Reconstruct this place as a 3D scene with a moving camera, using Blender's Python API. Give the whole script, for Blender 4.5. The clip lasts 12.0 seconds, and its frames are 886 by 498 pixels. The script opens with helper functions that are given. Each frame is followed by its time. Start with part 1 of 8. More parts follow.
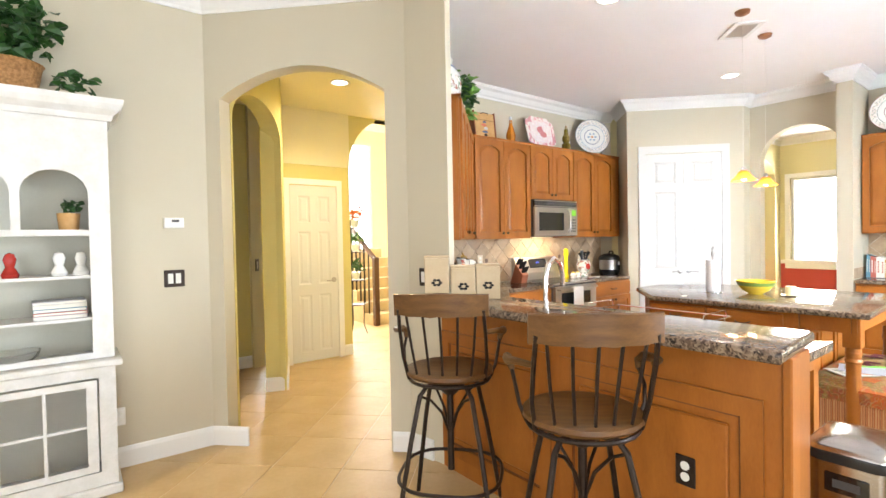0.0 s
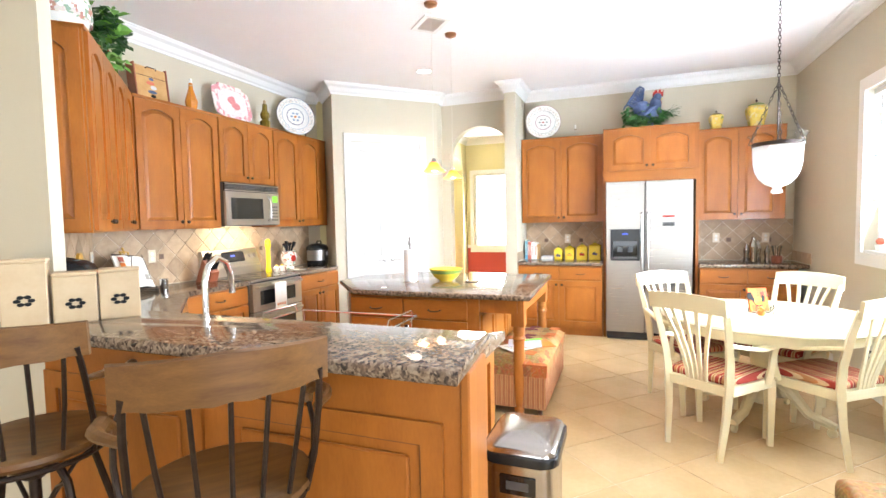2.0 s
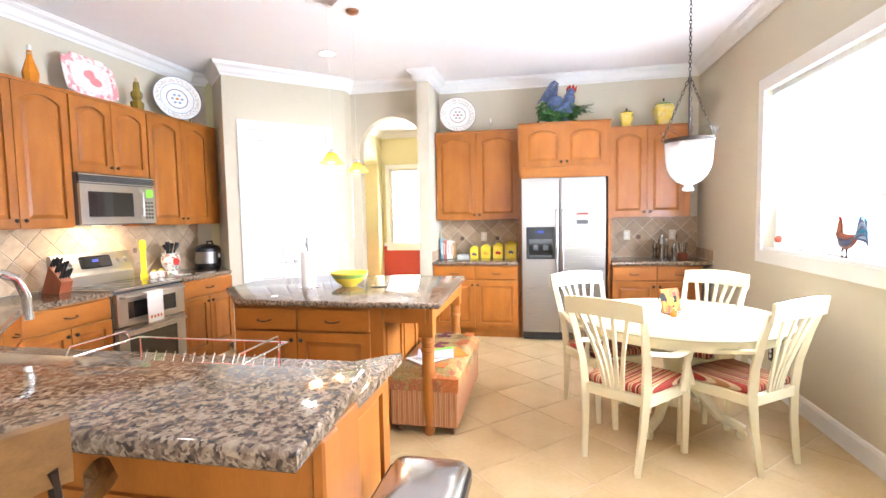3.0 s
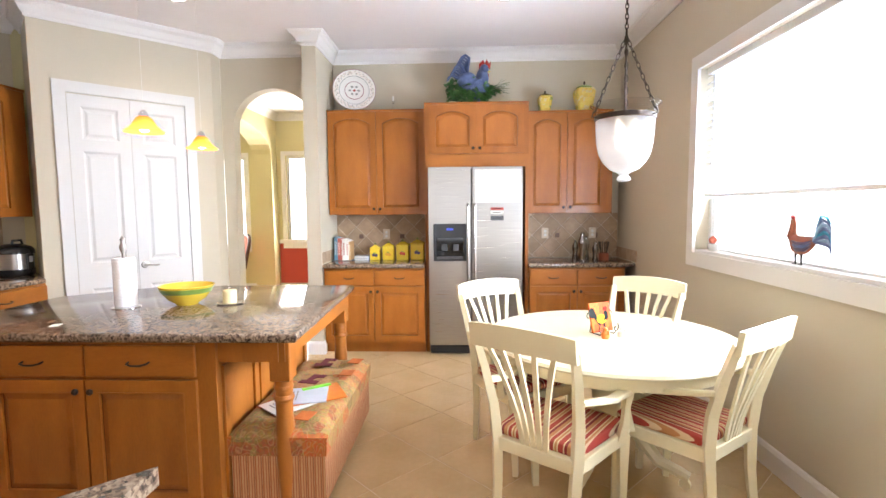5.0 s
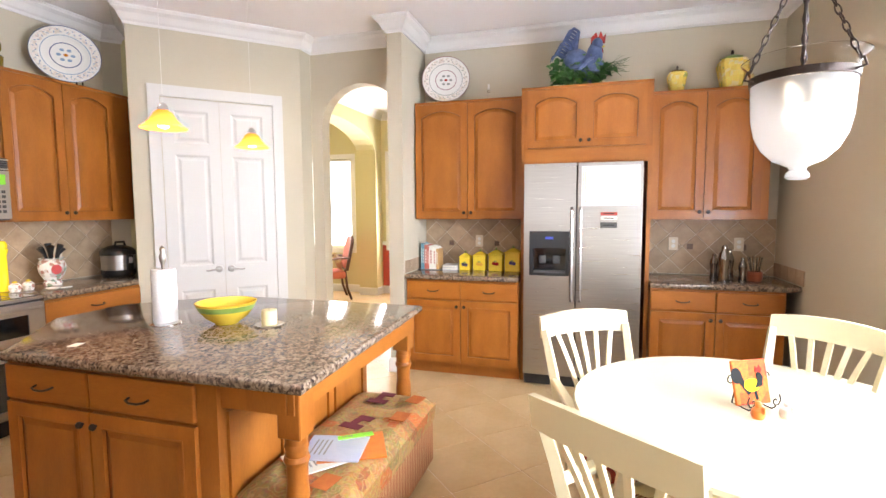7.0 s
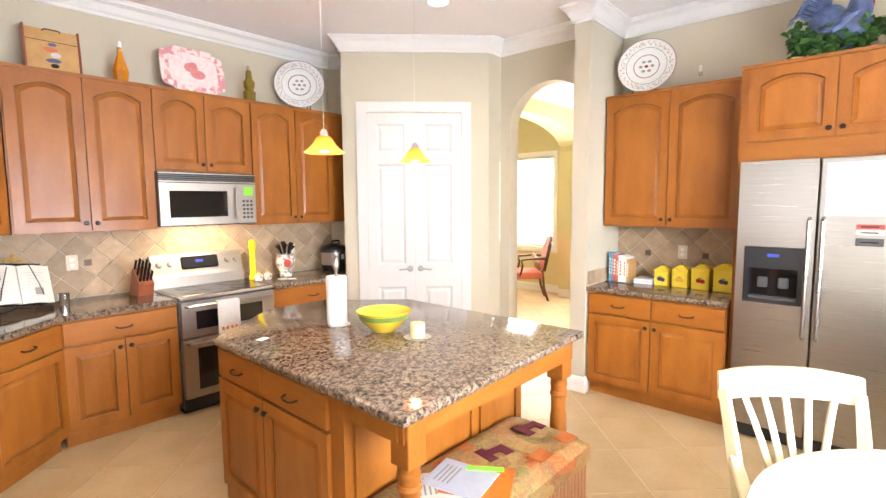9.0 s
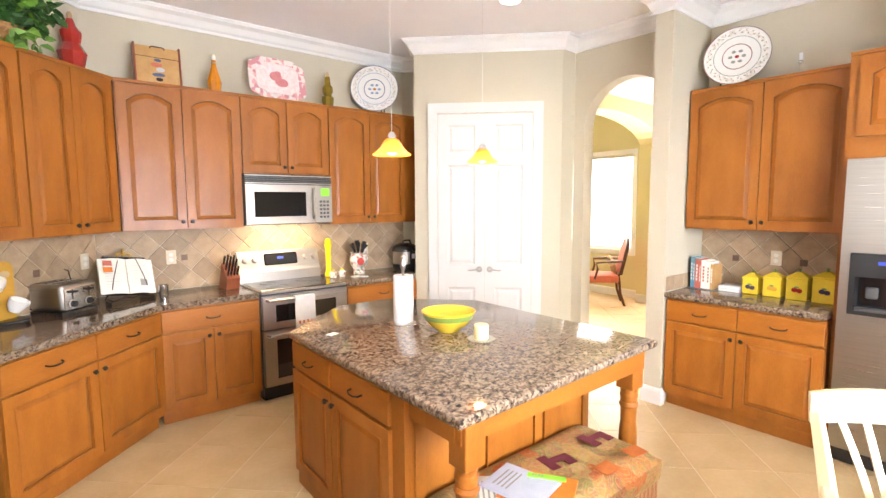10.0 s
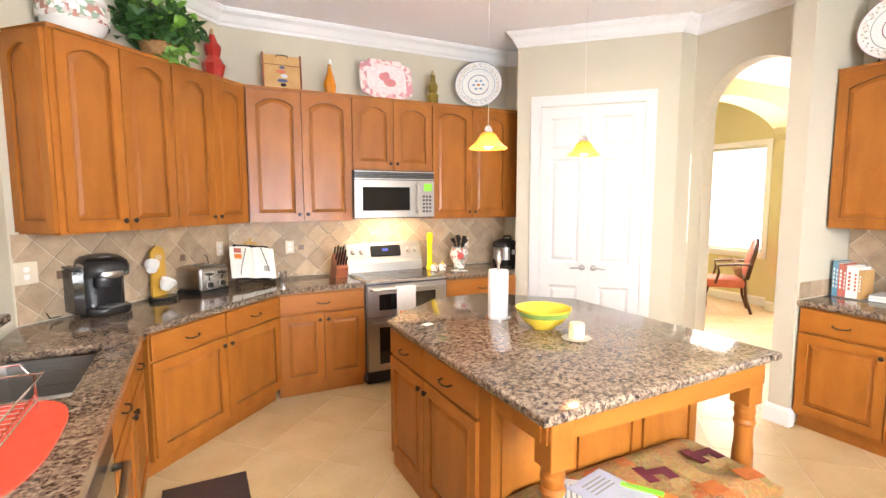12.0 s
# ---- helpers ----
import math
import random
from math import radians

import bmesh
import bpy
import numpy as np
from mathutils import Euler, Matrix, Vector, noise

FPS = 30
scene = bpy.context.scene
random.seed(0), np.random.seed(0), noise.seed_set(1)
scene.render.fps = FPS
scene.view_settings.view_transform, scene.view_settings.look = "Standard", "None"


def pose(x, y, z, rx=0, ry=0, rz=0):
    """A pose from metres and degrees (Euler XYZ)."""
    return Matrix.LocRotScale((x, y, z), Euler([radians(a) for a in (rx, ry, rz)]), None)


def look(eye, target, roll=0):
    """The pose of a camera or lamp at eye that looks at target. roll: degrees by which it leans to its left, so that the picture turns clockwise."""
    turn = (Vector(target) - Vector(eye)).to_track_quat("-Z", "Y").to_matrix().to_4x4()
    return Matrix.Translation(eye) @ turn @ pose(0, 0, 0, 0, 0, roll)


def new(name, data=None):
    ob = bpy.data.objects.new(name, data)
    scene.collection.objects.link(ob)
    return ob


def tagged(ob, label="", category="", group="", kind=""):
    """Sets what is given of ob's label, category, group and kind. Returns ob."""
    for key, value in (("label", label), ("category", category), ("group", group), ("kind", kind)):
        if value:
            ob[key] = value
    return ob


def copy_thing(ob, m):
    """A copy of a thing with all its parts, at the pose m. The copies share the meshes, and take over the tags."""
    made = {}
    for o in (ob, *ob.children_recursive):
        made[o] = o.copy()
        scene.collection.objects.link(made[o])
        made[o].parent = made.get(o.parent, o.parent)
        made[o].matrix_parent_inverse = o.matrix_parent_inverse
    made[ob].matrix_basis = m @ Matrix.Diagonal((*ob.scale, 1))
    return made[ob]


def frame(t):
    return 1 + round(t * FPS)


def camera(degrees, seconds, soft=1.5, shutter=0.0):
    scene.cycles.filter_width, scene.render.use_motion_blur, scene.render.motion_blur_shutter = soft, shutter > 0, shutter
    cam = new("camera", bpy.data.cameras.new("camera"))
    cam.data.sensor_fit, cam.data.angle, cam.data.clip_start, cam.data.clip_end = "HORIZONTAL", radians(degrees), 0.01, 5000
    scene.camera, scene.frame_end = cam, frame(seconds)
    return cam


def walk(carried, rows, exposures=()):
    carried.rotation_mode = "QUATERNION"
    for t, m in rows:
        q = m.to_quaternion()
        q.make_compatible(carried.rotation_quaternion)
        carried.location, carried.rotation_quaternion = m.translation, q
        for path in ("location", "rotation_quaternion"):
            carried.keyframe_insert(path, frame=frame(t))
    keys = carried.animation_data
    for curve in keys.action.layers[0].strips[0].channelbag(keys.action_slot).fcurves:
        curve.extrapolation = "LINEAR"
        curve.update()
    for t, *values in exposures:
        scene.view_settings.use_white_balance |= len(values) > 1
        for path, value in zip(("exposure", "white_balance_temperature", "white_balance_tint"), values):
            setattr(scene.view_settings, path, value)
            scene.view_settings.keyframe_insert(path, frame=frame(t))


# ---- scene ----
cam = camera(84.6, 12.0)
PATH = [
    (0, (2.928, -0.277, 1.427), (4.15, 1.306, 1.387), -1.1),
    (0.5, (3.082, -0.257, 1.425), (4.532, 1.119, 1.359), -0.8),
    (1, (3.209, -0.202, 1.416), (4.842, 0.951, 1.341), -0.9),
    (1.5, (3.329, -0.179, 1.443), (5.102, 0.741, 1.342), -1.0),
    (2, (3.486, -0.137, 1.447), (5.354, 0.568, 1.332), -1.1),
    (2.5, (3.704, -0.193, 1.452), (5.62, 0.364, 1.326), -1.1),
    (3, (3.901, -0.151, 1.461), (5.855, 0.252, 1.324), -1.1),
    (3.5, (4.108, -0.188, 1.468), (6.084, 0.077, 1.322), -1.0),
    (3.7, (4.192, -0.169, 1.458), (6.176, 0.032, 1.307), -1.1),
    (5.5, (4.991, -0.276, 1.456), (6.983, -0.199, 1.291), -0.5),
    (6, (5.17, -0.306, 1.455), (7.159, -0.173, 1.291), -0.4),
    (6.5, (5.337, -0.383, 1.463), (7.299, -0.025, 1.306), -0.3),
    (7, (5.472, -0.417, 1.499), (7.383, 0.148, 1.334), -0.3),
    (8.8, (5.759, -0.606, 1.614), (7.297, 0.658, 1.423), -0.1),
    (9, (5.816, -0.629, 1.614), (7.294, 0.704, 1.421), -0.4),
    (9.5, (5.852, -0.654, 1.606), (7.214, 0.799, 1.419), -0.4),
    (10, (5.853, -0.656, 1.619), (7.113, 0.886, 1.428), -0.3),
    (10.5, (5.881, -0.675, 1.607), (7.032, 0.95, 1.422), -0.3),
    (11, (5.878, -0.677, 1.614), (6.945, 1.004, 1.422), -0.2),
    (11.5, (5.89, -0.687, 1.617), (6.869, 1.045, 1.415), -0.3),
    (12, (5.899, -0.688, 1.605), (6.797, 1.088, 1.402), -0.1),
]
walk(cam, [(t, look(eye, target, roll)) for t, eye, target, roll in PATH],
     exposures=[(0, -0.05, 6400, 10), (2.0, 0.25, 6150, 10), (2.5, 0.30, 6100, 12), (3.7, 0.10, 6150, 15), (5.5, -0.36, 6400, 16), (7.0, -0.32, 6600, 17), (9.0, -0.08, 6800, 16), (12.0, -0.01, 6950, 16)])


# ---- world, sun, large lights ----
SUN_ELEV, SUN_AZ = radians(48), radians(200)
world = bpy.data.worlds.new("world")
scene.world = world
world.use_nodes = True
_wn = world.node_tree.nodes
_wn.clear()
_sky = _wn.new("ShaderNodeTexSky")
_sky.sky_type = "NISHITA"
_sky.sun_disc = False
_sky.sun_elevation, _sky.sun_rotation = SUN_ELEV, SUN_AZ
_bg = _wn.new("ShaderNodeBackground")
_bg.inputs["Strength"].default_value = 0.12
_wo = _wn.new("ShaderNodeOutputWorld")
world.node_tree.links.new(_sky.outputs[0], _bg.inputs["Color"])
world.node_tree.links.new(_bg.outputs[0], _wo.inputs["Surface"])


def lamp(name, kind, m, power, colour, size=0.2, size_y=None, **more):
    d = bpy.data.lights.new(name, kind)
    d.energy, d.color = power, colour
    if kind == "AREA":
        d.size = size
        if size_y:
            d.shape, d.size_y = "RECTANGLE", size_y
    elif kind == "SUN":
        d.angle = size
    else:
        d.shadow_soft_size = size
    for k, v in more.items():
        if k == "spot":
            d.spot_size, d.spot_blend = radians(v), 0.8
        if k == "spread":
            d.spread = radians(v)
    ob = new(name, d)
    ob.matrix_world = m
    return ob


DAY = (0.86, 0.94, 1.0)
WARM = (1.0, 0.87, 0.70)
lamp("sun", "SUN", look((0, 0, 0), (math.sin(SUN_AZ) * -1.0, math.cos(SUN_AZ) * -1.0, -math.tan(SUN_ELEV))), 2.0, (1, 0.95, 0.87), radians(0.5))
lamp("window_daylight", "AREA", look((7.2, -2.12, 1.8), (7.2, 3, 3.3)), 560, (0.78, 0.89, 1.0), 2.3, 1.4)
# Next two are added fill lamps in assumed, unseen living-room openings.
lamp("patio_daylight", "AREA", look((2.2, -2.12, 1.25), (2.2, 3, 4.2)), 70, DAY, 3.4, 2.2)
lamp("living_daylight", "AREA", look((-2.1, 0.8, 1.5), (3, 0.8, 3.2)), 16, DAY, 3.4, 2.2)
# First two cans are measured; the last three are assumed and added.
CANS = [(8.73, 2.03), (8.87, -0.60), (6.10, 1.80), (6.2, -0.6), (2.6, 1.4)]

# ---- materials ----


def mat(name, c1, c2=None, rough=0.5, metal=0.0, scale=6.0, stretch=(1, 1, 1), bump=0.0, fine=60.0, coat=0.0, emit=None, power=0.0,
        rand=0.0, alpha=1.0, trans=0.0, ior=1.45, rough2=None, space="Object", spec=0.5):
    m = bpy.data.materials.new(name)
    m.use_nodes = True
    nt = m.node_tree
    N, L = nt.nodes, nt.links
    b = N["Principled BSDF"]
    c2 = c2 or tuple(min(1, x * 0.93) for x in c1)
    tc = N.new("ShaderNodeTexCoord")
    mp = N.new("ShaderNodeMapping")
    mp.inputs["Scale"].default_value = stretch
    L.new(tc.outputs[space], mp.inputs["Vector"])
    n1 = N.new("ShaderNodeTexNoise")
    n1.inputs["Scale"].default_value = scale
    n1.inputs["Detail"].default_value = 6
    L.new(mp.outputs[0], n1.inputs["Vector"])
    n2 = N.new("ShaderNodeTexNoise")
    n2.inputs["Scale"].default_value = fine
    n2.inputs["Detail"].default_value = 3
    L.new(mp.outputs[0], n2.inputs["Vector"])
    ad = N.new("ShaderNodeMath")
    ad.operation = "MULTIPLY_ADD"
    ad.inputs[1].default_value = 0.35
    L.new(n2.outputs["Fac"], ad.inputs[0])
    L.new(n1.outputs["Fac"], ad.inputs[2])
    mr = N.new("ShaderNodeMapRange")
    mr.inputs["From Min"].default_value, mr.inputs["From Max"].default_value = 0.45, 0.9
    L.new(ad.outputs[0], mr.inputs["Value"])
    mx = N.new("ShaderNodeMix")
    mx.data_type = "RGBA"
    mx.inputs["A"].default_value, mx.inputs["B"].default_value = (*c1, 1), (*c2, 1)
    L.new(mr.outputs[0], mx.inputs["Factor"])
    col = mx.outputs["Result"]
    if rand:
        oi = N.new("ShaderNodeObjectInfo")
        hs = N.new("ShaderNodeHueSaturation")
        r2 = N.new("ShaderNodeMapRange")
        r2.inputs["To Min"].default_value, r2.inputs["To Max"].default_value = 1 - rand, 1 + rand
        L.new(oi.outputs["Random"], r2.inputs["Value"])
        L.new(r2.outputs[0], hs.inputs["Value"])
        L.new(col, hs.inputs["Color"])
        col = hs.outputs[0]
    L.new(col, b.inputs["Base Color"])
    b.inputs["Roughness"].default_value = rough
    if rough2 is not None:
        r3 = N.new("ShaderNodeMapRange")
        r3.inputs["To Min"].default_value, r3.inputs["To Max"].default_value = rough, rough2
        L.new(n1.outputs["Fac"], r3.inputs["Value"])
        L.new(r3.outputs[0], b.inputs["Roughness"])
    b.inputs["Metallic"].default_value = metal
    b.inputs["Coat Weight"].default_value = coat
    b.inputs["Coat Roughness"].default_value = 0.12
    b.inputs["Transmission Weight"].default_value = trans
    b.inputs["IOR"].default_value = ior
    b.inputs["Specular IOR Level"].default_value = spec
    if emit:
        b.inputs["Emission Color"].default_value = (*emit, 1)
        b.inputs["Emission Strength"].default_value = power
    if bump:
        bp = N.new("ShaderNodeBump")
        bp.inputs["Strength"].default_value = bump
        bp.inputs["Distance"].default_value = 0.01
        L.new(ad.outputs[0], bp.inputs["Height"])
        L.new(bp.outputs[0], b.inputs["Normal"])
    return m


def granite_mat():
    """Small tan, brown and black grains, polished."""
    m = bpy.data.materials.new("granite")
    m.use_nodes = True
    N, L = m.node_tree.nodes, m.node_tree.links
    b = N["Principled BSDF"]
    tc = N.new("ShaderNodeTexCoord")
    nz = N.new("ShaderNodeTexNoise")
    nz.inputs["Scale"].default_value, nz.inputs["Detail"].default_value = 34, 4
    L.new(tc.outputs["Object"], nz.inputs["Vector"])
    warp = N.new("ShaderNodeMix")
    warp.data_type = "VECTOR"
    warp.inputs["Factor"].default_value = 0.022
    L.new(tc.outputs["Object"], warp.inputs["A"])
    L.new(nz.outputs["Color"], warp.inputs["B"])
    vo = N.new("ShaderNodeTexVoronoi")
    vo.inputs["Scale"].default_value = 118
    L.new(warp.outputs["Result"], vo.inputs["Vector"])
    sep = N.new("ShaderNodeSeparateColor")
    L.new(vo.outputs["Color"], sep.inputs[0])
    cloud = N.new("ShaderNodeTexNoise")
    cloud.inputs["Scale"].default_value, cloud.inputs["Detail"].default_value = 42, 4
    L.new(tc.outputs["Object"], cloud.inputs["Vector"])
    grain = N.new("ShaderNodeMath")
    grain.operation = "MULTIPLY_ADD"
    grain.inputs[1].default_value = 0.50
    L.new(sep.outputs[0], grain.inputs[0])
    L.new(cloud.outputs["Fac"], grain.inputs[2])
    cr = N.new("ShaderNodeValToRGB")
    e = cr.color_ramp.elements
    e[0].position, e[0].color = 0.40, (0.020, 0.016, 0.015, 1)
    e[1].position, e[1].color = 1.0, (0.27, 0.20, 0.14, 1)
    for p, c in ((0.52, (0.052, 0.036, 0.028, 1)), (0.64, (0.108, 0.071, 0.050, 1)), (0.76, (0.165, 0.114, 0.078, 1)), (0.88, (0.22, 0.16, 0.11, 1))):
        e.new(p).color = c
    L.new(grain.outputs[0], cr.inputs[0])
    L.new(cr.outputs[0], b.inputs["Base Color"])
    b.inputs["Roughness"].default_value = 0.10
    b.inputs["Specular IOR Level"].default_value = 0.55
    return m


def stripes_mat(name="striped_cloth", freq=10.0, axis=(1, 0, 0), cols=((0.32, 0.035, 0.020, 1), (0.42, 0.19, 0.07, 1), (0.60, 0.44, 0.26, 1), (0.19, 0.018, 0.016, 1))):
    """Red, orange and cream striped seat cloth."""
    m = bpy.data.materials.new(name)
    m.use_nodes = True
    N, L = m.node_tree.nodes, m.node_tree.links
    b = N["Principled BSDF"]
    tc = N.new("ShaderNodeTexCoord")
    sx = N.new("ShaderNodeVectorMath")
    sx.operation = "DOT_PRODUCT"
    sx.inputs[1].default_value = axis
    L.new(tc.outputs["Object"], sx.inputs[0])
    mu = N.new("ShaderNodeMath")
    mu.operation = "MULTIPLY"
    mu.inputs[1].default_value = freq
    L.new(sx.outputs["Value"], mu.inputs[0])
    fr = N.new("ShaderNodeMath")
    fr.operation = "FRACT"
    L.new(mu.outputs[0], fr.inputs[0])
    cr = N.new("ShaderNodeValToRGB")
    cr.color_ramp.interpolation = "CONSTANT"
    e = cr.color_ramp.elements
    RED, ORG, CRM, DRK = cols
    e[0].position, e[0].color = 0, RED
    e[1].position, e[1].color = 0.22, CRM
    for p, c in ((0.28, DRK), (0.40, ORG), (0.56, CRM), (0.62, RED), (0.78, CRM), (0.84, ORG), (0.93, CRM)):
        e.new(p).color = c
    L.new(fr.outputs[0], cr.inputs[0])
    L.new(cr.outputs[0], b.inputs["Base Color"])
    b.inputs["Roughness"].default_value = 0.85
    return m


def patch_mat(name, cols, scale=9.0, lines=None):
    """Cloth or glaze in irregular patches of several colours."""
    m = bpy.data.materials.new(name)
    m.use_nodes = True
    N, L = m.node_tree.nodes, m.node_tree.links
    b = N["Principled BSDF"]
    tc = N.new("ShaderNodeTexCoord")
    vo = N.new("ShaderNodeTexVoronoi")
    vo.inputs["Scale"].default_value = scale
    vo.distance = "CHEBYCHEV"
    L.new(tc.outputs["Object"], vo.inputs["Vector"])
    sep = N.new("ShaderNodeSeparateColor")
    L.new(vo.outputs["Color"], sep.inputs[0])
    cr = N.new("ShaderNodeValToRGB")
    cr.color_ramp.interpolation = "CONSTANT"
    e = cr.color_ramp.elements
    n = len(cols)
    e[0].position, e[0].color = 0, (*cols[0], 1)
    e[1].position, e[1].color = 1 / n, (*cols[1], 1)
    for i in range(2, n):
        e.new(i / n).color = (*cols[i], 1)
    L.new(sep.outputs[0], cr.inputs[0])
    nz = N.new("ShaderNodeTexNoise")
    nz.inputs["Scale"].default_value = scale * 5
    L.new(tc.outputs["Object"], nz.inputs["Vector"])
    mx = N.new("ShaderNodeMix")
    mx.data_type, mx.blend_type = "RGBA", "SOFT_LIGHT"
    mx.inputs["Factor"].default_value = 0.8
    L.new(cr.outputs[0], mx.inputs["A"])
    L.new(nz.outputs["Color"], mx.inputs["B"])
    out = mx.outputs["Result"]
    if lines:
        wv = N.new("ShaderNodeTexNoise")
        wv.inputs["Scale"].default_value, wv.inputs["Detail"].default_value = scale * 1.1, 1.5
        L.new(tc.outputs["Object"], wv.inputs["Vector"])
        pp_ = N.new("ShaderNodeMath")
        pp_.operation = "PINGPONG"
        pp_.inputs[1].default_value = 0.04
        L.new(wv.outputs["Fac"], pp_.inputs[0])
        th_ = N.new("ShaderNodeMapRange")
        th_.inputs["From Min"].default_value, th_.inputs["From Max"].default_value = 0.026, 0.034
        th_.inputs["To Max"].default_value = 0.40
        L.new(pp_.outputs[0], th_.inputs["Value"])
        m2 = N.new("ShaderNodeMix")
        m2.data_type = "RGBA"
        m2.inputs["B"].default_value = (*lines, 1)
        L.new(th_.outputs[0], m2.inputs["Factor"])
        L.new(out, m2.inputs["A"])
        out = m2.outputs["Result"]
    L.new(out, b.inputs["Base Color"])
    b.inputs["Roughness"].default_value = 0.8
    return m


M = {}
M["wall"] = mat("wall_paint", (0.56, 0.505, 0.385), (0.54, 0.485, 0.37), 0.75, bump=0.12, fine=120, scale=1.5)
M["yellow"] = mat("yellow_paint", (0.66, 0.57, 0.22), (0.63, 0.54, 0.21), 0.75, bump=0.12, fine=120, scale=1.5)
M["paleyellow"] = mat("pale_yellow_paint", (0.66, 0.60, 0.33), (0.64, 0.58, 0.315), 0.75, bump=0.12, fine=120, scale=1.5)
M["cream"] = mat("cream_paint", (0.80, 0.72, 0.48), (0.78, 0.70, 0.46), 0.75, scale=1.5)
M["red"] = mat("red_paint", (0.50, 0.07, 0.05), (0.47, 0.065, 0.045), 0.7, scale=1.5)
M["ceiling"] = mat("ceiling_paint", (0.90, 0.88, 0.88), (0.88, 0.86, 0.86), 0.85, bump=0.25, fine=90, scale=3)
M["white"] = mat("white_trim", (0.80, 0.79, 0.77), (0.77, 0.76, 0.74), 0.35, scale=2)
M["doorwhite"] = mat("white_door_paint", (0.66, 0.65, 0.625), (0.64, 0.63, 0.605), 0.35, scale=2)
M["hutchwhite"] = mat("distressed_white", (0.76, 0.75, 0.73), (0.64, 0.63, 0.59), 0.5, scale=12, bump=0.1)
M["wood"] = mat("maple_wood", (0.35, 0.118, 0.017), (0.25, 0.077, 0.010), 0.42, scale=2.6, stretch=(3.2, 3.2, 0.9), fine=40, bump=0.02, coat=0.12, rand=0.07, spec=0.35)
M["woodh"] = mat("maple_wood_across", (0.35, 0.118, 0.017), (0.25, 0.077, 0.010), 0.42, scale=2.6, stretch=(0.9, 3.2, 3.2), fine=40, bump=0.02, coat=0.12, rand=0.07, spec=0.35)
M["glaze"] = mat("glazed_groove", (0.15, 0.048, 0.014), (0.12, 0.04, 0.012), 0.45, scale=10)
M["oak"] = mat("brown_oak", (0.150, 0.070, 0.018), (0.085, 0.036, 0.010), 0.42, scale=4, stretch=(1, 10, 10), fine=30, bump=0.05, spec=0.35)
M["granite"] = granite_mat()
M["steel"] = mat("brushed_steel", (0.44, 0.42, 0.39), (0.38, 0.36, 0.335), 0.24, 1.0, scale=3, stretch=(1, 1, 40), rough2=0.34)
M["rangesteel"] = mat("range_steel", (0.50, 0.465, 0.42), (0.44, 0.41, 0.37), 0.30, 1.0, scale=3, stretch=(1, 40, 1), rough2=0.40)
M["binsteel"] = mat("polished_bin_steel", (0.50, 0.49, 0.48), (0.44, 0.43, 0.42), 0.16, 1.0, scale=3, stretch=(1, 1, 40), rough2=0.24)
M["chrome"] = mat("chrome", (0.75, 0.74, 0.72), None, 0.12, 1.0)
M["black"] = mat("black_plastic", (0.015, 0.015, 0.016), (0.02, 0.02, 0.02), 0.25)
M["blackglass"] = mat("black_glass", (0.008, 0.008, 0.009), None, 0.05, spec=0.8)
M["bronze"] = mat("dark_bronze", (0.045, 0.032, 0.025), (0.03, 0.02, 0.016), 0.4, 0.7, scale=30)
M["cream_wood"] = mat("cream_lacquer", (0.74, 0.665, 0.44), (0.71, 0.635, 0.41), 0.32, scale=3, coat=0.2)
M["table_top"] = mat("cream_table_lacquer", (0.75, 0.695, 0.50), (0.73, 0.675, 0.48), 0.22, scale=3, coat=0.3)
M["stripes"] = stripes_mat()
M["patch"] = patch_mat("patchwork_cloth", [(0.34, 0.18, 0.050), (0.24, 0.15, 0.045), (0.38, 0.22, 0.07), (0.42, 0.11, 0.02), (0.27, 0.14, 0.04), (0.33, 0.20, 0.07), (0.28, 0.09, 0.03), (0.36, 0.17, 0.05)], 10, lines=(0.42, 0.29, 0.13))
M["tile"] = mat("beige_floor_tile", (0.58, 0.42, 0.225), (0.48, 0.33, 0.155), 0.32, scale=2.6, fine=30, rand=0.035, bump=0.04, rough2=0.5, space="Object")
M["grout"] = mat("floor_grout", (0.74, 0.64, 0.50), (0.70, 0.60, 0.46), 0.9, scale=20)
M["trav"] = mat("travertine", (0.43, 0.31, 0.195), (0.32, 0.22, 0.135), 0.5, scale=12, fine=60, rand=0.16, bump=0.1, rough2=0.7)
M["travdark"] = mat("dark_inset_tile", (0.16, 0.09, 0.05), (0.10, 0.06, 0.04), 0.4, scale=40)
M["tgrout"] = mat("wall_grout", (0.64, 0.54, 0.41), None, 0.9)
M["glass"] = mat("clear_glass", (1, 1, 1), (1, 1, 1), 0.02, trans=1.0)
M["collarglass"] = mat("thin_clear_glass", (0.97, 0.97, 0.96), None, 0.03, trans=1.0, ior=1.08)
M["frosted"] = mat("frosted_lamp_glass", (0.96, 0.96, 0.95), (0.92, 0.92, 0.91), 0.30, trans=0.90)
M["canglow"] = mat("can_lens", (1, 1, 1), None, 0.5, emit=(1, 0.93, 0.8), power=6)
M["outside"] = mat("daylight_outside", (0.9, 0.9, 0.9), None, 1.0, emit=(0.93, 0.97, 1.0), power=3.0)

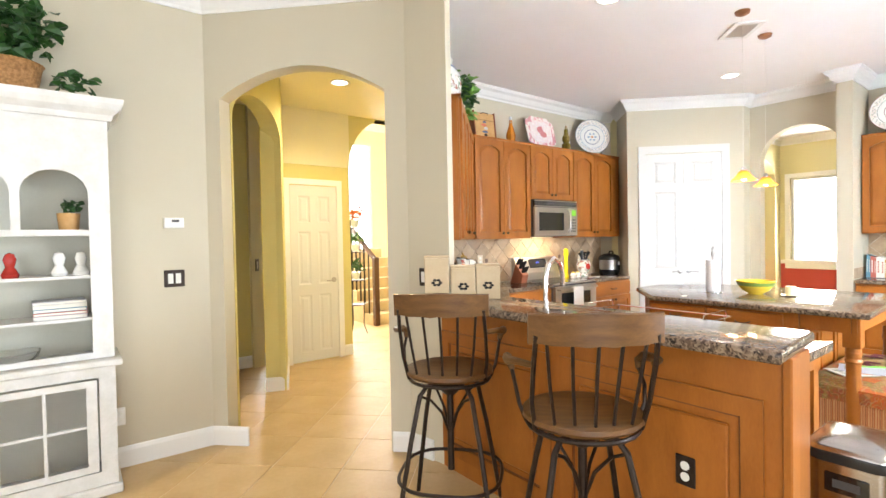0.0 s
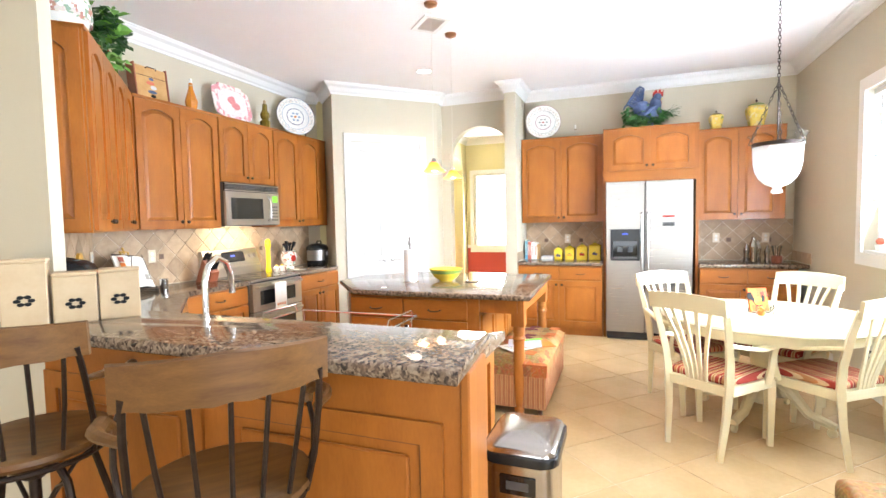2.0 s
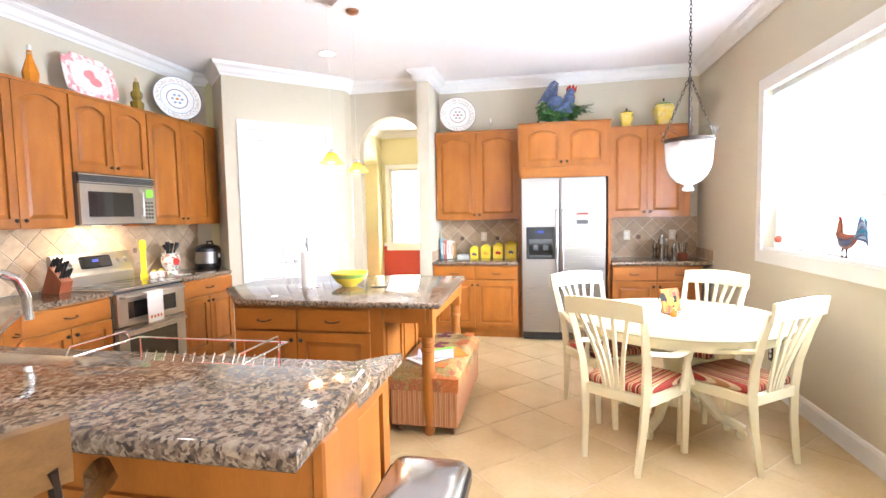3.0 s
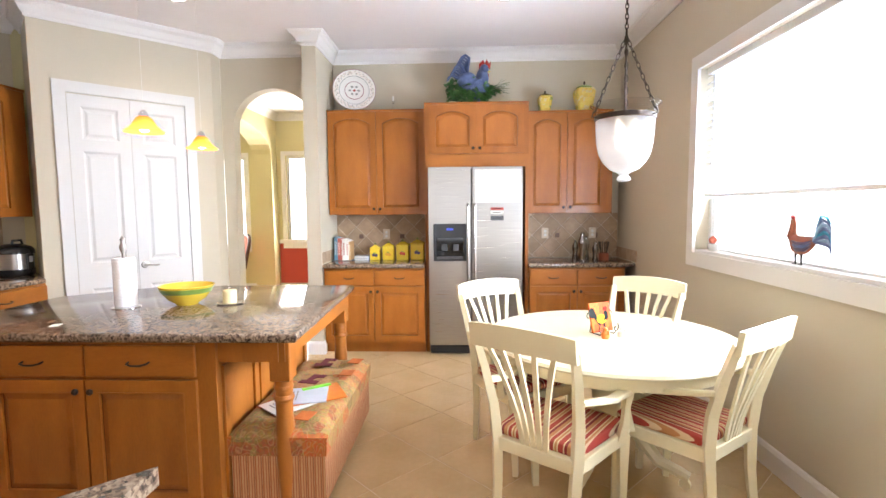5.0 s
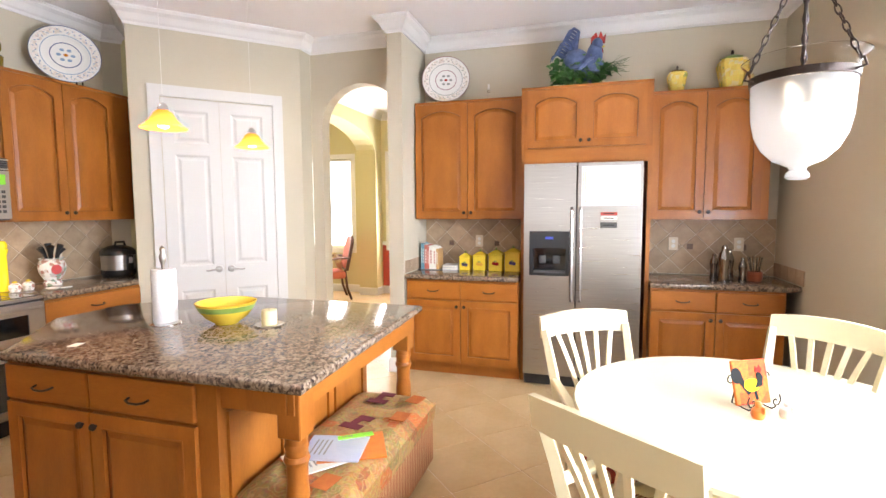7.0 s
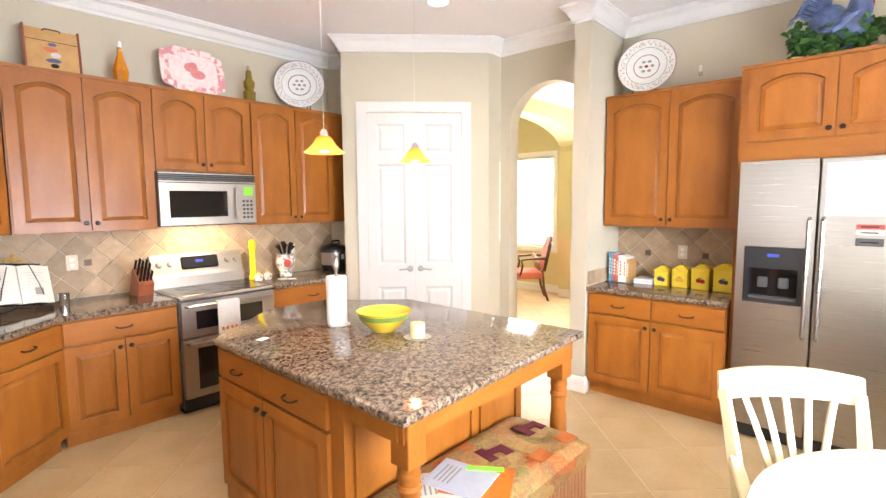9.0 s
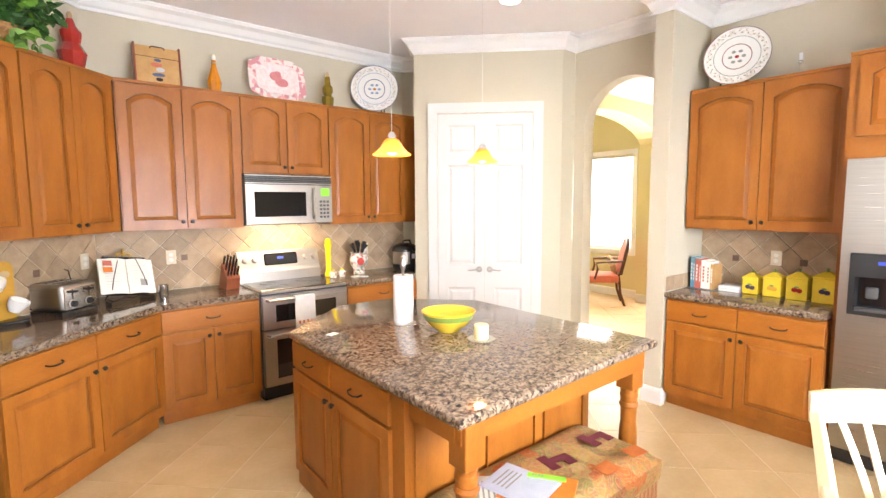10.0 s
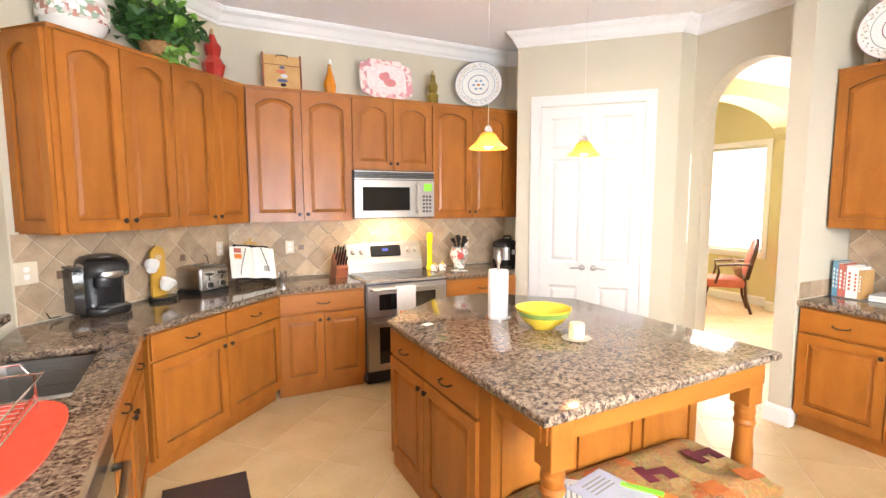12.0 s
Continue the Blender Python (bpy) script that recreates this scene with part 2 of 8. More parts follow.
M["nickel"] = mat("brushed_nickel", (0.42, 0.40, 0.37), None, 0.28, 1.0)
M["greymetal"] = mat("dark_grey_metal", (0.10, 0.10, 0.10), (0.07, 0.07, 0.07), 0.45, 0.4)
M["bluelcd"] = mat("blue_display", (0.02, 0.03, 0.2), None, 0.3, emit=(0.1, 0.2, 1.0), power=0.4)
M["paper"] = mat("white_paper", (0.80, 0.78, 0.70), (0.76, 0.74, 0.66), 0.7, scale=8)
M["greytext"] = mat("grey_print", (0.35, 0.33, 0.30), None, 0.7)
M["cloth_white"] = mat("white_cloth", (0.80, 0.79, 0.76), (0.74, 0.73, 0.70), 0.9, scale=20, bump=0.3)
M["orange"] = mat("orange_glaze", (0.70, 0.20, 0.03), (0.60, 0.15, 0.02), 0.35, scale=20)
M["greenlabel"] = mat("green_sticker", (0.25, 0.75, 0.05), None, 0.5)
M["blindslat"] = mat("white_blind_slat", (0.88, 0.88, 0.88), (0.86, 0.86, 0.86), 0.5)
_n, _l = M["blindslat"].node_tree.nodes, M["blindslat"].node_tree.links
_t, _m = _n.new("ShaderNodeBsdfTranslucent"), _n.new("ShaderNodeMixShader")
_t.inputs["Color"].default_value = (0.92, 0.95, 1.0, 1)
_m.inputs[0].default_value = 0.75
_l.new(_n["Principled BSDF"].outputs[0], _m.inputs[1])
_l.new(_t.outputs[0], _m.inputs[2])
_l.new(_m.outputs[0], _n["Material Output"].inputs["Surface"])
# Greyer than the hutch white: shade inside the shelves is put into this colour.
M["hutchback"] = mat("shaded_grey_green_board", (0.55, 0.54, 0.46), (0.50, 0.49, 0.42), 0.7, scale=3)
M["leaf"] = mat("ivy_leaf", (0.045, 0.13, 0.025), (0.02, 0.07, 0.018), 0.4, scale=14, rand=0.3)
M["leaflight"] = mat("light_leaf", (0.16, 0.32, 0.04), (0.08, 0.2, 0.03), 0.45, scale=14, rand=0.3)
M["wicker"] = mat("wicker", (0.42, 0.22, 0.08), (0.25, 0.12, 0.04), 0.7, scale=60, bump=0.6)
M["bluepaint"] = mat("blue_glaze", (0.030, 0.050, 0.135), (0.10, 0.14, 0.27), 0.35, scale=25)
M["redglaze"] = mat("red_glaze", (0.42, 0.03, 0.02), (0.30, 0.02, 0.015), 0.2, scale=10)
M["yellowglaze"] = mat("yellow_glaze", (0.75, 0.56, 0.05), (0.68, 0.48, 0.04), 0.25, scale=12)
M["brightyellow"] = mat("bright_yellow_glass", (0.90, 0.72, 0.02), None, 0.2)
M["greenglaze"] = mat("green_glaze", (0.19, 0.29, 0.06), (0.14, 0.22, 0.04), 0.3, scale=30)
M["porcelain"] = mat("white_porcelain", (0.80, 0.79, 0.75), (0.77, 0.76, 0.72), 0.15, scale=4)
M["pinkware"] = patch_mat("pink_transferware", [(0.75, 0.40, 0.40), (0.80, 0.66, 0.62), (0.66, 0.28, 0.30), (0.80, 0.72, 0.68)], 28)
M["floralware"] = patch_mat("floral_ware", [(0.78, 0.76, 0.72), (0.78, 0.76, 0.72), (0.55, 0.50, 0.45), (0.78, 0.74, 0.68), (0.40, 0.20, 0.15), (0.25, 0.35, 0.25)], 40)
M["amber"] = mat("amber_oil", (0.60, 0.22, 0.02), (0.50, 0.16, 0.01), 0.1)
M["olive"] = mat("olive_oil_glass", (0.22, 0.15, 0.02), (0.14, 0.09, 0.01), 0.1)
M["cork"] = mat("cork", (0.45, 0.30, 0.16), None, 0.8)
M["boxwood"] = mat("painted_box_panel", (0.55, 0.33, 0.13), (0.45, 0.24, 0.08), 0.6, scale=12)
M["darkwood"] = mat("dark_walnut", (0.10, 0.035, 0.015), (0.07, 0.022, 0.01), 0.35, scale=6, stretch=(8, 8, 1))
M["knifewood"] = mat("cherry_block", (0.28, 0.08, 0.035), (0.22, 0.06, 0.025), 0.35, scale=5, stretch=(6, 6, 1))
M["candlewax"] = mat("cream_wax", (0.85, 0.74, 0.42), (0.80, 0.68, 0.36), 0.5)
M["mat_red"] = mat("red_mat", (0.75, 0.07, 0.03), (0.68, 0.05, 0.02), 0.55, scale=15)
M["tin"] = mat("tan_tin", (0.52, 0.40, 0.25), (0.46, 0.34, 0.20), 0.5, scale=10)
M["salmon"] = mat("salmon_cloth", (0.60, 0.17, 0.10), (0.52, 0.13, 0.08), 0.85, scale=14)
M["brownmat"] = mat("brown_mat", (0.045, 0.022, 0.018), (0.035, 0.018, 0.014), 0.8, scale=30)
M["rope"] = stripes_mat("striped_ottoman_side", 28.0, (1, 1, 0), ((0.34, 0.11, 0.035, 1), (0.46, 0.20, 0.08, 1), (0.50, 0.32, 0.16, 1), (0.22, 0.06, 0.02, 1)))
M["shade"] = mat("amber_glass_painted_glow", (0.9, 0.34, 0.04), (0.85, 0.22, 0.02), 0.2, trans=0.35, emit=(1.0, 0.22, 0.006), power=1.5)
# Bulb glow is put into the glass as emission, stronger towards the rim.
_n, _l = M["shade"].node_tree.nodes, M["shade"].node_tree.links
_tc, _sx, _mr, _mc = _n.new("ShaderNodeTexCoord"), _n.new("ShaderNodeSeparateXYZ"), _n.new("ShaderNodeMapRange"), _n.new("ShaderNodeMix")
_l.new(_tc.outputs["Object"], _sx.inputs[0])
_mr.inputs["From Min"].default_value, _mr.inputs["From Max"].default_value = 1.922, 1.850
_l.new(_sx.outputs["Z"], _mr.inputs["Value"])
_mc.data_type = "RGBA"
_mc.inputs["A"].default_value, _mc.inputs["B"].default_value = (0.85, 0.13, 0.002, 1), (2.6, 1.15, 0.16, 1)
_l.new(_mr.outputs[0], _mc.inputs["Factor"])
_l.new(_mc.outputs["Result"], _n["Principled BSDF"].inputs["Emission Color"])
_n["Principled BSDF"].inputs["Emission Strength"].default_value = 1.0
M["bulb"] = mat("lit_bulb", (1, 1, 1), None, 0.4, emit=(1.0, 0.82, 0.5), power=9)
M["blackprint"] = mat("black_print", (0.02, 0.02, 0.02), None, 0.8, spec=0.1)
M["bluebook"] = mat("blue_cover", (0.12, 0.27, 0.36), None, 0.5)
M["redbook"] = mat("red_cover", (0.48, 0.12, 0.08), None, 0.5)
M["greybook"] = mat("grey_cover", (0.55, 0.55, 0.58), None, 0.5)
M["almond"] = mat("almond_plate", (0.70, 0.60, 0.45), None, 0.4)
M["wine"] = mat("wine_cloth", (0.13, 0.012, 0.02), None, 0.85, scale=20)
M["orangecloth"] = mat("orange_cloth", (0.52, 0.15, 0.03), (0.44, 0.11, 0.02), 0.85, scale=20)
M["papertowel"] = mat("paper_towel", (0.82, 0.82, 0.82), (0.79, 0.79, 0.79), 0.9, scale=60, bump=0.2)
M["yellowbowl"] = mat("yellow_bowl_glaze", (0.76, 0.53, 0.06), (0.70, 0.47, 0.04), 0.2, scale=9)
M["shellglass"] = mat("pale_glass", (0.7, 0.62, 0.5), None, 0.1, trans=0.5)
M["orangetile"] = patch_mat("orange_painted_tile", [(0.48, 0.07, 0.004), (0.52, 0.12, 0.008), (0.35, 0.03, 0.004)], 16)
M["purple"] = mat("plum_paint", (0.06, 0.04, 0.09), None, 0.3)
M["yellowfruit"] = mat("pear_paint", (0.60, 0.30, 0.02), None, 0.3)
M["darksteel"] = mat("polished_dark_steel", (0.30, 0.28, 0.26), None, 0.15, 1.0)
M["yellowware"] = patch_mat("yellow_painted_ware", [(0.72, 0.55, 0.10), (0.74, 0.58, 0.14), (0.66, 0.48, 0.08), (0.70, 0.60, 0.30), (0.30, 0.32, 0.08)], 30)
M["pinkpale"] = patch_mat("pale_pink_print", [(0.80, 0.70, 0.68), (0.78, 0.64, 0.62), (0.82, 0.74, 0.72)], 40)
M["pinkdeep"] = mat("deep_pink_print", (0.68, 0.25, 0.25), (0.6, 0.2, 0.2), 0.3, scale=40)
M["smoked"] = mat("smoked_plastic", (0.03, 0.025, 0.022), None, 0.12, trans=0.3)
M["ochre"] = mat("ochre_wood", (0.55, 0.30, 0.04), (0.48, 0.25, 0.03), 0.5, scale=10)
M["teal"] = mat("teal_glass", (0.03, 0.22, 0.32), None, 0.2)
M["folder"] = mat("pale_blue_folder", (0.60, 0.62, 0.70), (0.52, 0.55, 0.64), 0.5, scale=12)
M["porcelainwarm"] = patch_mat("warm_white_glaze", [(0.78, 0.74, 0.68), (0.76, 0.70, 0.64), (0.79, 0.76, 0.70), (0.66, 0.58, 0.50)], 60)
M["mauve"] = mat("mauve_line_glaze", (0.32, 0.14, 0.15), None, 0.3)
M["sagepaint"] = mat("sage_grey_glaze", (0.30, 0.31, 0.27), (0.22, 0.24, 0.22), 0.3, scale=60)
M["skypaint"] = mat("pale_blue_glaze", (0.26, 0.38, 0.50), (0.18, 0.28, 0.42), 0.3, scale=60)
M["copper"] = mat("antique_copper", (0.30, 0.14, 0.07), None, 0.35, 0.9)
M["bulb2"] = mat("candle_bulb_glass", (0.95, 0.9, 0.8), None, 0.3, emit=(1.0, 0.85, 0.6), power=3)

# ---- mesh helpers ----
from mathutils.geometry import tessellate_polygon


def part(name, bm, material, parent=None, label="", kind="", smooth=False, m=None):
    """One mesh object of its own under parent."""
    bmesh.ops.recalc_face_normals(bm, faces=bm.faces[:])
    me = bpy.data.meshes.new(name)
    bm.to_mesh(me)
    bm.free()
    for mt in (material if isinstance(material, (list, tuple)) else [material]):
        me.materials.append(mt)
    if smooth:
        for p in me.polygons:
            p.use_smooth = True
        me.set_sharp_from_angle(angle=radians(38))
    ob = new(name, me)
    if parent:
        ob.parent = parent
    if m is not None:
        ob.matrix_basis = m
    return tagged(ob, label, kind=kind)


def thing(name, m, label, category, group=""):
    ob = new(name)
    ob.empty_display_size = 0.1
    ob.matrix_basis = m
    return tagged(ob, label, category, group)


def box(bm, x0, x1, y0, y1, z0, z1, bev=0.0, seg=1):
    r = bmesh.ops.create_cube(bm, size=1, matrix=Matrix.Translation(((x0 + x1) / 2, (y0 + y1) / 2, (z0 + z1) / 2)) @ Matrix.Diagonal((abs(x1 - x0), abs(y1 - y0), abs(z1 - z0), 1)))
    if bev:
        es = list({e for v in r["verts"] for e in v.link_edges})
        bmesh.ops.bevel(bm, geom=es, offset=bev, segments=seg, affect="EDGES", profile=0.5)
    return bm


def bx(*a, **k):
    return box(bmesh.new(), *a, **k)


def prism(pts, z0, z1, bev=0.0, seg=2, bm=None):
    bm = bm or bmesh.new()
    lo = [bm.verts.new((x, y, z0)) for x, y in pts]
    hi = [bm.verts.new((x, y, z1)) for x, y in pts]
    n = len(pts)
    fs = [bm.faces.new(lo[::-1]), bm.faces.new(hi)]
    for i in range(n):
        fs.append(bm.faces.new((lo[i], lo[(i + 1) % n], hi[(i + 1) % n], hi[i])))
    if bev:
        es = list({e for f in fs[:2] for e in f.edges})
        bmesh.ops.bevel(bm, geom=es, offset=bev, segments=seg, affect="EDGES", profile=0.5)
    return bm


def slab(outer, holes=(), y0=0.0, y1=0.1, bm=None):
    """A slab in the xz plane with holes through it, from y0 to y1."""
    bm = bm or bmesh.new()
    loops = [list(outer)] + [list(h) for h in holes]
    flat = [p for lp in loops for p in lp]
    A = [bm.verts.new((x, y0, z)) for x, z in flat]
    B = [bm.verts.new((x, y1, z)) for x, z in flat]
    for t in tessellate_polygon([[Vector((x, z, 0)) for x, z in lp] for lp in loops]):
        bm.faces.new([A[i] for i in t])
        bm.faces.new([B[i] for i in t][::-1])
    k = 0
    for lp in loops:
        n = len(lp)
        for i in range(n):
            a, b = k + i, k + (i + 1) % n
            bm.faces.new((A[a], A[b], B[b], B[a]))
        k += n
    return bm


def rect(x0, x1, z0, z1):
    return [(x0, z0), (x1, z0), (x1, z1), (x0, z1)]


def arch(x0, x1, z0, zs, rise, n=16):
    """Outline with an arched top: springs at zs and rises by rise."""
    c, r = (x0 + x1) / 2, (x1 - x0) / 2
    return [(x0, z0), (x1, z0)] + [(c + r * math.cos(math.pi * i / n), zs + rise * math.sin(math.pi * i / n)) for i in range(n + 1)]


def seg_arch(x0, x1, z0, zs, rise, n=10):
    """Outline with a shallow curved top."""
    c, r = (x0 + x1) / 2, (x1 - x0) / 2
    return [(x0, z0), (x1, z0)] + [(c + r * (1 - 2 * i / n), zs + rise * (1 - (1 - 2 * i / n) ** 2)) for i in range(n + 1)]


def lathe(prof, n=20, bm=None, cx=0, cy=0):
    """Turned shape from (radius, height) pairs."""
    bm = bm or bmesh.new()
    rings = []
    for r, z in prof:
        if r < 1e-5:
            rings.append([bm.verts.new((cx, cy, z))])
        else:
            rings.append([bm.verts.new((cx + r * math.cos(2 * math.pi * i / n), cy + r * math.sin(2 * math.pi * i / n), z)) for i in range(n)])
    for a, b in zip(rings, rings[1:]):
        for i in range(n):
            j = (i + 1) % n
            if len(a) == 1 and len(b) == 1:
                continue
            if len(a) == 1:
                bm.faces.new((a[0], b[i], b[j]))
            elif len(b) == 1:
                bm.faces.new((a[i], a[j], b[0]))
            else:
                bm.faces.new((a[i], a[j], b[j], b[i]))
    a, b = rings[-1], rings[0]
    if len(a) > 2 and len(b) > 2:
        for i in range(n):
            j = (i + 1) % n
            bm.faces.new((a[i], a[j], b[j], b[i]))
    else:
        for ring in (a, b):
            if len(ring) > 2:
                bm.faces.new(ring)
    return bm


def tube(pts, r, n=8, bm=None, closed=False, radii=None):
    """Round bar along a line of points."""
    bm = bm or bmesh.new()
    P = [Vector(p) for p in pts]
    rings = []
    up = None
    for i, p in enumerate(P):
        if closed:
            d = P[(i + 1) % len(P)] - P[i - 1]
        else:
            d = P[min(i + 1, len(P) - 1)] - P[max(i - 1, 0)]
        d.normalize()
        if up is None:
            up = Vector((0, 0, 1)) if abs(d.z) < 0.9 else Vector((1, 0, 0))
        u = d.cross(up)
        if u.length < 1e-4:
            u = d.cross(Vector((0, 1, 0)))
        u.normalize()
        v = u.cross(d).normalized()
        up = v
        rr = radii[i] if radii else r
        rings.append([bm.verts.new(p + (u * math.cos(2 * math.pi * k / n) + v * math.sin(2 * math.pi * k / n)) * rr) for k in range(n)])
    prs = list(zip(rings, rings[1:])) + ([(rings[-1], rings[0])] if closed else [])
    for a, b in prs:
        for k in range(n):
            bm.faces.new((a[k], a[(k + 1) % n], b[(k + 1) % n], b[k]))
    if not closed:
        bm.faces.new(rings[0])
        bm.faces.new(rings[-1])
    return bm


def bar(a, b, w, d, bm=None, bev=0.0):
    """Square bar from a to b."""
    bm = bm or bmesh.new()
    a, b = Vector(a), Vector(b)
    q = (b - a).to_track_quat("Z", "Y").to_matrix().to_4x4()
    mm = Matrix.Translation((a + b) / 2) @ q @ Matrix.Diagonal((w, d, (b - a).length, 1))
    r = bmesh.ops.create_cube(bm, size=1, matrix=mm)
    if bev:
        es = list({e for v in r["verts"] for e in v.link_edges})
        bmesh.ops.bevel(bm, geom=es, offset=bev, segments=1, affect="EDGES")
    return bm


def swept(pts, prof, bm=None, closed=False):
    """Moulding: a profile of (out, z) swept along a plan line; out lies to the right of the way walked."""
    bm = bm or bmesh.new()
    P = [Vector((x, y, 0)) for x, y in pts]
    n = len(P)
    rings = []
    for i in range(n):
        d0 = (P[i] - P[i - 1]).normalized() if (i or closed) else None
        d1 = (P[(i + 1) % n] - P[i]).normalized() if (i < n - 1 or closed) else None
        d0, d1 = d0 or d1, d1 or d0
        r0, r1 = Vector((d0.y, -d0.x, 0)), Vector((d1.y, -d1.x, 0))
        b = (r0 + r1).normalized()
        k = 1 / max(0.3, b.dot(r0))
        rings.append([bm.verts.new((P[i].x + b.x * k * o, P[i].y + b.y * k * o, z)) for o, z in prof])
    prs = list(zip(rings, rings[1:])) + ([(rings[-1], rings[0])] if closed else [])
    m = len(prof)
    for a, b in prs:
        for k in range(m):
            bm.faces.new((a[k], a[(k + 1) % m], b[(k + 1) % m], b[k]))
    if not closed:
        bm.faces.new(rings[0])
        bm.faces.new(rings[-1])
    return bm


# ---- the shell ----
CEIL = 3.16
KD = 2.275            # wall line of the angled kitchen wall: x - y
PD = 11.96            # wall line of the pantry: x + y


def wall(name, a, b, thick=0.12, holes=(), z1=CEIL, material="wall", z0=-0.11, label=""):
    """A wall from a to b in plan, its seen face on the line, its body to the left of the way walked."""
    a, b = Vector((*a, 0)), Vector((*b, 0))
    d = b - a
    m = Matrix.Translation(a) @ Matrix.Rotation(math.atan2(d.y, d.x), 4, "Z")
    return part(name, slab(rect(0, d.length, z0, z1), holes, 0, thick), M[material], kind="structure", label=label or "painted plaster wall", m=m)


S_Y = -1.95
WX0, WX1, WZ0, WZ1 = 6.05, 8.41, 1.125, 2.43     # kitchen window opening
# south wall, walked from east to west so that the room lies on its right
# its second hole is an assumed, unseen opening for the added south daylight
wall("wall_south", (10.2, S_Y), (-2.0, S_Y), 0.14, [rect(10.2 - WX1, 10.2 - WX0, WZ0, WZ1), rect(10.2 - 3.9, 10.2 - 0.5, 0.05, 2.4)])
# unseen wall; its hole is assumed, for the added west daylight
wall("wall_west", (-2.0, S_Y), (-2.0, 3.46), 0.14, [rect(1.1, 4.4, 0.4, 2.6)])
wall("wall_living_north", (-2.0, 3.46), (3.72, 3.46), 0.14)
wall("wall_fridge", (10.2, 1.16), (10.2, S_Y), 0.12)
# partition with the arch to the hall
ARCA, ARCB = Vector((3.72, 3.46)), Vector((4.735, 2.445))

AL = (ARCB - ARCA).length
wall("wall_arch", ARCA[:2], ARCB[:2], 0.13, [seg_arch(0.11, 1.294, -0.1, 2.44, 0.195, 14)])
part("wall_pillar", prism([(4.737, 2.447), (4.795, 2.08), (4.875, 2.13), (4.985, 2.706), (4.70, 2.63)], -0.1, CEIL), M["wall"], kind="structure", label="painted plaster wall end")
wall("wall_angled", (4.96, 4.96 - KD), (6.135, 6.135 - KD), 0.12)
wall("wall_range", (6.135, 3.86), (8.97, 3.86), 0.12)
wall("wall_range_corner", (8.97, 3.86), (9.13, 3.70), 0.12)
wall("wall_pantry_side", (9.13, 3.70), (8.70, PD - 8.70), 0.12)
wall("wall_pantry", (8.70, PD - 8.70), (9.698, PD - 9.698), 0.12)
wall("wall_pantry_return", (9.70, 2.272), (9.90, 2.272), 0.10)
wall("wall_dining_arch", (9.90, 2.270), (9.90, 1.302), 0.14, [arch(0.12, 0.966, -0.1, 2.33, 0.39)])
part("wall_stub", prism([(9.56, 1.16), (10.2, 1.16), (10.2, 1.30), (9.56, 1.30)], 0, CEIL, 0.012), M["wall"], kind="structure", label="painted plaster stub wall")
part("ceiling", prism([(-2.2, -2.2), (10.3, -2.2), (10.3, 1.16), (9.95, 1.3), (9.95, 2.33), (9.3, 3.95), (6.1, 3.95), (4.9, 2.75), (4.66, 2.6), (3.78, 3.52), (-2.2, 3.6)], CEIL, CEIL + 0.1), M["ceiling"], kind="structure", label="white textured plaster ceiling")
part("floor", prism([(-3, -3), (16, -3), (16, 12), (-3, 12)], -0.12, -0.0025), M["grout"], kind="structure", label="beige grout bed of the tiled floor")

CROWN = [(0, CEIL - 0.13), (0.012, CEIL - 0.13), (0.016, CEIL - 0.11), (0.03, CEIL - 0.095), (0.055, CEIL - 0.05), (0.085, CEIL - 0.028), (0.09, CEIL - 0.012), (0.1, CEIL - 0.012), (0.1, CEIL), (0, CEIL)]
part("crown_moulding", swept([(4.985, 4.985 - KD), (6.135, 3.86), (8.97, 3.86), (9.13, 3.70), (8.70, PD - 8.70), (9.70, PD - 9.70), (9.90, 2.265), (9.90, 1.30), (9.56, 1.30), (9.56, 1.16), (10.2, 1.16), (10.2, S_Y), (-2.0, S_Y)], CROWN),
     M["white"], kind="structure", label="white crown moulding")
part("crown_moulding", swept([(-2.0, 3.46), (3.72, 3.46), (4.737, 2.447), (4.795, 2.08)], CROWN), M["white"], kind="structure", label="white crown moulding")
BASE = [(0, 0), (0.016, 0), (0.016, 0.105), (0.01, 0.125), (0.004, 0.132), (0, 0.132)]
for pts in ([(9.61, 1.16), (9.56, 1.16), (9.56, 1.30), (9.90, 1.30)][::-1], [(9.6, S_Y), (3.95, S_Y)], [(-2.0, 3.46), (3.72, 3.46), (3.91, 3.27)], [(4.645, 2.535), (4.735, 2.445), (4.77, 2.24)]):
    q = []
    for p in pts:
        if not q or (Vector(p) - Vector(q[-1])).length > 0.01:
            q.append(p)
    part("baseboard", swept(q, BASE), M["white"], kind="structure", label="white painted baseboard")


# ---- kitchen cabinets ----
def knob(parent, x, y, z):
    bm = lathe([(0.0, 0.026), (0.010, 0.025), (0.0155, 0.018), (0.014, 0.011), (0.006, 0.007), (0.006, 0.0)], 10)
    return part("knob", bm, M["bronze"], parent, "dark bronze knob", smooth=True, m=pose(x, y, z, 90))


def pull(parent, x, y, z):
    pts = [(-0.048, 0, 0), (-0.045, -0.02, -0.004), (-0.02, -0.028, -0.009), (0.02, -0.028, -0.009), (0.045, -0.02, -0.004), (0.048, 0, 0)]
    return part("pull", tube(pts, 0.0045, 6), M["bronze"], parent, "dark bronze curved pull", smooth=True, m=pose(x, y, z))


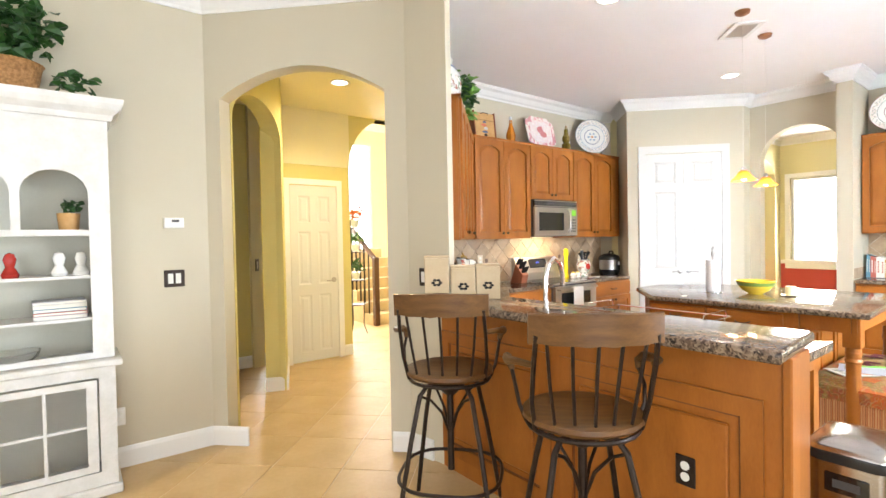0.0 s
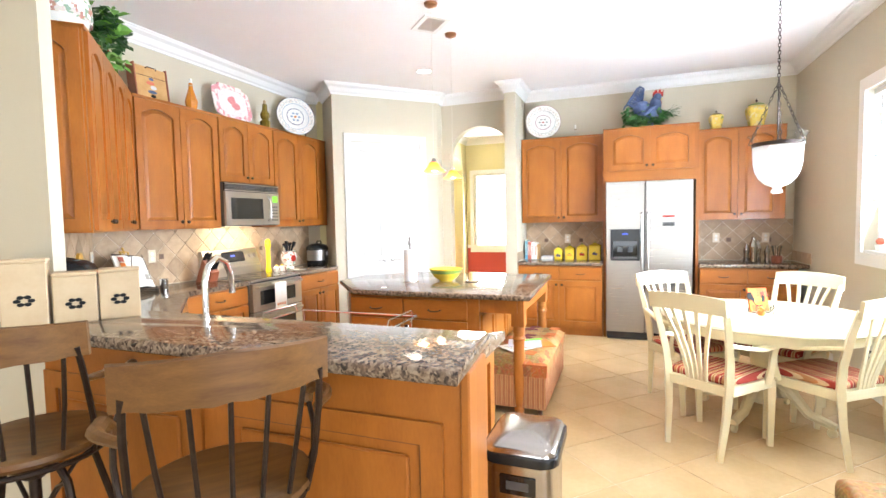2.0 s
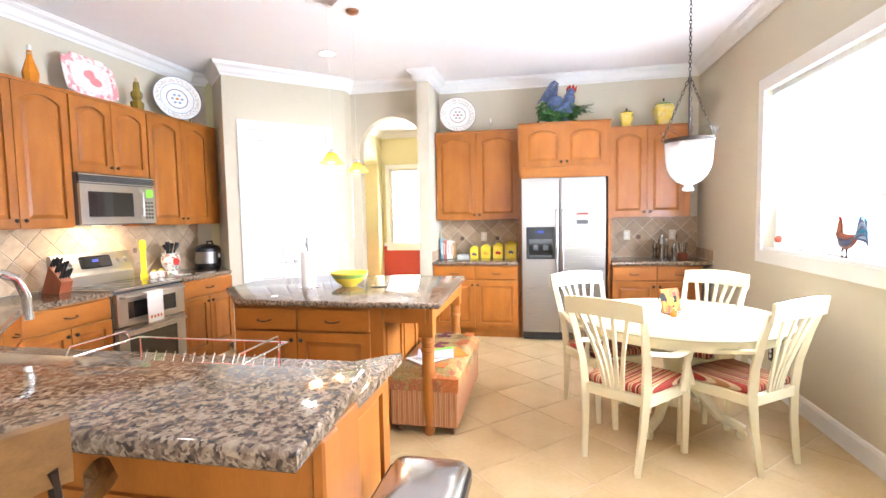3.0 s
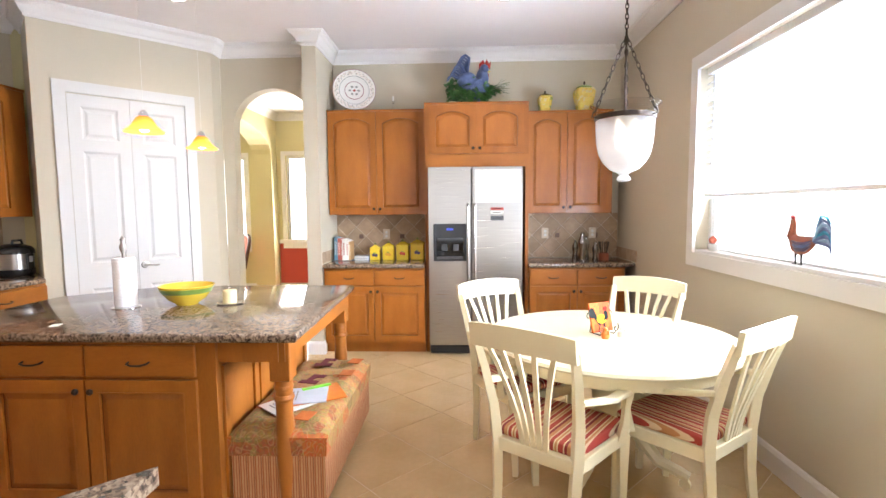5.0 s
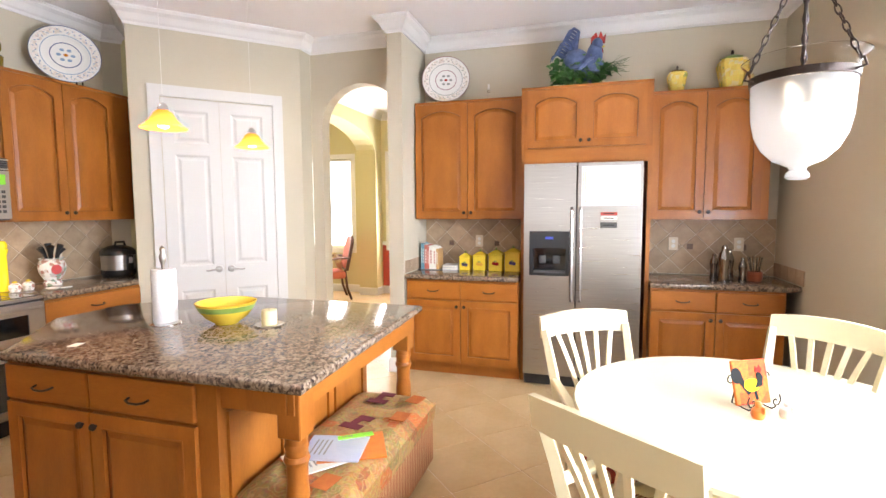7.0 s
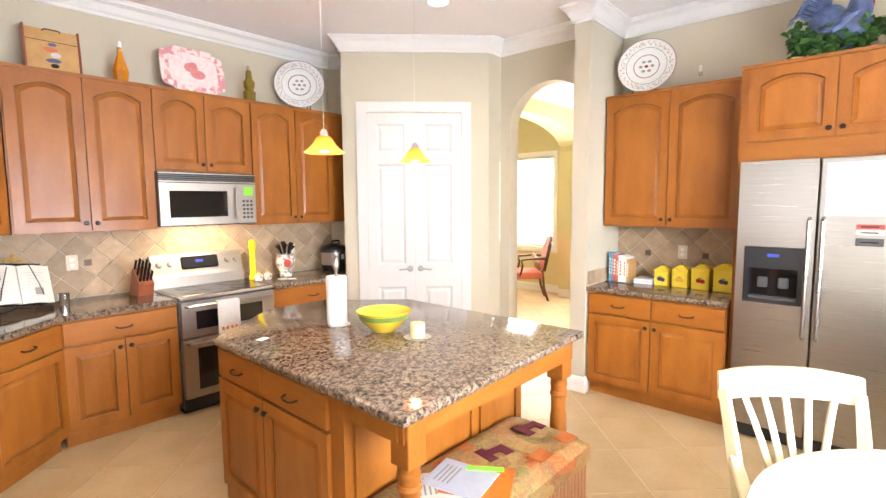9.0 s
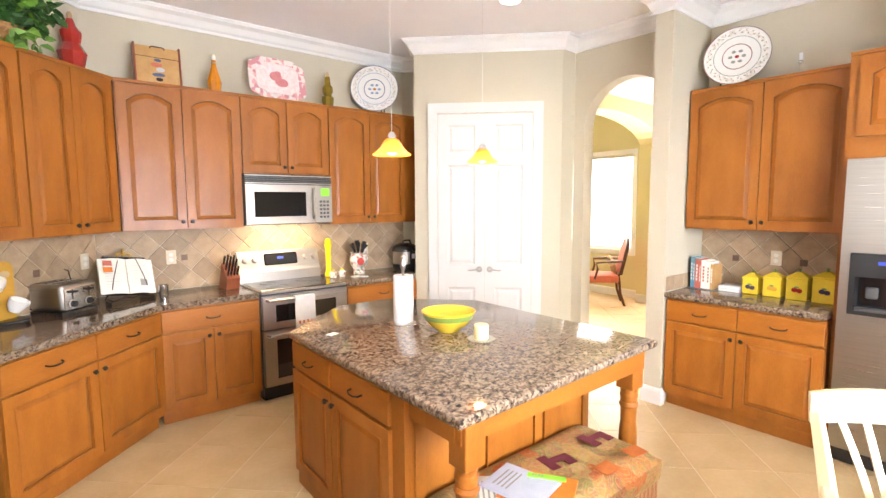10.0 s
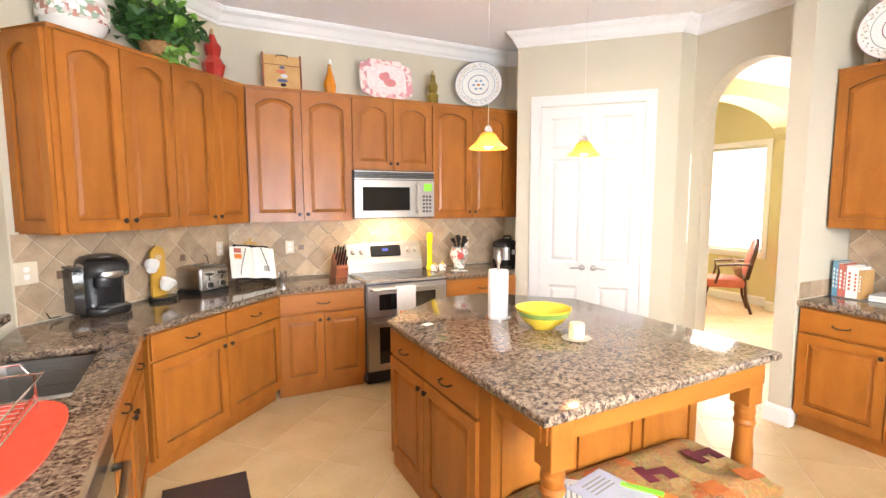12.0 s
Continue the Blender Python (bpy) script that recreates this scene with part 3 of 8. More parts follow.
def cab_door(parent, x0, x1, z0, z1, arched, knob_at, name="door"):
    """Framed door with a raised panel; its back lies on y = 0."""
    st = min(0.062, (x1 - x0) * 0.22)
    w, h = x1 - x0, z1 - z0
    if arched:
        hole = seg_arch(st, w - st, st, h - st - 0.055, 0.055)
        pan = seg_arch(st + 0.004, w - st - 0.004, st + 0.004, h - st - 0.059, 0.055)
        top = seg_arch(st + 0.03, w - st - 0.03, st + 0.03, h - st - 0.085, 0.052)
    else:
        hole, pan, top = rect(st, w - st, st, h - st), rect(st + 0.004, w - st - 0.004, st + 0.004, h - st - 0.004), rect(st + 0.03, w - st - 0.03, st + 0.03, h - st - 0.03)
    d = part(name, slab(rect(0, w, 0, h), [hole], -0.021, -0.001), M["wood"], parent, m=pose(x0, 0, z0))
    bm = bmesh.new()
    n = len(pan)
    A = [bm.verts.new((x, -0.007, z)) for x, z in pan]
    B = [bm.verts.new((x, -0.017, z)) for x, z in top]
    for i in range(n):
        bm.faces.new((A[i], A[(i + 1) % n], B[(i + 1) % n], B[i]))
    for t in tessellate_polygon([[Vector((x, z, 0)) for x, z in top]]):
        bm.faces.new([B[i] for i in t])
    part("panel", bm, M["wood"], d, "raised wooden panel")
    # dark glaze line at the foot of the panel
    part("groove", slab([(x, z) for x, z in hole], [], -0.0065, -0.002), M["glaze"], d, "dark glazed groove")
    part("bead", slab([(x + (-0.006 if x < w / 2 else 0.006), z + (-0.006 if z < h / 2 else 0.006)) for x, z in hole], [hole], -0.0235, -0.021), M["wood"], d, "narrow bead round the panel")
    if knob_at:
        kx = 0.03 if knob_at[0] == "l" else w - 0.03
        kz = 0.05 if knob_at[1] == "b" else h - 0.05
        knob(d, kx, -0.021, kz)
    return d


def cab_drawer(parent, x0, x1, z0, z1, pulls=1):
    d = part("drawer_front", bx(x0, x1, -0.021, -0.001, z0, z1, bev=0.006, seg=2), M["woodh"], parent)
    if pulls:
        pull(d, (x0 + x1) / 2, -0.021, (z0 + z1) / 2)
    return d


def base_cabinet(m, w, label, depth=0.6, ndoor=2, ndraw=2, h=0.868, sink=False):
    c = thing("base_cabinet", m, label, "cabinet")
    bm = bx(0, w, 0, depth, 0.10, 0.66 if sink else h)
    if sink:
        box(bm, 0, w, 0, 0.02, 0.66, h)
    box(bm, 0.0, w, 0.055, depth - 0.01, 0, 0.10)
    part("body", bm, M["wood"], c)
    dz0, dz1, top = 0.70, 0.852, 0.685
    g = 0.008
    if ndraw:
        dw = (w - g * (ndraw + 1)) / ndraw
        for i in range(ndraw):
            cab_drawer(c, g + i * (dw + g), g + i * (dw + g) + dw, dz0, dz1)
    else:
        top = dz1
    dw = (w - g * (ndoor + 1)) / max(1, ndoor)
    for i in range(ndoor):
        side = "l" if (i % 2 if ndoor > 1 else 0) else "r"
        cab_door(c, g + i * (dw + g), g + i * (dw + g) + dw, 0.125, top, False, side + "t")
    return c


def upper_cabinet(m, w, z0, z1, label, depth=0.33, ndoor=2, margins=(0.008, 0.008)):
    c = thing("upper_cabinet", m @ pose(0, 0, z0), label, "cabinet")
    h = z1 - z0
    bm = bx(0, w, 0, depth - 0.004, 0, h)
    box(bm, -0.0, w, -0.012, depth - 0.004, h - 0.016, h + 0.006)
    part("body", bm, M["wood"], c)
    g = 0.006
    ml, mr = margins
    dw = (w - ml - mr - g * (ndoor - 1)) / ndoor
    for i in range(ndoor):
        cab_door(c, ml + i * (dw + g), ml + i * (dw + g) + dw, 0.012, h - 0.022, True, ("l" if i % 2 else "r") + "b")
    return c


U0, U1 = 1.42, 2.50
R0 = pose(0, 0, 0)
YF, YU = 3.25, 3.53
# range wall uppers
upper_cabinet(pose(6.285, YU, 0), 0.85, U0, U1, "tall maple wall cabinet with two arched doors beside the microwave")
upper_cabinet(pose(7.135, YU, 0), 0.775, 1.865, U1, "short maple wall cabinet with two arched doors over the microwave")
upper_cabinet(pose(7.91, YU, 0), 1.02, U0, U1, "tall maple wall cabinet with two arched doors beside the pantry", margins=(0.008, 0.16))
# angled wall uppers
q = 1 / math.sqrt(2)
DU = lambda s: pose(5.255 + s * q, 5.255 - 2.74 + s * q, 0, 0, 0, 45)
uc = upper_cabinet(DU(0), 0.745, U0, U1, "tall maple wall cabinet with two arched doors above the coffee maker", margins=(0.03, 0.006))
sd = cab_door(uc, 0.0, 0.31, 0.012, U1 - U0 - 0.022, True, "", name="end_panel")
sd.matrix_basis = pose(0, 0.32, 0, 0, 0, -90) @ sd.matrix_basis
upper_cabinet(DU(0.747), 0.70, U0, U1, "tall maple wall cabinet with two arched doors in the angled corner", margins=(0.006, 0.03))
# fridge wall, running south
XU, XB = 9.87, 9.60
FW = lambda x, y: pose(x, y, 0, 0, 0, -90)
upper_cabinet(FW(XU, 1.15), 1.02, 1.40, U1 - 0.025, "reddish maple wall cabinet with two arched doors above the yellow canisters")
upper_cabinet(FW(XU, -0.905), 0.875, 1.40, U1 - 0.064, "reddish maple wall cabinet with two arched doors above the bar tools", margins=(0.008, 0.06))
upper_cabinet(FW(9.66, 0.125), 1.025, 1.985, U1 - 0.01, "maple cabinet with two arched doors over the refrigerator", depth=0.54, margins=(0.05, 0.05))
c = thing("fridge_surround", FW(9.66, 0.125), "maple side panels and rail round the refrigerator", "cabinet")
part("side_panel", bx(0, 0.03, 0, 0.53, 0, 1.985), M["wood"], c)
part("side_panel", bx(0.995, 1.025, 0, 0.53, 0, 1.985), M["wood"], c)
part("rail", bx(0.03, 0.995, 0, 0.02, 1.865, 1.985), M["woodh"], c)
base_cabinet(FW(XB, 1.15), 1.02, "maple base cabinet with two drawers and two doors under the canisters")
base_cabinet(FW(XB, -0.905), 0.935, "maple base cabinet with two drawers and two doors beside the refrigerator")
# range wall bases
base_cabinet(pose(6.44, YF, 0), 0.70, "maple base cabinet with drawer and two doors beside the range", ndraw=1)
base_cabinet(pose(7.91, YF, 0), 0.785, "maple base cabinet with drawer and two doors beside the pantry", ndraw=1)
DB = lambda s: pose(5.62 + s * q, 5.62 - 3.19 + s * q, 0, 0, 0, 45)
base_cabinet(DB(0), 1.16, "maple corner base cabinet with two drawers under the toaster", depth=0.62)
# sink run faces east
SX = 5.58
SK = lambda y: pose(SX, y, 0, 0, 0, 90)
base_cabinet(SK(1.28), 1.11, "maple sink base cabinet with two drawers and two doors", depth=0.58, sink=True)

# countertops
def counter(name, pts, z0, z1, label, bev=0.014):
    c = thing(name, pose(0, 0, 0), label, "countertop")
    part("slab", prism(pts, z0, z1, bev, 3), M["granite"], c, smooth=True)
    return c


CT0, CT1 = 0.87, 0.912
SINK = (4.98, 5.44, 1.42, 2.08)
counter("countertop", [(7.132, 3.21), (7.132, 3.852), (6.14, 3.852), (4.99, 2.702), (4.985, 2.11), (5.62, 2.11), (5.62, 2.39), (6.43, 3.21)], CT0, CT1, "brown and black granite countertop along the angled wall")
counter("countertop", [(5.62, 2.105), (5.47, 2.105), (5.47, 1.40), (5.62, 1.40)], CT0, CT1, "granite strip in front of the sink", 0.0)
counter("countertop", [(5.62, 1.395), (5.62, 0.56), (5.76, 0.41), (4.98, 0.41), (4.98, 1.395)], CT0, CT1, "granite countertop of the peninsula with dish rack", 0.0)
counter("countertop", [(4.98, 1.40), (5.10, 1.40), (5.10, 2.105), (4.98, 2.105)], CT0, CT1, "granite strip behind the sink", 0.0)
counter("countertop", [(7.905, 3.21), (8.655, 3.21), (9.118, 3.70), (8.966, 3.852), (7.905, 3.852)], CT0, CT1, "brown and black granite countertop beside the pantry")
counter("countertop", [(9.56, 1.155), (9.56, 0.13), (10.195, 0.13), (10.195, 1.155)], CT0, CT1, "brown and black granite countertop under the canisters")
counter("countertop", [(9.56, -0.905), (9.56, -1.86), (9.62, -1.945), (10.195, -1.945), (10.195, -0.905)], CT0, CT1, "brown and black granite countertop beside the refrigerator")
# raised bar
c = thing("breakfast_bar", pose(0, 0, 0), "maple panelled breakfast bar with a raised granite top", "bar counter")
part("back_panel", bx(4.78, 4.84, 0.305, 2.15, 0, 1.02), M["wood"], c)
for y0, y1 in ((0.36, 1.22), (1.28, 2.14)):
    fm = pose(4.78, y1, 0, 0, 0, -90)
    fr = part("panel", slab(rect(0, y1 - y0, 0.10, 0.86), [rect(0.07, y1 - y0 - 0.07, 0.17, 0.79)], -0.014, -0.001), M["wood"], c, "framed wooden panel", m=fm)
    part("raised_field", bx(0.11, y1 - y0 - 0.11, -0.012, -0.0005, 0.21, 0.75, bev=0.009), M["wood"], fr, "raised wooden field")
    part("groove", slab(rect(0.07, y1 - y0 - 0.07, 0.17, 0.79), [rect(0.078, y1 - y0 - 0.078, 0.178, 0.782)], -0.004, -0.0012), M["glaze"], fr, "dark glazed groove")
part("corner_post", bx(4.765, 4.84, 0.275, 0.304, 0, 1.02, bev=0.005), M["wood"], c)
part("end_panel", bx(4.84, 4.975, 0.285, 0.305, 0, 1.02, bev=0.003), M["wood"], c)
part("wall_core", bx(4.841, 4.975, 0.306, 2.10, 0, 1.019), M["wood"], c)
part("lower_end", slab(rect(0, 0.70, 0, 0.868), [rect(0.07, 0.63, 0.10, 0.80)], 0, 0.02), M["wood"], c, "framed end panel", m=pose(4.98, 0.445, 0))
part("lower_end_field", bx(5.06, 5.60, 0.455, 0.466, 0.11, 0.79, bev=0.006), M["wood"], c)
part("top", prism([(4.635, 0.262), (5.08, 0.30), (5.08, 2.30), (4.88, 2.30), (4.88, 2.12), (4.80, 2.07), (4.74, 2.3), (4.635, 2.30)], 1.02, 1.066, 0.014, 3), M["granite"], c, "granite bar top", smooth=True)

# island
c = thing("kitchen_island", pose(0, 0, 0), "maple island with granite top, cabinets and turned legs", "kitchen island")
part("top", prism([(6.855, 0.49), (8.25, 0.54), (8.25, 1.90), (7.80, 2.37), (7.38, 2.37), (6.855, 1.93)], CT0, CT1, 0.016, 3), M["granite"], c, "granite island top", smooth=True)
part("body", prism([(6.905, 0.88), (8.16, 0.88), (8.16, 1.87), (7.74, 2.30), (7.42, 2.30), (6.905, 1.965)], 0.0, 0.868), M["wood"], c)
for k in range(3):
    x0 = 6.95 + k * 0.405
    part("raised_panel", slab(rect(x0, x0 + 0.38, 0.10, 0.74), [rect(x0 + 0.05, x0 + 0.33, 0.15, 0.69)], 0.866, 0.879), M["wood"], c, "framed side panel")
part("apron", bx(6.93, 8.18, 0.57, 0.59, 0.765, 0.868), M["woodh"], c)
part("apron", bx(6.925, 6.945, 0.60, 0.878, 0.765, 0.868), M["wood"], c)
part("apron", bx(8.16, 8.18, 0.60, 0.878, 0.765, 0.868), M["wood"], c)
LEG = [(0.028, 0), (0.036, 0.02), (0.038, 0.05), (0.028, 0.07), (0.034, 0.09), (0.040, 0.20), (0.046, 0.34), (0.044, 0.44), (0.036, 0.52), (0.029, 0.545), (0.029, 0.556), (0.043, 0.563), (0.049, 0.578), (0.044, 0.594), (0.029, 0.600), (0.029, 0.610), (0.042, 0.617), (0.046, 0.630), (0.042, 0.643), (0.029, 0.649), (0.031, 0.657), (0.043, 0.668)]
for x, y in ((6.985, 0.60), (8.13, 0.62)):
    lg = part("leg", lathe(LEG, 18, cx=x, cy=y), M["wood"], c, "turned wooden leg", smooth=True)
    part("block", bx(x - 0.048, x + 0.048, y - 0.048, y + 0.048, 0.668, 0.868, bev=0.004), M["wood"], lg)
ipose = pose(6.905, 1.96, 0, 0, 0, -90)
for i in range(2):
    x0 = 0.008 + i * 0.53
    w_ = 0.46 if i == 0 else 0.515
    x0 = 0.008 if i == 0 else 0.478
    g = part("drawer_front", bx(x0, x0 + w_, -0.021, -0.001, 0.705, 0.852, bev=0.006, seg=2), M["woodh"], c, m=ipose)
    pull(g, x0 + w_ / 2, -0.021, 0.776)
    dd = cab_door(c, x0, x0 + w_, 0.10, 0.69, False, ("l" if i else "r") + "t")
    dd.matrix_basis = ipose @ dd.matrix_basis

# ---- windows and outside ----
w = thing("window_kitchen", pose(0, S_Y, 0), "wide white kitchen window with a rolled blind and white casing", "window")
part("casing", slab(rect(WX0 - 0.1, WX1 + 0.1, WZ0 - 0.1, WZ1 + 0.1), [rect(WX0, WX1, WZ0, WZ1)], -0.0, 0.022), M["white"], w, "white window casing")
bm = slab(rect(WX0, WX1, WZ0, WZ1), [rect(WX0 + 0.03, WX1 - 0.03, WZ0 + 0.03, 1.53), rect(WX0 + 0.03, WX1 - 0.03, 1.56, WZ1 - 0.03)], -0.12, -0.09)
part("window_frame", bm, M["white"], w)
part("pane", bx(WX0 + 0.03, WX1 - 0.03, -0.108, -0.102, WZ0 + 0.03, WZ1 - 0.03), M["glass"], w).visible_shadow = False
part("window_sill", bx(WX0, WX1, -0.088, -0.002, WZ0 - 0.001, WZ0 + 0.02), M["white"], w)
bl = thing("window_blind", pose(0, S_Y, 0), "white slatted blind half lowered in the kitchen window", "blind")
part("head_rail", bx(WX0 + 0.02, WX1 - 0.02, -0.075, -0.035, WZ1 - 0.045, WZ1 - 0.002), M["white"], bl)
part("bottom_rail", bx(WX0 + 0.02, WX1 - 0.02, -0.072, -0.042, 1.515, 1.545, bev=0.005), M["white"], bl)
for i in range(20):
    z = 1.57 + i * 0.042
    part("slat", bx(WX0 + 0.02, WX1 - 0.02, -0.002, 0.002, -0.022, 0.022), M["blindslat"], bl, m=pose(0, -0.057, z, 62))
part("backdrop", bx(-8, 18, -6.0, -5.9, -1, 7), M["outside"], kind="structure", label="bright daylight outside the windows")
part("backdrop", bx(-6.0, -5.9, -6, 12, -1, 7), M["outside"], kind="structure", label="bright daylight outside the windows")
part("backdrop", bx(16.2, 16.3, -6, 14, -1, 7), M["outside"], kind="structure", label="bright daylight outside the windows")

# ---- pantry double door ----
pd = pose(8.70, PD - 8.70, 0, 0, 0, -45)
PL = math.hypot(1.10, 1.10)
d = thing("door_pantry", pd, "white double pantry door with moulded panels and nickel levers", "door")
s0 = 0.135
part("casing", slab([(s0, 0), (s0 + 0.09, 0), (s0 + 0.09, 2.47), (s0 + 1.01, 2.47), (s0 + 1.01, 0), (s0 + 1.10, 0), (s0 + 1.10, 2.565), (s0, 2.565)], [], -0.024, -0.001), M["doorwhite"], d)


def leaf(parent, x0, x1, h, lever_side, m=None, rows=((0.12, 0.78), (0.90, 0.98, 0), (1.0, 1.98), (2.08, 2.36)), name="door_leaf", cols=1):
    w = x1 - x0
    holes = []
    cw = (w - 0.09 * (cols + 1)) / cols
    for r in rows:
        if len(r) == 3:
            continue
        for c_ in range(cols):
            a = 0.09 + c_ * (cw + 0.09)
            holes.append(rect(a, a + cw, r[0], r[1]))
    lf = part(name, slab(rect(0, w, 0.012, h), holes, -0.012, 0.02), M["doorwhite"], parent, m=(m or R0) @ pose(x0, 0, 0))
    for hl in holes:
        (a, z0), (b, z1) = hl[0], hl[2]
        bm = bmesh.new()
        ins = ((0, -0.012), (0.018, -0.002), (0.03, -0.002), (0.05, -0.009))
        rings = [[bm.verts.new((x, y, z)) for x, z in rect(a + i, b - i, z0 + i, z1 - i)] for i, y in ins]
        for A, B in zip(rings, rings[1:]):
            for k in range(4):
                bm.faces.new((A[k], A[(k + 1) % 4], B[(k + 1) % 4], B[k]))
        bm.faces.new(rings[-1])
        part("panel", bm, M["doorwhite"], lf, "moulded white door panel")
    if lever_side:
        kx = w - 0.05 if lever_side == "r" else 0.05
        sg = -1 if lever_side == "r" else 1
        bm = lathe([(0.0, 0.014), (0.028, 0.012), (0.032, 0), (0.0, 0)], 16)
        tube([(0, 0, 0.01), (0, 0, 0.045)], 0.009, 8, bm)
        tube([(0, 0, 0.045), (sg * 0.03, 0.002, 0.048), (sg * 0.09, -0.006, 0.046), (sg * 0.11, -0.003, 0.046)], 0.008, 8, bm)
        part("lever_handle", bm, M["nickel"], lf, "brushed nickel door lever", smooth=True, m=pose(kx, -0.012, 0.96, 90))
    return lf


leaf(d, s0 + 0.095, s0 + 0.549, 2.46, "r")
leaf(d, s0 + 0.552, s0 + 1.006, 2.46, "l")

# ---- refrigerator ----
c = thing("refrigerator", FW(9.55, 0.085), "stainless side-by-side refrigerator with black ice dispenser", "refrigerator")
part("body", bx(0.002, 0.915, 0.06, 0.63, 0.02, 1.845), M["greymetal"], c)
hole = [(0.045, 0.94), (0.37, 0.94), (0.37, 1.31), (0.045, 1.31)]
part("freezer_door", slab(rect(0.0, 0.415, 0.10, 1.86), [hole], 0, 0.055), M["steel"], c)
part("fridge_door", bx(0.423, 0.918, 0, 0.055, 0.10, 1.86, bev=0.008, seg=2), M["steel"], c)
dp = part("dispenser", slab(rect(0.047, 0.368, 0.942, 1.308), [rect(0.075, 0.34, 0.965, 1.17)], -0.006, 0.05), M["black"], c, "black plastic ice dispenser")
part("recess", bx(0.07, 0.345, 0.05, 0.054, 0.96, 1.18), M["blackglass"], dp)
part("display", bx(0.175, 0.24, -0.009, -0.0062, 1.245, 1.265), M["bluelcd"], dp)
for x in (0.15, 0.265):
    part("paddle", bx(x - 0.03, x + 0.03, 0.02, 0.035, 1.04, 1.11, bev=0.008), M["greymetal"], dp)
part("tray", bx(0.08, 0.335, -0.002, 0.045, 0.966, 0.985), M["greymetal"], dp)
part("kick_grille", bx(0.01, 0.91, 0.02, 0.06, 0.012, 0.095), M["black"], c)
for x in (0.385, 0.452):
    part("handle", tube([(x, 0, 0.74), (x, -0.045, 0.76), (x, -0.05, 1.1), (x, -0.045, 1.48), (x, 0, 1.50)], 0.012, 8), M["steel"], c, smooth=True)
nt = thing("calendar", FW(9.545, -0.37), "cream printed notice sheet on the refrigerator door", "notice")
part("sheet", bx(0, 0.44, -0.003, 0.003, 1.515, 1.83), M["paper"], nt)
for inset in (0.012, 0.03):
    for ln in ("h", "v"):
        for side_ in (0, 1):
            if ln == "h":
                z0_ = 1.515 + inset if side_ == 0 else 1.83 - inset
                pts = [(inset + (0.44 - 2 * inset) * k / 40, -0.0035, z0_ + 0.004 * math.sin(k * 1.57)) for k in range(41)]
            else:
                x0_ = inset if side_ == 0 else 0.44 - inset
                pts = [(x0_ + 0.004 * math.sin(k * 1.57), -0.0035, 1.515 + inset + (0.315 - 2 * inset) * k / 30) for k in range(31)]
            part("wavy_border", tube(pts, 0.0011, 4), M["ochre"], nt, "orange wavy border line")
bm = bmesh.new()
for k in range(5):
    for j in range(6):
        box(bm, 0.08 + j * 0.05, 0.105 + j * 0.05, -0.0042, -0.0032, 1.575 + k * 0.042, 1.579 + k * 0.042)
part("printed_lines", bm, M["tin"], nt)
for k, (cn, a, b) in enumerate((("red", 1.44, 1.465), ("paper", 1.405, 1.432), ("greymetal", 1.34, 1.385))):
    mg = thing("fridge_magnet", FW(9.545, -0.52), "small novelty magnet on the refrigerator door", "magnet", "magnets on the refrigerator")
    part("plate", bx(0.0, 0.125, -0.01, 0.003, a, b, bev=0.002), M[cn], mg)
    part("bar", bx(0.02, 0.10, -0.012, -0.0102, (a + b) / 2 - 0.004, (a + b) / 2 + 0.004), M["black"], mg)

# ---- range ----
c = thing("electric_range", pose(7.142, 3.20, 0), "stainless double-oven electric range with glass top", "range")
part("body", bx(0, 0.755, 0.03, 0.64, 0.05, 0.893), M["greymetal"], c)
part("toe_base", bx(0.02, 0.735, 0.07, 0.6, 0, 0.05), M["black"], c)
part("cooktop", bx(0.002, 0.753, 0.0, 0.56, 0.893, 0.912, bev=0.004), M["rangesteel"], c)
part("glass_top", bx(0.02, 0.735, 0.03, 0.54, 0.9123, 0.917), M["blackglass"], c)
for x, y, r in ((0.2, 0.17, 0.10), (0.55, 0.17, 0.085), (0.2, 0.41, 0.075), (0.55, 0.41, 0.10)):
    part("burner_ring", tube([(x + r * math.cos(a * math.pi / 12), y + r * math.sin(a * math.pi / 12), 0.9172) for a in range(24)], 0.0015, 4, closed=True), M["greymetal"], c)
bm = slab(rect(0, 0.50, 0, 0.23), [], 0, 0.755)
pp = [(0.53, 0.905), (0.64, 0.905), (0.64, 1.185), (0.60, 1.185), (0.55, 1.03), (0.535, 1.0)]
bm = bmesh.new()
A = [bm.verts.new((0, y, z)) for y, z in pp]
B = [bm.verts.new((0.755, y, z)) for y, z in pp]
for i in range(len(pp)):
    bm.faces.new((A[i], A[(i + 1) % len(pp)], B[(i + 1) % len(pp)], B[i]))
bm.faces.new(A), bm.faces.new(B)
bp = part("backguard", bm, M["rangesteel"], c)
tilt = -math.degrees(math.atan2(0.05, 0.155))
pm = pose(0, 0.575, 1.107, tilt)
part("control_display", bx(0.23, 0.54, -0.006, 0.004, -0.055, 0.055, bev=0.01), M["blackglass"], c, m=pm)
part("clock", bx(0.35, 0.41, -0.008, -0.0062, 0.0, 0.022), M["bluelcd"], c, m=pm)
for x in (0.06, 0.145, 0.62, 0.70):
    part("knob", lathe([(0.0, 0.03), (0.019, 0.028), (0.022, 0.012), (0.026, 0.0)], 16), M["rangesteel"], c, smooth=True, m=pm @ pose(x, 0, 0, 90))
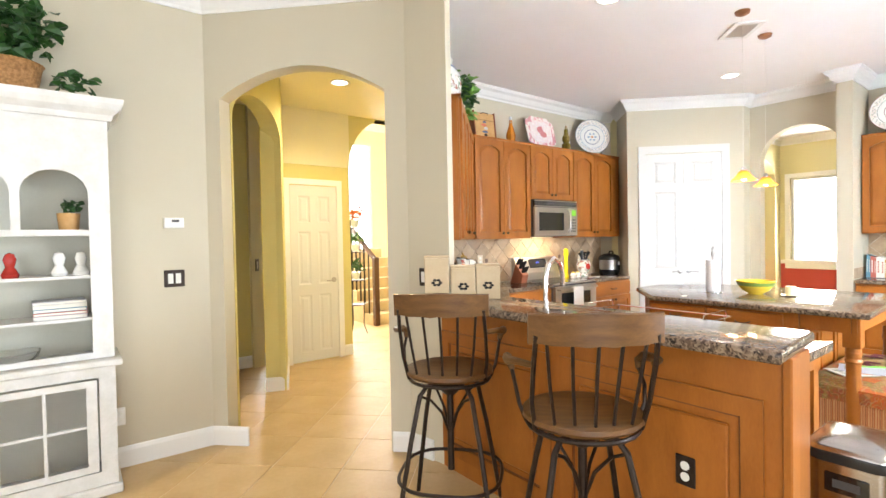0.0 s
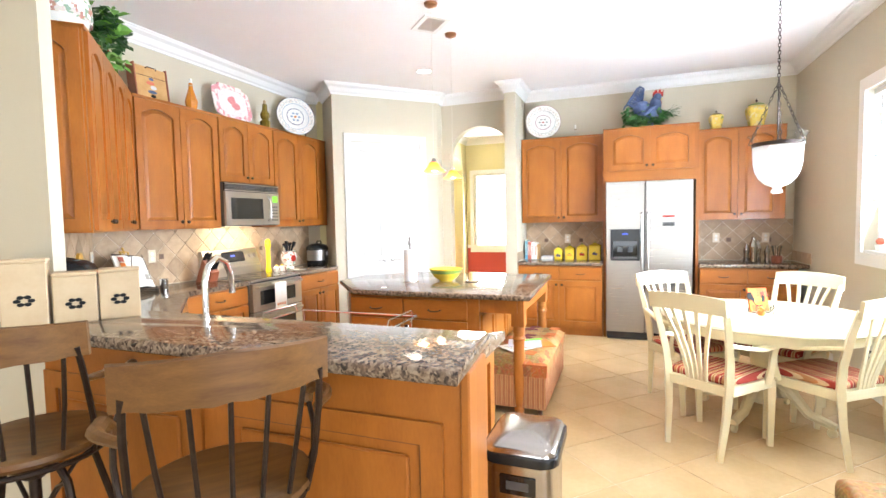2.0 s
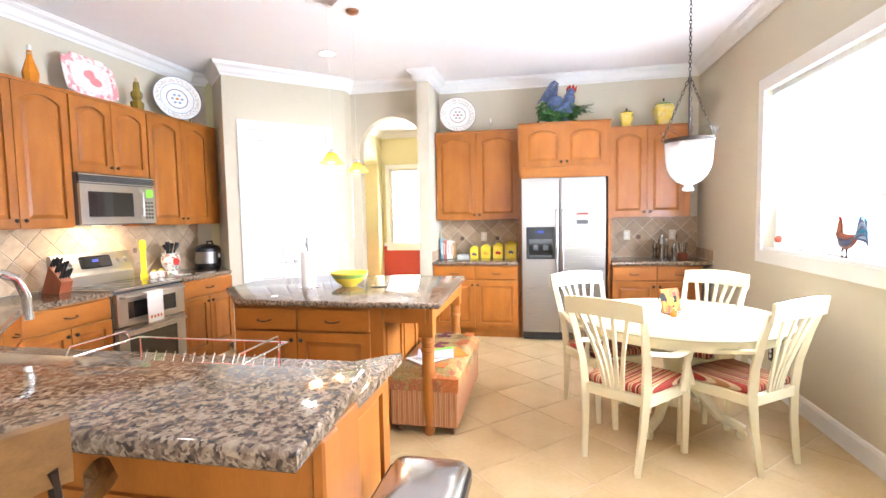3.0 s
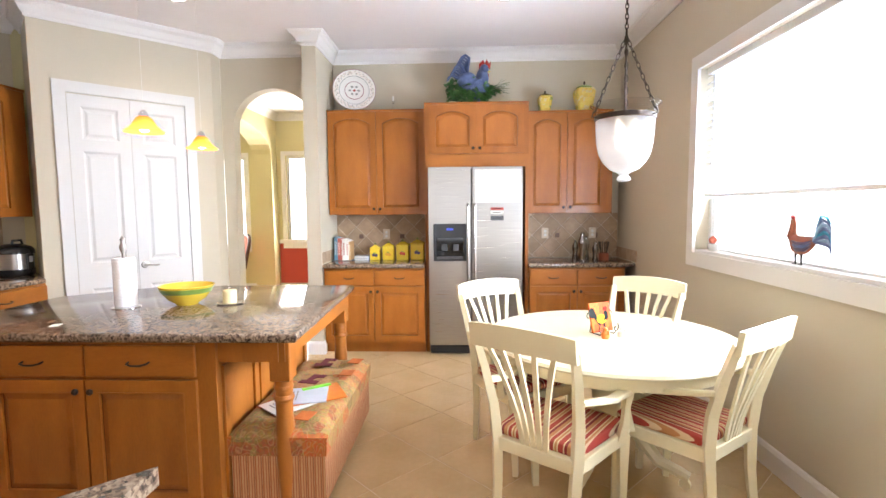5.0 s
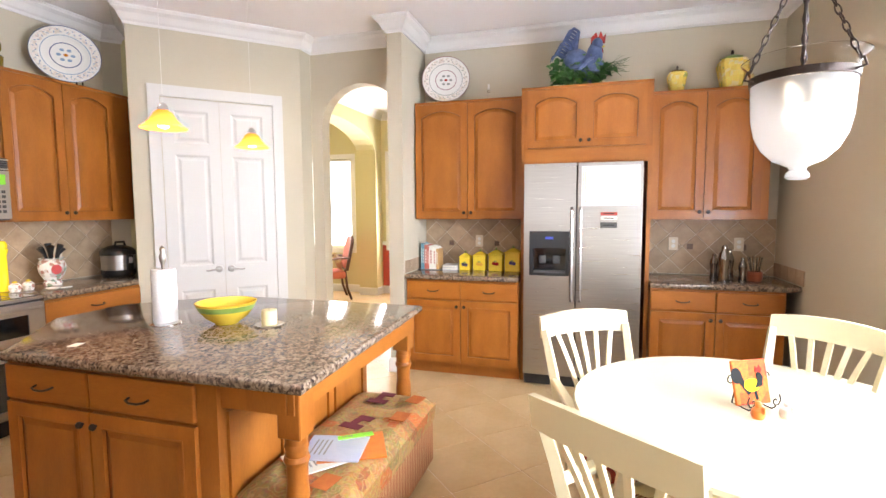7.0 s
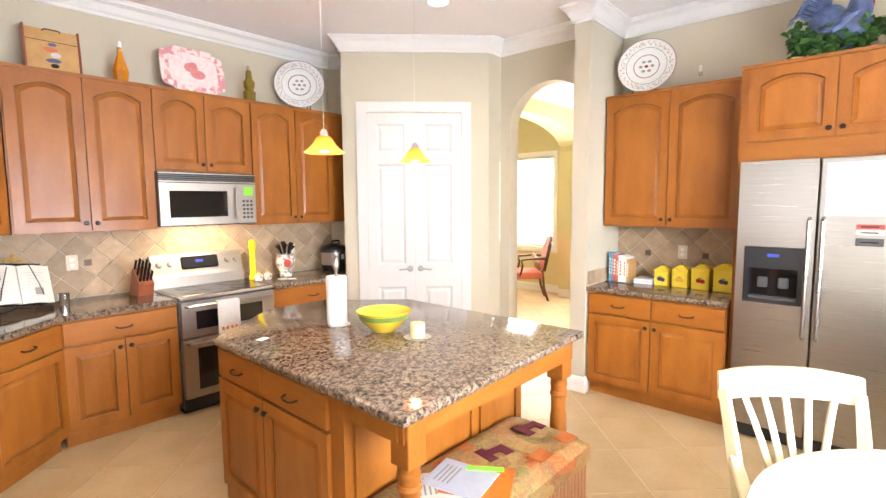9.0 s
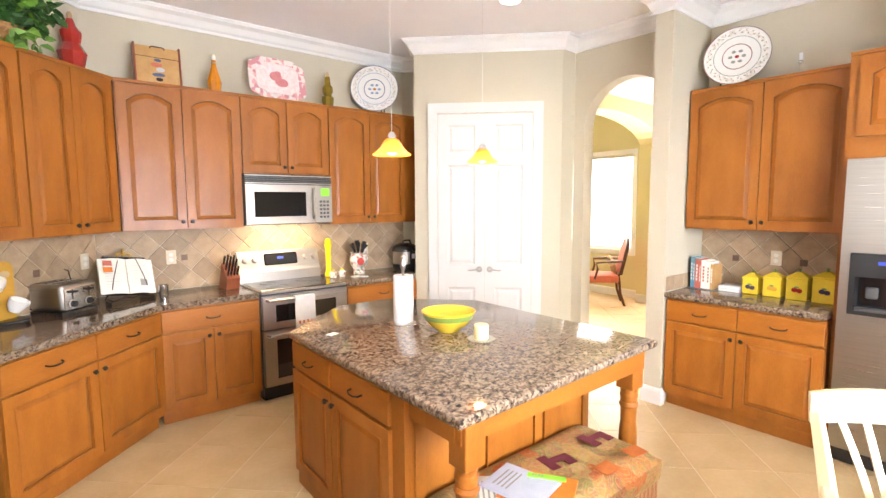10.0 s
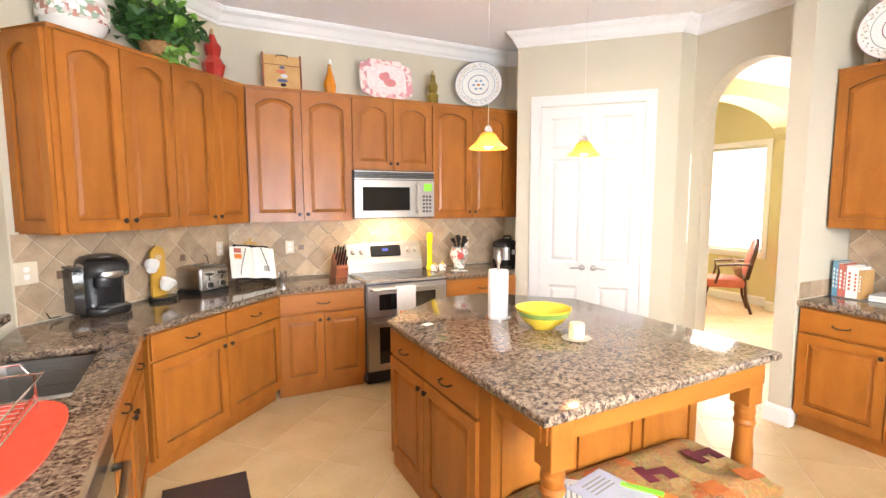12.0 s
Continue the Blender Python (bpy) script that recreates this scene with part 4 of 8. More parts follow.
for z0, z1, nm in ((0.605, 0.875, "upper_oven_door"), (0.135, 0.59, "lower_oven_door")):
    g = part(nm, slab(rect(0.008, 0.747, z0, z1), [rect(0.11, 0.645, z0 + 0.055, z1 - 0.075)], -0.012, 0.028), M["rangesteel"], c)
    part("window", bx(0.108, 0.647, -0.004, 0.01, z0 + 0.053, z1 - 0.073), M["blackglass"], g, "dark oven window")
    part("handle", tube([(0.04, -0.012, z1 - 0.03), (0.045, -0.05, z1 - 0.03), (0.38, -0.056, z1 - 0.03), (0.71, -0.05, z1 - 0.03), (0.715, -0.012, z1 - 0.03)], 0.012, 8), M["rangesteel"], g, "steel bar handle", smooth=True)
part("storage_front", bx(0.008, 0.747, 0.0, 0.028, 0.055, 0.125), M["black"], c)
t = thing("dish_towel", pose(7.142, 3.20, 0), "white embroidered towel hung on the oven handle", "towel")
part("cloth", bx(0.245, 0.42, -0.078, -0.071, 0.60, 0.865, bev=0.003), M["cloth_white"], t)
part("fold", bx(0.245, 0.42, -0.0705, -0.03, 0.859, 0.866, bev=0.003), M["cloth_white"], t)
bm = bmesh.new()
for k in range(4):
    box(bm, 0.27 + k * 0.035, 0.29 + k * 0.035, -0.0795, -0.0783, 0.635, 0.66)
part("embroidery", bm, M["orange"], t, "orange embroidered motif")

# ---- microwave ----
c = thing("microwave", pose(7.137, 3.46, 1.435), "stainless over-the-range microwave with black window", "microwave")
part("body", bx(0, 0.765, 0.02, 0.395, 0, 0.428), M["greymetal"], c)
g = part("door", slab(rect(0, 0.60, 0.01, 0.34), [rect(0.07, 0.52, 0.07, 0.28)], -0.004, 0.019), M["rangesteel"], c)
part("window", bx(0.068, 0.522, 0.002, 0.012, 0.068, 0.282), M["blackglass"], g)
part("control_panel", bx(0.603, 0.765, -0.004, 0.019, 0.01, 0.34), M["rangesteel"], c)
bm = bmesh.new()
for i in range(5):
    for j in range(3):
        box(bm, 0.645 + j * 0.033, 0.668 + j * 0.033, -0.0062, -0.0042, 0.05 + i * 0.034, 0.07 + i * 0.034)
part("button", bm, M["greymetal"], c, "grey keypad buttons")
part("energy_label", bx(0.66, 0.74, -0.0058, -0.0042, 0.245, 0.315), M["greenlabel"], c, "bright green sticker")
part("handle", tube([(0.585, -0.002, 0.05), (0.578, -0.05, 0.08), (0.572, -0.058, 0.18), (0.578, -0.05, 0.28), (0.585, -0.002, 0.31)], 0.011, 8), M["rangesteel"], c, smooth=True)
part("vent_backing", bx(0, 0.765, 0.008, 0.019, 0.345, 0.428), M["black"], c)
for k in range(5):
    part("vent_slat", bx(0, 0.765, -0.004, 0.006, 0.348 + k * 0.016, 0.357 + k * 0.016), M["rangesteel"] if k in (0, 4) else M["greymetal"], c)

# ---- dining table and chairs ----
c = thing("round_table", pose(7.47, -1.05, 0), "cream lacquered round pedestal table with casters", "dining table")
part("tabletop", lathe([(0.0, 0.722), (0.64, 0.722), (0.668, 0.727), (0.675, 0.737), (0.668, 0.75), (0, 0.75)], 72), M["table_top"], c, smooth=True)
part("apron", lathe([(0.60, 0.655), (0.61, 0.655), (0.61, 0.7215), (0.60, 0.7215)], 64), M["cream_wood"], c, smooth=True)
part("pedestal", lathe([(0.0, 0.12), (0.07, 0.12), (0.085, 0.17), (0.075, 0.23), (0.055, 0.28), (0.075, 0.36), (0.085, 0.45), (0.06, 0.55), (0.055, 0.6), (0.12, 0.68), (0.14, 0.7218), (0, 0.7218)], 24), M["cream_wood"], c, smooth=True)
for k in range(4):
    a = radians(45 + 90 * k + 10)
    dx, dy = math.cos(a), math.sin(a)
    bm = tube([(dx * r, dy * r, z) for r, z in ((0.05, 0.30), (0.12, 0.29), (0.2, 0.20), (0.28, 0.11), (0.38, 0.085), (0.43, 0.07))], 0.03, 8, radii=[0.045, 0.045, 0.038, 0.032, 0.03, 0.026])
    f = part("foot", bm, M["cream_wood"], c, smooth=True)
    part("caster", lathe([(0, -0.012), (0.028, -0.012), (0.03, 0), (0.028, 0.012), (0, 0.012)], 14), M["cream_wood"], f, "small white caster", smooth=True, m=pose(dx * 0.41, dy * 0.41, 0.03, 90, 0, math.degrees(a)))


def dining_chair():
    c = thing("dining_chair", R0, "cream lacquered slat-back armchair with red striped cushion", "chair", "chairs round the table")
    for sx in (-1, 1):
        part("back_leg", tube([(sx * 0.165, -0.245, 0), (sx * 0.18, -0.21, 0.25), (sx * 0.19, -0.20, 0.45)], 0.02, 4, radii=[0.02, 0.026, 0.03]), M["cream_wood"], c)
        part("back_post", tube([(sx * 0.19, -0.20, 0.44), (sx * 0.20, -0.215, 0.60), (sx * 0.215, -0.265, 0.78), (sx * 0.226, -0.315, 0.92)], 0.02, 4, radii=[0.03, 0.028, 0.024, 0.02]), M["cream_wood"], c)
        part("front_leg", tube([(sx * 0.225, 0.225, 0), (sx * 0.228, 0.215, 0.22), (sx * 0.232, 0.205, 0.43)], 0.02, 4, radii=[0.021, 0.027, 0.032]), M["cream_wood"], c)
        part("arm_support", tube([(sx * 0.245, 0.13, 0.42), (sx * 0.262, 0.135, 0.5), (sx * 0.262, 0.155, 0.58), (sx * 0.265, 0.18, 0.645)], 0.02, 4, radii=[0.027, 0.022, 0.019, 0.024]), M["cream_wood"], c)
        bm = bmesh.new()
        P = [(-0.235, 0.212, 0.70), (-0.12, 0.232, 0.675), (0.0, 0.255, 0.652), (0.12, 0.265, 0.652), (0.215, 0.262, 0.665)]
        W = [0.018, 0.022, 0.024, 0.028, 0.032]
        rg = []
        for (y, x, z), w_ in zip(P, W):
            rg.append([bm.verts.new((sx * x + a, y, z + b)) for a, b in ((-w_, -0.012), (w_, -0.012), (w_, 0.012), (-w_, 0.012))])
        for a_, b_ in zip(rg, rg[1:]):
            for k in range(4):
                bm.faces.new((a_[k], a_[(k + 1) % 4], b_[(k + 1) % 4], b_[k]))
        bm.faces.new(rg[0]), bm.faces.new(rg[-1])
        bmesh.ops.bevel(bm, geom=bm.edges[:], offset=0.005, segments=1, affect="EDGES")
        part("arm", bm, M["cream_wood"], c)
    part("seat_frame", prism([(-0.205, -0.215), (0.205, -0.215), (0.255, 0.225), (0.15, 0.245), (-0.15, 0.245), (-0.255, 0.225)], 0.385, 0.445, 0.006), M["cream_wood"], c)
    bm = prism([(-0.195, -0.19), (0.195, -0.19), (0.24, 0.21), (0.14, 0.232), (-0.14, 0.232), (-0.24, 0.21)], 0.44, 0.492, 0.022, 3)
    part("cushion", bm, M["stripes"], c, "red, orange and cream striped cushion", smooth=True)
    bm = bmesh.new()
    rg = []
    for i in range(9):
        u = -1 + i / 4
        x, yb = u * 0.24, -0.328 - 0.035 * (1 - u * u)
        zt = 0.978 + 0.018 * (1 - u * u)
        zb = 0.880 + 0.012 * (1 - u * u)
        rg.append([bm.verts.new(p) for p in ((x, yb + 0.02, zb), (x, yb + 0.005, zt), (x, yb - 0.018, zt), (x, yb - 0.003, zb))])
    for a_, b_ in zip(rg, rg[1:]):
        for k in range(4):
            bm.faces.new((a_[k], a_[(k + 1) % 4], b_[(k + 1) % 4], b_[k]))
    bm.faces.new(rg[0]), bm.faces.new(rg[-1])
    part("top_rail", bm, M["cream_wood"], c, smooth=True)
    for i in range(5):
        u = (i - 2) / 2
        bm = bmesh.new()
        rg = []
        for k in range(7):
            v = k / 6
            x = u * (0.055 + 0.095 * v ** 1.6)
            y = -0.205 - 0.125 * v ** 1.3 - 0.025 * (1 - u * u) * v
            z = 0.44 + 0.455 * v
            rg.append([bm.verts.new(p) for p in ((x - 0.011, y - 0.006, z), (x + 0.011, y - 0.006, z), (x + 0.011, y + 0.006, z), (x - 0.011, y + 0.006, z))])
        for a_, b_ in zip(rg, rg[1:]):
            for q_ in range(4):
                bm.faces.new((a_[q_], a_[(q_ + 1) % 4], b_[(q_ + 1) % 4], b_[q_]))
        bm.faces.new(rg[0]), bm.faces.new(rg[-1])
        part("slat", bm, M["cream_wood"], c)
    return c


def at_chair(bx_, by_, ang):
    """Pose from the middle of the back feet and the way it faces."""
    a = radians(ang)
    return pose(bx_ + 0.245 * math.cos(a), by_ + 0.245 * math.sin(a), 0, 0, 0, ang - 90)


CHAIRS = [(6.75, -0.52, -37), (6.86, -1.445, 37), (7.86, -0.46, -147), (7.94, -1.40, 135)]
ch = dining_chair()
ch.matrix_basis = at_chair(*CHAIRS[0])
for p_ in CHAIRS[1:]:
    copy_thing(ch, at_chair(*p_))

# ---- bar stools ----


def bar_stool():
    c = thing("bar_stool", R0, "oak swivel bar stool with wrought-iron legs, arms and spindles", "bar stool", "stools at the breakfast bar")
    part("seat", lathe([(0.0, 0.735), (0.17, 0.735), (0.21, 0.745), (0.225, 0.76), (0.222, 0.775), (0.20, 0.782), (0.12, 0.775), (0, 0.772)], 32), M["oak"], c, smooth=True)
    part("seat_ring", tube([(0.205 * math.cos(k * math.pi / 12), 0.205 * math.sin(k * math.pi / 12), 0.728) for k in range(24)], 0.009, 6, closed=True), M["bronze"], c, smooth=True)
    part("swivel", lathe([(0.0, 0.64), (0.03, 0.64), (0.05, 0.66), (0.09, 0.70), (0.10, 0.725), (0, 0.725)], 16), M["bronze"], c, smooth=True)
    part("post", tube([(0, 0, 0.25), (0, 0, 0.66)], 0.017, 10), M["bronze"], c, smooth=True)
    for k in range(4):
        a = radians(45 + 90 * k)
        dx, dy = math.cos(a), math.sin(a)
        part("leg", tube([(dx * r, dy * r, z) for r, z in ((0.05, 0.69), (0.14, 0.70), (0.18, 0.66), (0.235, 0.45), (0.285, 0.22), (0.33, 0.0))], 0.012, 8), M["bronze"], c, smooth=True)
        part("brace", tube([(dx * r, dy * r, z) for r, z in ((0.012, 0.45), (0.05, 0.55), (0.12, 0.63), (0.18, 0.66))], 0.007, 6), M["bronze"], c, smooth=True)
    rr = 0.285
    pts = []
    for k in range(32):
        a = 2 * math.pi * k / 32
        f = 1 - 0.10 * (0.5 - 0.5 * math.cos(4 * (a - math.pi / 4)))
        pts.append((rr * f * math.cos(a), rr * f * math.sin(a), 0.24))
    part("footrest", tube(pts, 0.009, 6, closed=True), M["bronze"], c, smooth=True)
    # back: five spindles in a wooden rail
    for i in range(5):
        u = (i - 2) / 2
        part("spindle", tube([(u * 0.13, -0.19 + 0.03 * abs(u), 0.765), (u * 0.15, -0.215 + 0.03 * abs(u), 0.92), (u * 0.165, -0.25 + 0.03 * abs(u), 1.075)], 0.0065, 6), M["bronze"], c, smooth=True)
    for sx in (-1, 1):
        part("back_post", tube([(sx * 0.19, -0.09, 0.735), (sx * 0.205, -0.13, 0.85), (sx * 0.205, -0.19, 1.0), (sx * 0.20, -0.225, 1.10)], 0.009, 6), M["bronze"], c, smooth=True)
        g = part("arm", tube([(sx * 0.205, -0.175, 0.99), (sx * 0.25, -0.10, 0.985), (sx * 0.275, 0.0, 0.965), (sx * 0.27, 0.09, 0.955), (sx * 0.255, 0.12, 0.93), (sx * 0.25, 0.105, 0.90)], 0.014, 8, radii=[0.011, 0.014, 0.018, 0.019, 0.017, 0.012]), M["oak"], c, "curved oak armrest", smooth=True)
        part("arm_iron", tube([(sx * 0.25, 0.10, 0.90), (sx * 0.245, 0.03, 0.86), (sx * 0.235, 0.0, 0.80), (sx * 0.21, 0.0, 0.735)], 0.008, 6), M["bronze"], g, "iron arm support", smooth=True)
    bm = bmesh.new()
    rg = []
    for i in range(13):
        u = -1 + i / 6
        x, y = u * 0.225, -0.275 + 0.075 * u * u
        sc = 0.003 * math.cos(u * 5 * math.pi)
        zt, zb = 1.185 - 0.012 * abs(u), 1.072 + sc
        rg.append([bm.verts.new(p) for p in ((x, y + 0.012, zb), (x, y + 0.002, zt - 0.006), (x, y - 0.005, zt), (x, y - 0.018, zt - 0.004), (x, y - 0.010, zb))])
    for a_, b_ in zip(rg, rg[1:]):
        for k in range(5):
            bm.faces.new((a_[k], a_[(k + 1) % 5], b_[(k + 1) % 5], b_[k]))
    bm.faces.new(rg[0]), bm.faces.new(rg[-1])
    part("top_rail", bm, M["oak"], c, "curved oak back rail", smooth=True)
    return c


def at_stool(x, y, ang):
    a = radians(ang)
    return pose(x + 0.25 * math.cos(a), y + 0.25 * math.sin(a), 0, 0, 0, ang - 90)


st = bar_stool()
st.matrix_basis = at_stool(4.27, 1.50, 42)
copy_thing(st, at_stool(4.29, 0.665, 50))


# ---- hall beyond the living-room arch ----
HD = 5.28
wall("wall_hall", (4.80, HD), (9.2, HD), 0.14, [arch(0.95, 2.75, -0.1, 2.36, 0.75)], z1=3.0, material="yellow")
part("upper_wall", bx(4.80, 5.752, HD - 0.012, HD - 0.001, 2.34, 3.0), M["cream"], kind="structure", label="cream upper wall of the hall")
wall("wall_niche", (3.925, 3.60), (4.58, 4.37), 0.17, [arch(0.03, 0.99, -0.1, 2.38, 0.28)], z1=3.0, material="yellow")
wall("wall_hall_left", (4.58, 4.372), (4.92, 5.28), 0.19, z1=3.0, material="yellow")
part("backdrop", bx(0, 14, 12.9, 13.0, -1, 7), M["outside"], kind="structure", label="bright daylight outside the windows")
part("baseboard", swept([(4.40, 4.44), (4.58, 4.372), (4.88, 5.17)], BASE), M["white"], kind="structure", label="white painted baseboard")
wall("wall_passage", (3.2, 5.50), (4.75, 5.50), 0.1, z1=3.0, material="yellow")
wall("wall_passage_side", (2.9, 3.62), (4.05, 5.50), 0.1, z1=3.0, material="yellow")
wall("wall_hall_right", (6.2, 4.4), (4.75, 2.58), 0.08, z1=3.0, material="yellow")
part("hall_ceiling", prism([(2.6, 3.62), (3.78, 3.62), (4.72, 2.68), (4.93, 2.74), (6.08, 4.0), (7.2, 4.0), (7.2, 5.9), (2.6, 5.9)], 3.0, 3.08), M["cream"], kind="structure", label="cream hall ceiling")
part("stair_hall_ceiling", prism([(4.6, 5.42), (9.6, 5.42), (9.6, 10.0), (4.6, 10.0)], 4.4, 4.5), M["ceiling"], kind="structure", label="white stair hall ceiling")
# the window hole in this far wall is assumed and unseen
wall("wall_stair_far", (4.6, 9.6), (9.6, 9.6), 0.12, [rect(1.6, 3.9, 0.6, 3.6)], z1=4.4, material="cream")
wall("wall_stair_right", (9.4, 9.6), (9.4, 5.42), 0.12, z1=4.4, material="cream")
wall("wall_stair_left", (4.7, 5.42), (4.7, 9.6), 0.12, z1=4.4, material="cream")
wall("wall_stair_upper", (4.6, HD + 0.15), (9.4, HD + 0.15), 0.05, z0=3.0, z1=4.4, material="cream")
# Added lamp that brightens the stair hall from the assumed window.
lamp("stair_daylight", "AREA", look((7.2, 9.4, 2.4), (6.6, 5.2, 0.8)), 550, (1, 0.97, 0.9), 2.2, 2.4)
lamp("hall_can_light", "SPOT", look((5.11, 4.17, 2.96), (5.11, 4.18, 0)), 160, (1.0, 0.80, 0.5), 0.08, spot=150)
for pts in ([(5.75, HD), (5.64, HD)], [(4.75, 5.50), (4.1, 5.50)]):
    part("baseboard", swept(pts[::-1] if pts[0][0] > pts[1][0] else pts, BASE), M["white"], kind="structure", label="white painted baseboard")
hd = thing("door_closet", pose(4.90, HD - 0.013, 0), "white six-panel closet door with nickel lever and white casing", "door")
part("casing", slab([(0, 0), (0.07, 0), (0.07, 2.10), (0.66, 2.10), (0.66, 0), (0.73, 0), (0.73, 2.17), (0, 2.17)], [], -0.02, 0.0), M["white"], hd)
leaf(hd, 0.075, 0.655, 2.09, "r", rows=((0.12, 0.80), (0.92, 1.55), (1.65, 1.97)), cols=2)
sw = thing("hall_switch", pose(4.32, 4.37, 1.22, 0, 0, 61), "dark bronze plate with white rocker switches in the hall", "switch")
# plant stand in the stair hall
c = thing("plant_stand", pose(6.42, 6.45, 0), "tall black iron plant stand with scrolled shelves", "plant stand")
for k in range(3):
    a = radians(90 + 120 * k)
    part("leg", tube([(0.16 * math.cos(a), 0.16 * math.sin(a), 0), (0.11 * math.cos(a), 0.11 * math.sin(a), 0.15), (0.13 * math.cos(a), 0.13 * math.sin(a), 0.9), (0.11 * math.cos(a), 0.11 * math.sin(a), 1.75)], 0.008, 6), M["bronze"], c)
for z in (0.45, 0.82, 1.25, 1.62):
    part("shelf", lathe([(0.0, z), (0.15, z), (0.155, z + 0.01), (0, z + 0.012)], 16), M["bronze"], c)


def leaf_clump(name, parent, centre, rad, n, material, size=0.045, seed=1, droop=0.2, m=None):
    """Many small folded leaves round a centre."""
    rnd = random.Random(seed)
    bm = bmesh.new()
    for _ in range(n):
        v = Vector((rnd.gauss(0, 1), rnd.gauss(0, 1), rnd.gauss(0, 0.8)))
        v.normalize()
        r = rnd.uniform(0.45, 1.05)
        p = Vector(centre) + Vector((v.x * rad[0] * r, v.y * rad[1] * r, v.z * rad[2] * r))
        s = size * rnd.uniform(0.6, 1.3)
        mm = Matrix.Translation(p) @ Euler((rnd.uniform(-1, 1), rnd.uniform(-1, 1), rnd.uniform(0, 6.3))).to_matrix().to_4x4()
        q_ = [mm @ Vector(k) * 1 for k in ((0, 0, 0), (s * 0.42, s * 0.35, s * 0.1), (s * 0.3, s * 0.8, 0.05 * s), (0, s * 1.1, -droop * s), (-s * 0.3, s * 0.8, 0.05 * s), (-s * 0.42, s * 0.35, s * 0.1))]
        vs = [bm.verts.new(k) for k in q_]
        bm.faces.new((vs[0], vs[1], vs[2], vs[3]))
        bm.faces.new((vs[0], vs[3], vs[4], vs[5]))
    return part(name, bm, material, parent)


for k, (z, mt) in enumerate(((1.27, "leaflight"), (0.84, "leaf"), (1.64, "orange"))):
    pl = thing("potted_plant", pose(6.42, 6.45, z), "small potted plant on the iron stand", "potted plant", "plants on the stand")
    part("pot", lathe([(0.0, 0), (0.05, 0), (0.07, 0.1), (0.075, 0.11), (0, 0.1)], 14), M["porcelain"], pl, smooth=True)
    leaf_clump("foliage", pl, (0, 0, 0.2), (0.13, 0.13, 0.1), 60, M[mt], 0.06, k + 5)
c = thing("staircase", pose(7.0, 6.9, 0), "tan carpeted stair with dark wooden handrail", "staircase")
for k in range(7):
    part("step", bx(-0.05 + 0.0, 1.1, 0.27 * k, 0.27 * (k + 1) + 0.001, 0, 0.18 * (k + 1)), M["tin"], c)
part("newel", bx(-0.045, 0.045, -0.10, -0.01, 0, 1.15, bev=0.01), M["darkwood"], c)
part("handrail", bar((0.0, -0.05, 1.10), (0.0, 1.9, 2.4), 0.055, 0.06), M["darkwood"], c)
for k in range(12):
    y = 0.03 + 0.15 * k
    part("baluster", bx(-0.01, 0.01, y, y + 0.02, 0.18 * (int(y / 0.27) + 1), 1.10 + (y + 0.05) * 0.667 - 0.02), M["bronze"], c)

# ---- rooms beyond the kitchen arch ----
wall("wall_gallery_north", (9.96, 3.06), (13.45, 3.06), 0.34, [arch(0.60, 3.24, -0.1, 2.42, 0.42)], z1=3.16, material="paleyellow")
wall("wall_gallery_east", (13.45, 3.06), (13.45, -1.2), 0.14, [rect(0.16, 0.98, 0.86, 2.42)], z1=3.16, material="paleyellow")
wall("wall_dining_east", (13.452, 6.6), (13.452, 3.40), 0.14, [rect(1.55, 2.95, 0.80, 2.40)], z1=3.16, material="paleyellow")
wall("wall_dining_north", (9.0, 6.6), (13.6, 6.6), 0.12, z1=3.16, material="paleyellow")
wall("wall_dining_west", (9.2, 3.4), (9.2, 6.6), 0.12, z1=3.16, material="paleyellow")
wall("wall_gallery_south", (13.45, -1.2), (10.33, -1.2), 0.12, z1=3.16, material="paleyellow")
part("gallery_ceiling", prism([(9.96, 1.31), (10.33, 1.31), (10.33, -1.3), (13.7, -1.3), (13.7, 6.8), (9.0, 6.8), (9.0, 3.98), (9.35, 3.9), (9.96, 2.35)], 3.16, 3.26), M["ceiling"], kind="structure", label="white plaster ceiling")
part("crown_moulding", swept([(9.96, 3.06), (13.45, 3.06), (13.45, -1.2)], CROWN), M["white"], kind="structure", label="white crown moulding")
part("wainscot", bx(13.435, 13.448, -1.1, 3.05, 0.14, 0.86), M["red"], kind="structure", label="red painted wainscot")
part("chair_rail", bx(13.41, 13.434, -1.1, 3.05, 0.86, 0.93, bev=0.006), M["white"], kind="structure", label="white chair rail")
part("baseboard", swept([(13.45, 3.06), (13.45, -1.2)], BASE), M["white"], kind="structure", label="white painted baseboard")
part("baseboard", swept([(13.452, 6.5), (13.452, 3.40)], BASE), M["white"], kind="structure", label="white painted baseboard")
part("baseboard", swept([(13.20, 3.40), (13.20, 3.06), (13.45, 3.06)][::1], BASE), M["white"], kind="structure", label="white painted baseboard")
for nm, y0, y1, z0, z1 in (("window_dining", 3.65, 5.05, 0.80, 2.40), ("window_gallery", 2.08, 2.90, 0.86, 2.42)):
    w = thing(nm, pose(13.45, y1, 0, 0, 0, -90), "white framed window with closed white blind", "window")
    W = y1 - y0
    part("casing", slab(rect(-0.08, W + 0.08, z0 - 0.09, z1 + 0.08), [rect(0, W, z0, z1)], -0.022, -0.002), M["white"], w)
    part("window_frame", slab(rect(0, W, z0, z1), [rect(0.04, W - 0.04, z0 + 0.04, z1 - 0.04)], 0.05, 0.09), M["white"], w)
    part("pane", bx(0.04, W - 0.04, 0.065, 0.072, z0 + 0.04, z1 - 0.04), M["glass"], w).visible_shadow = False
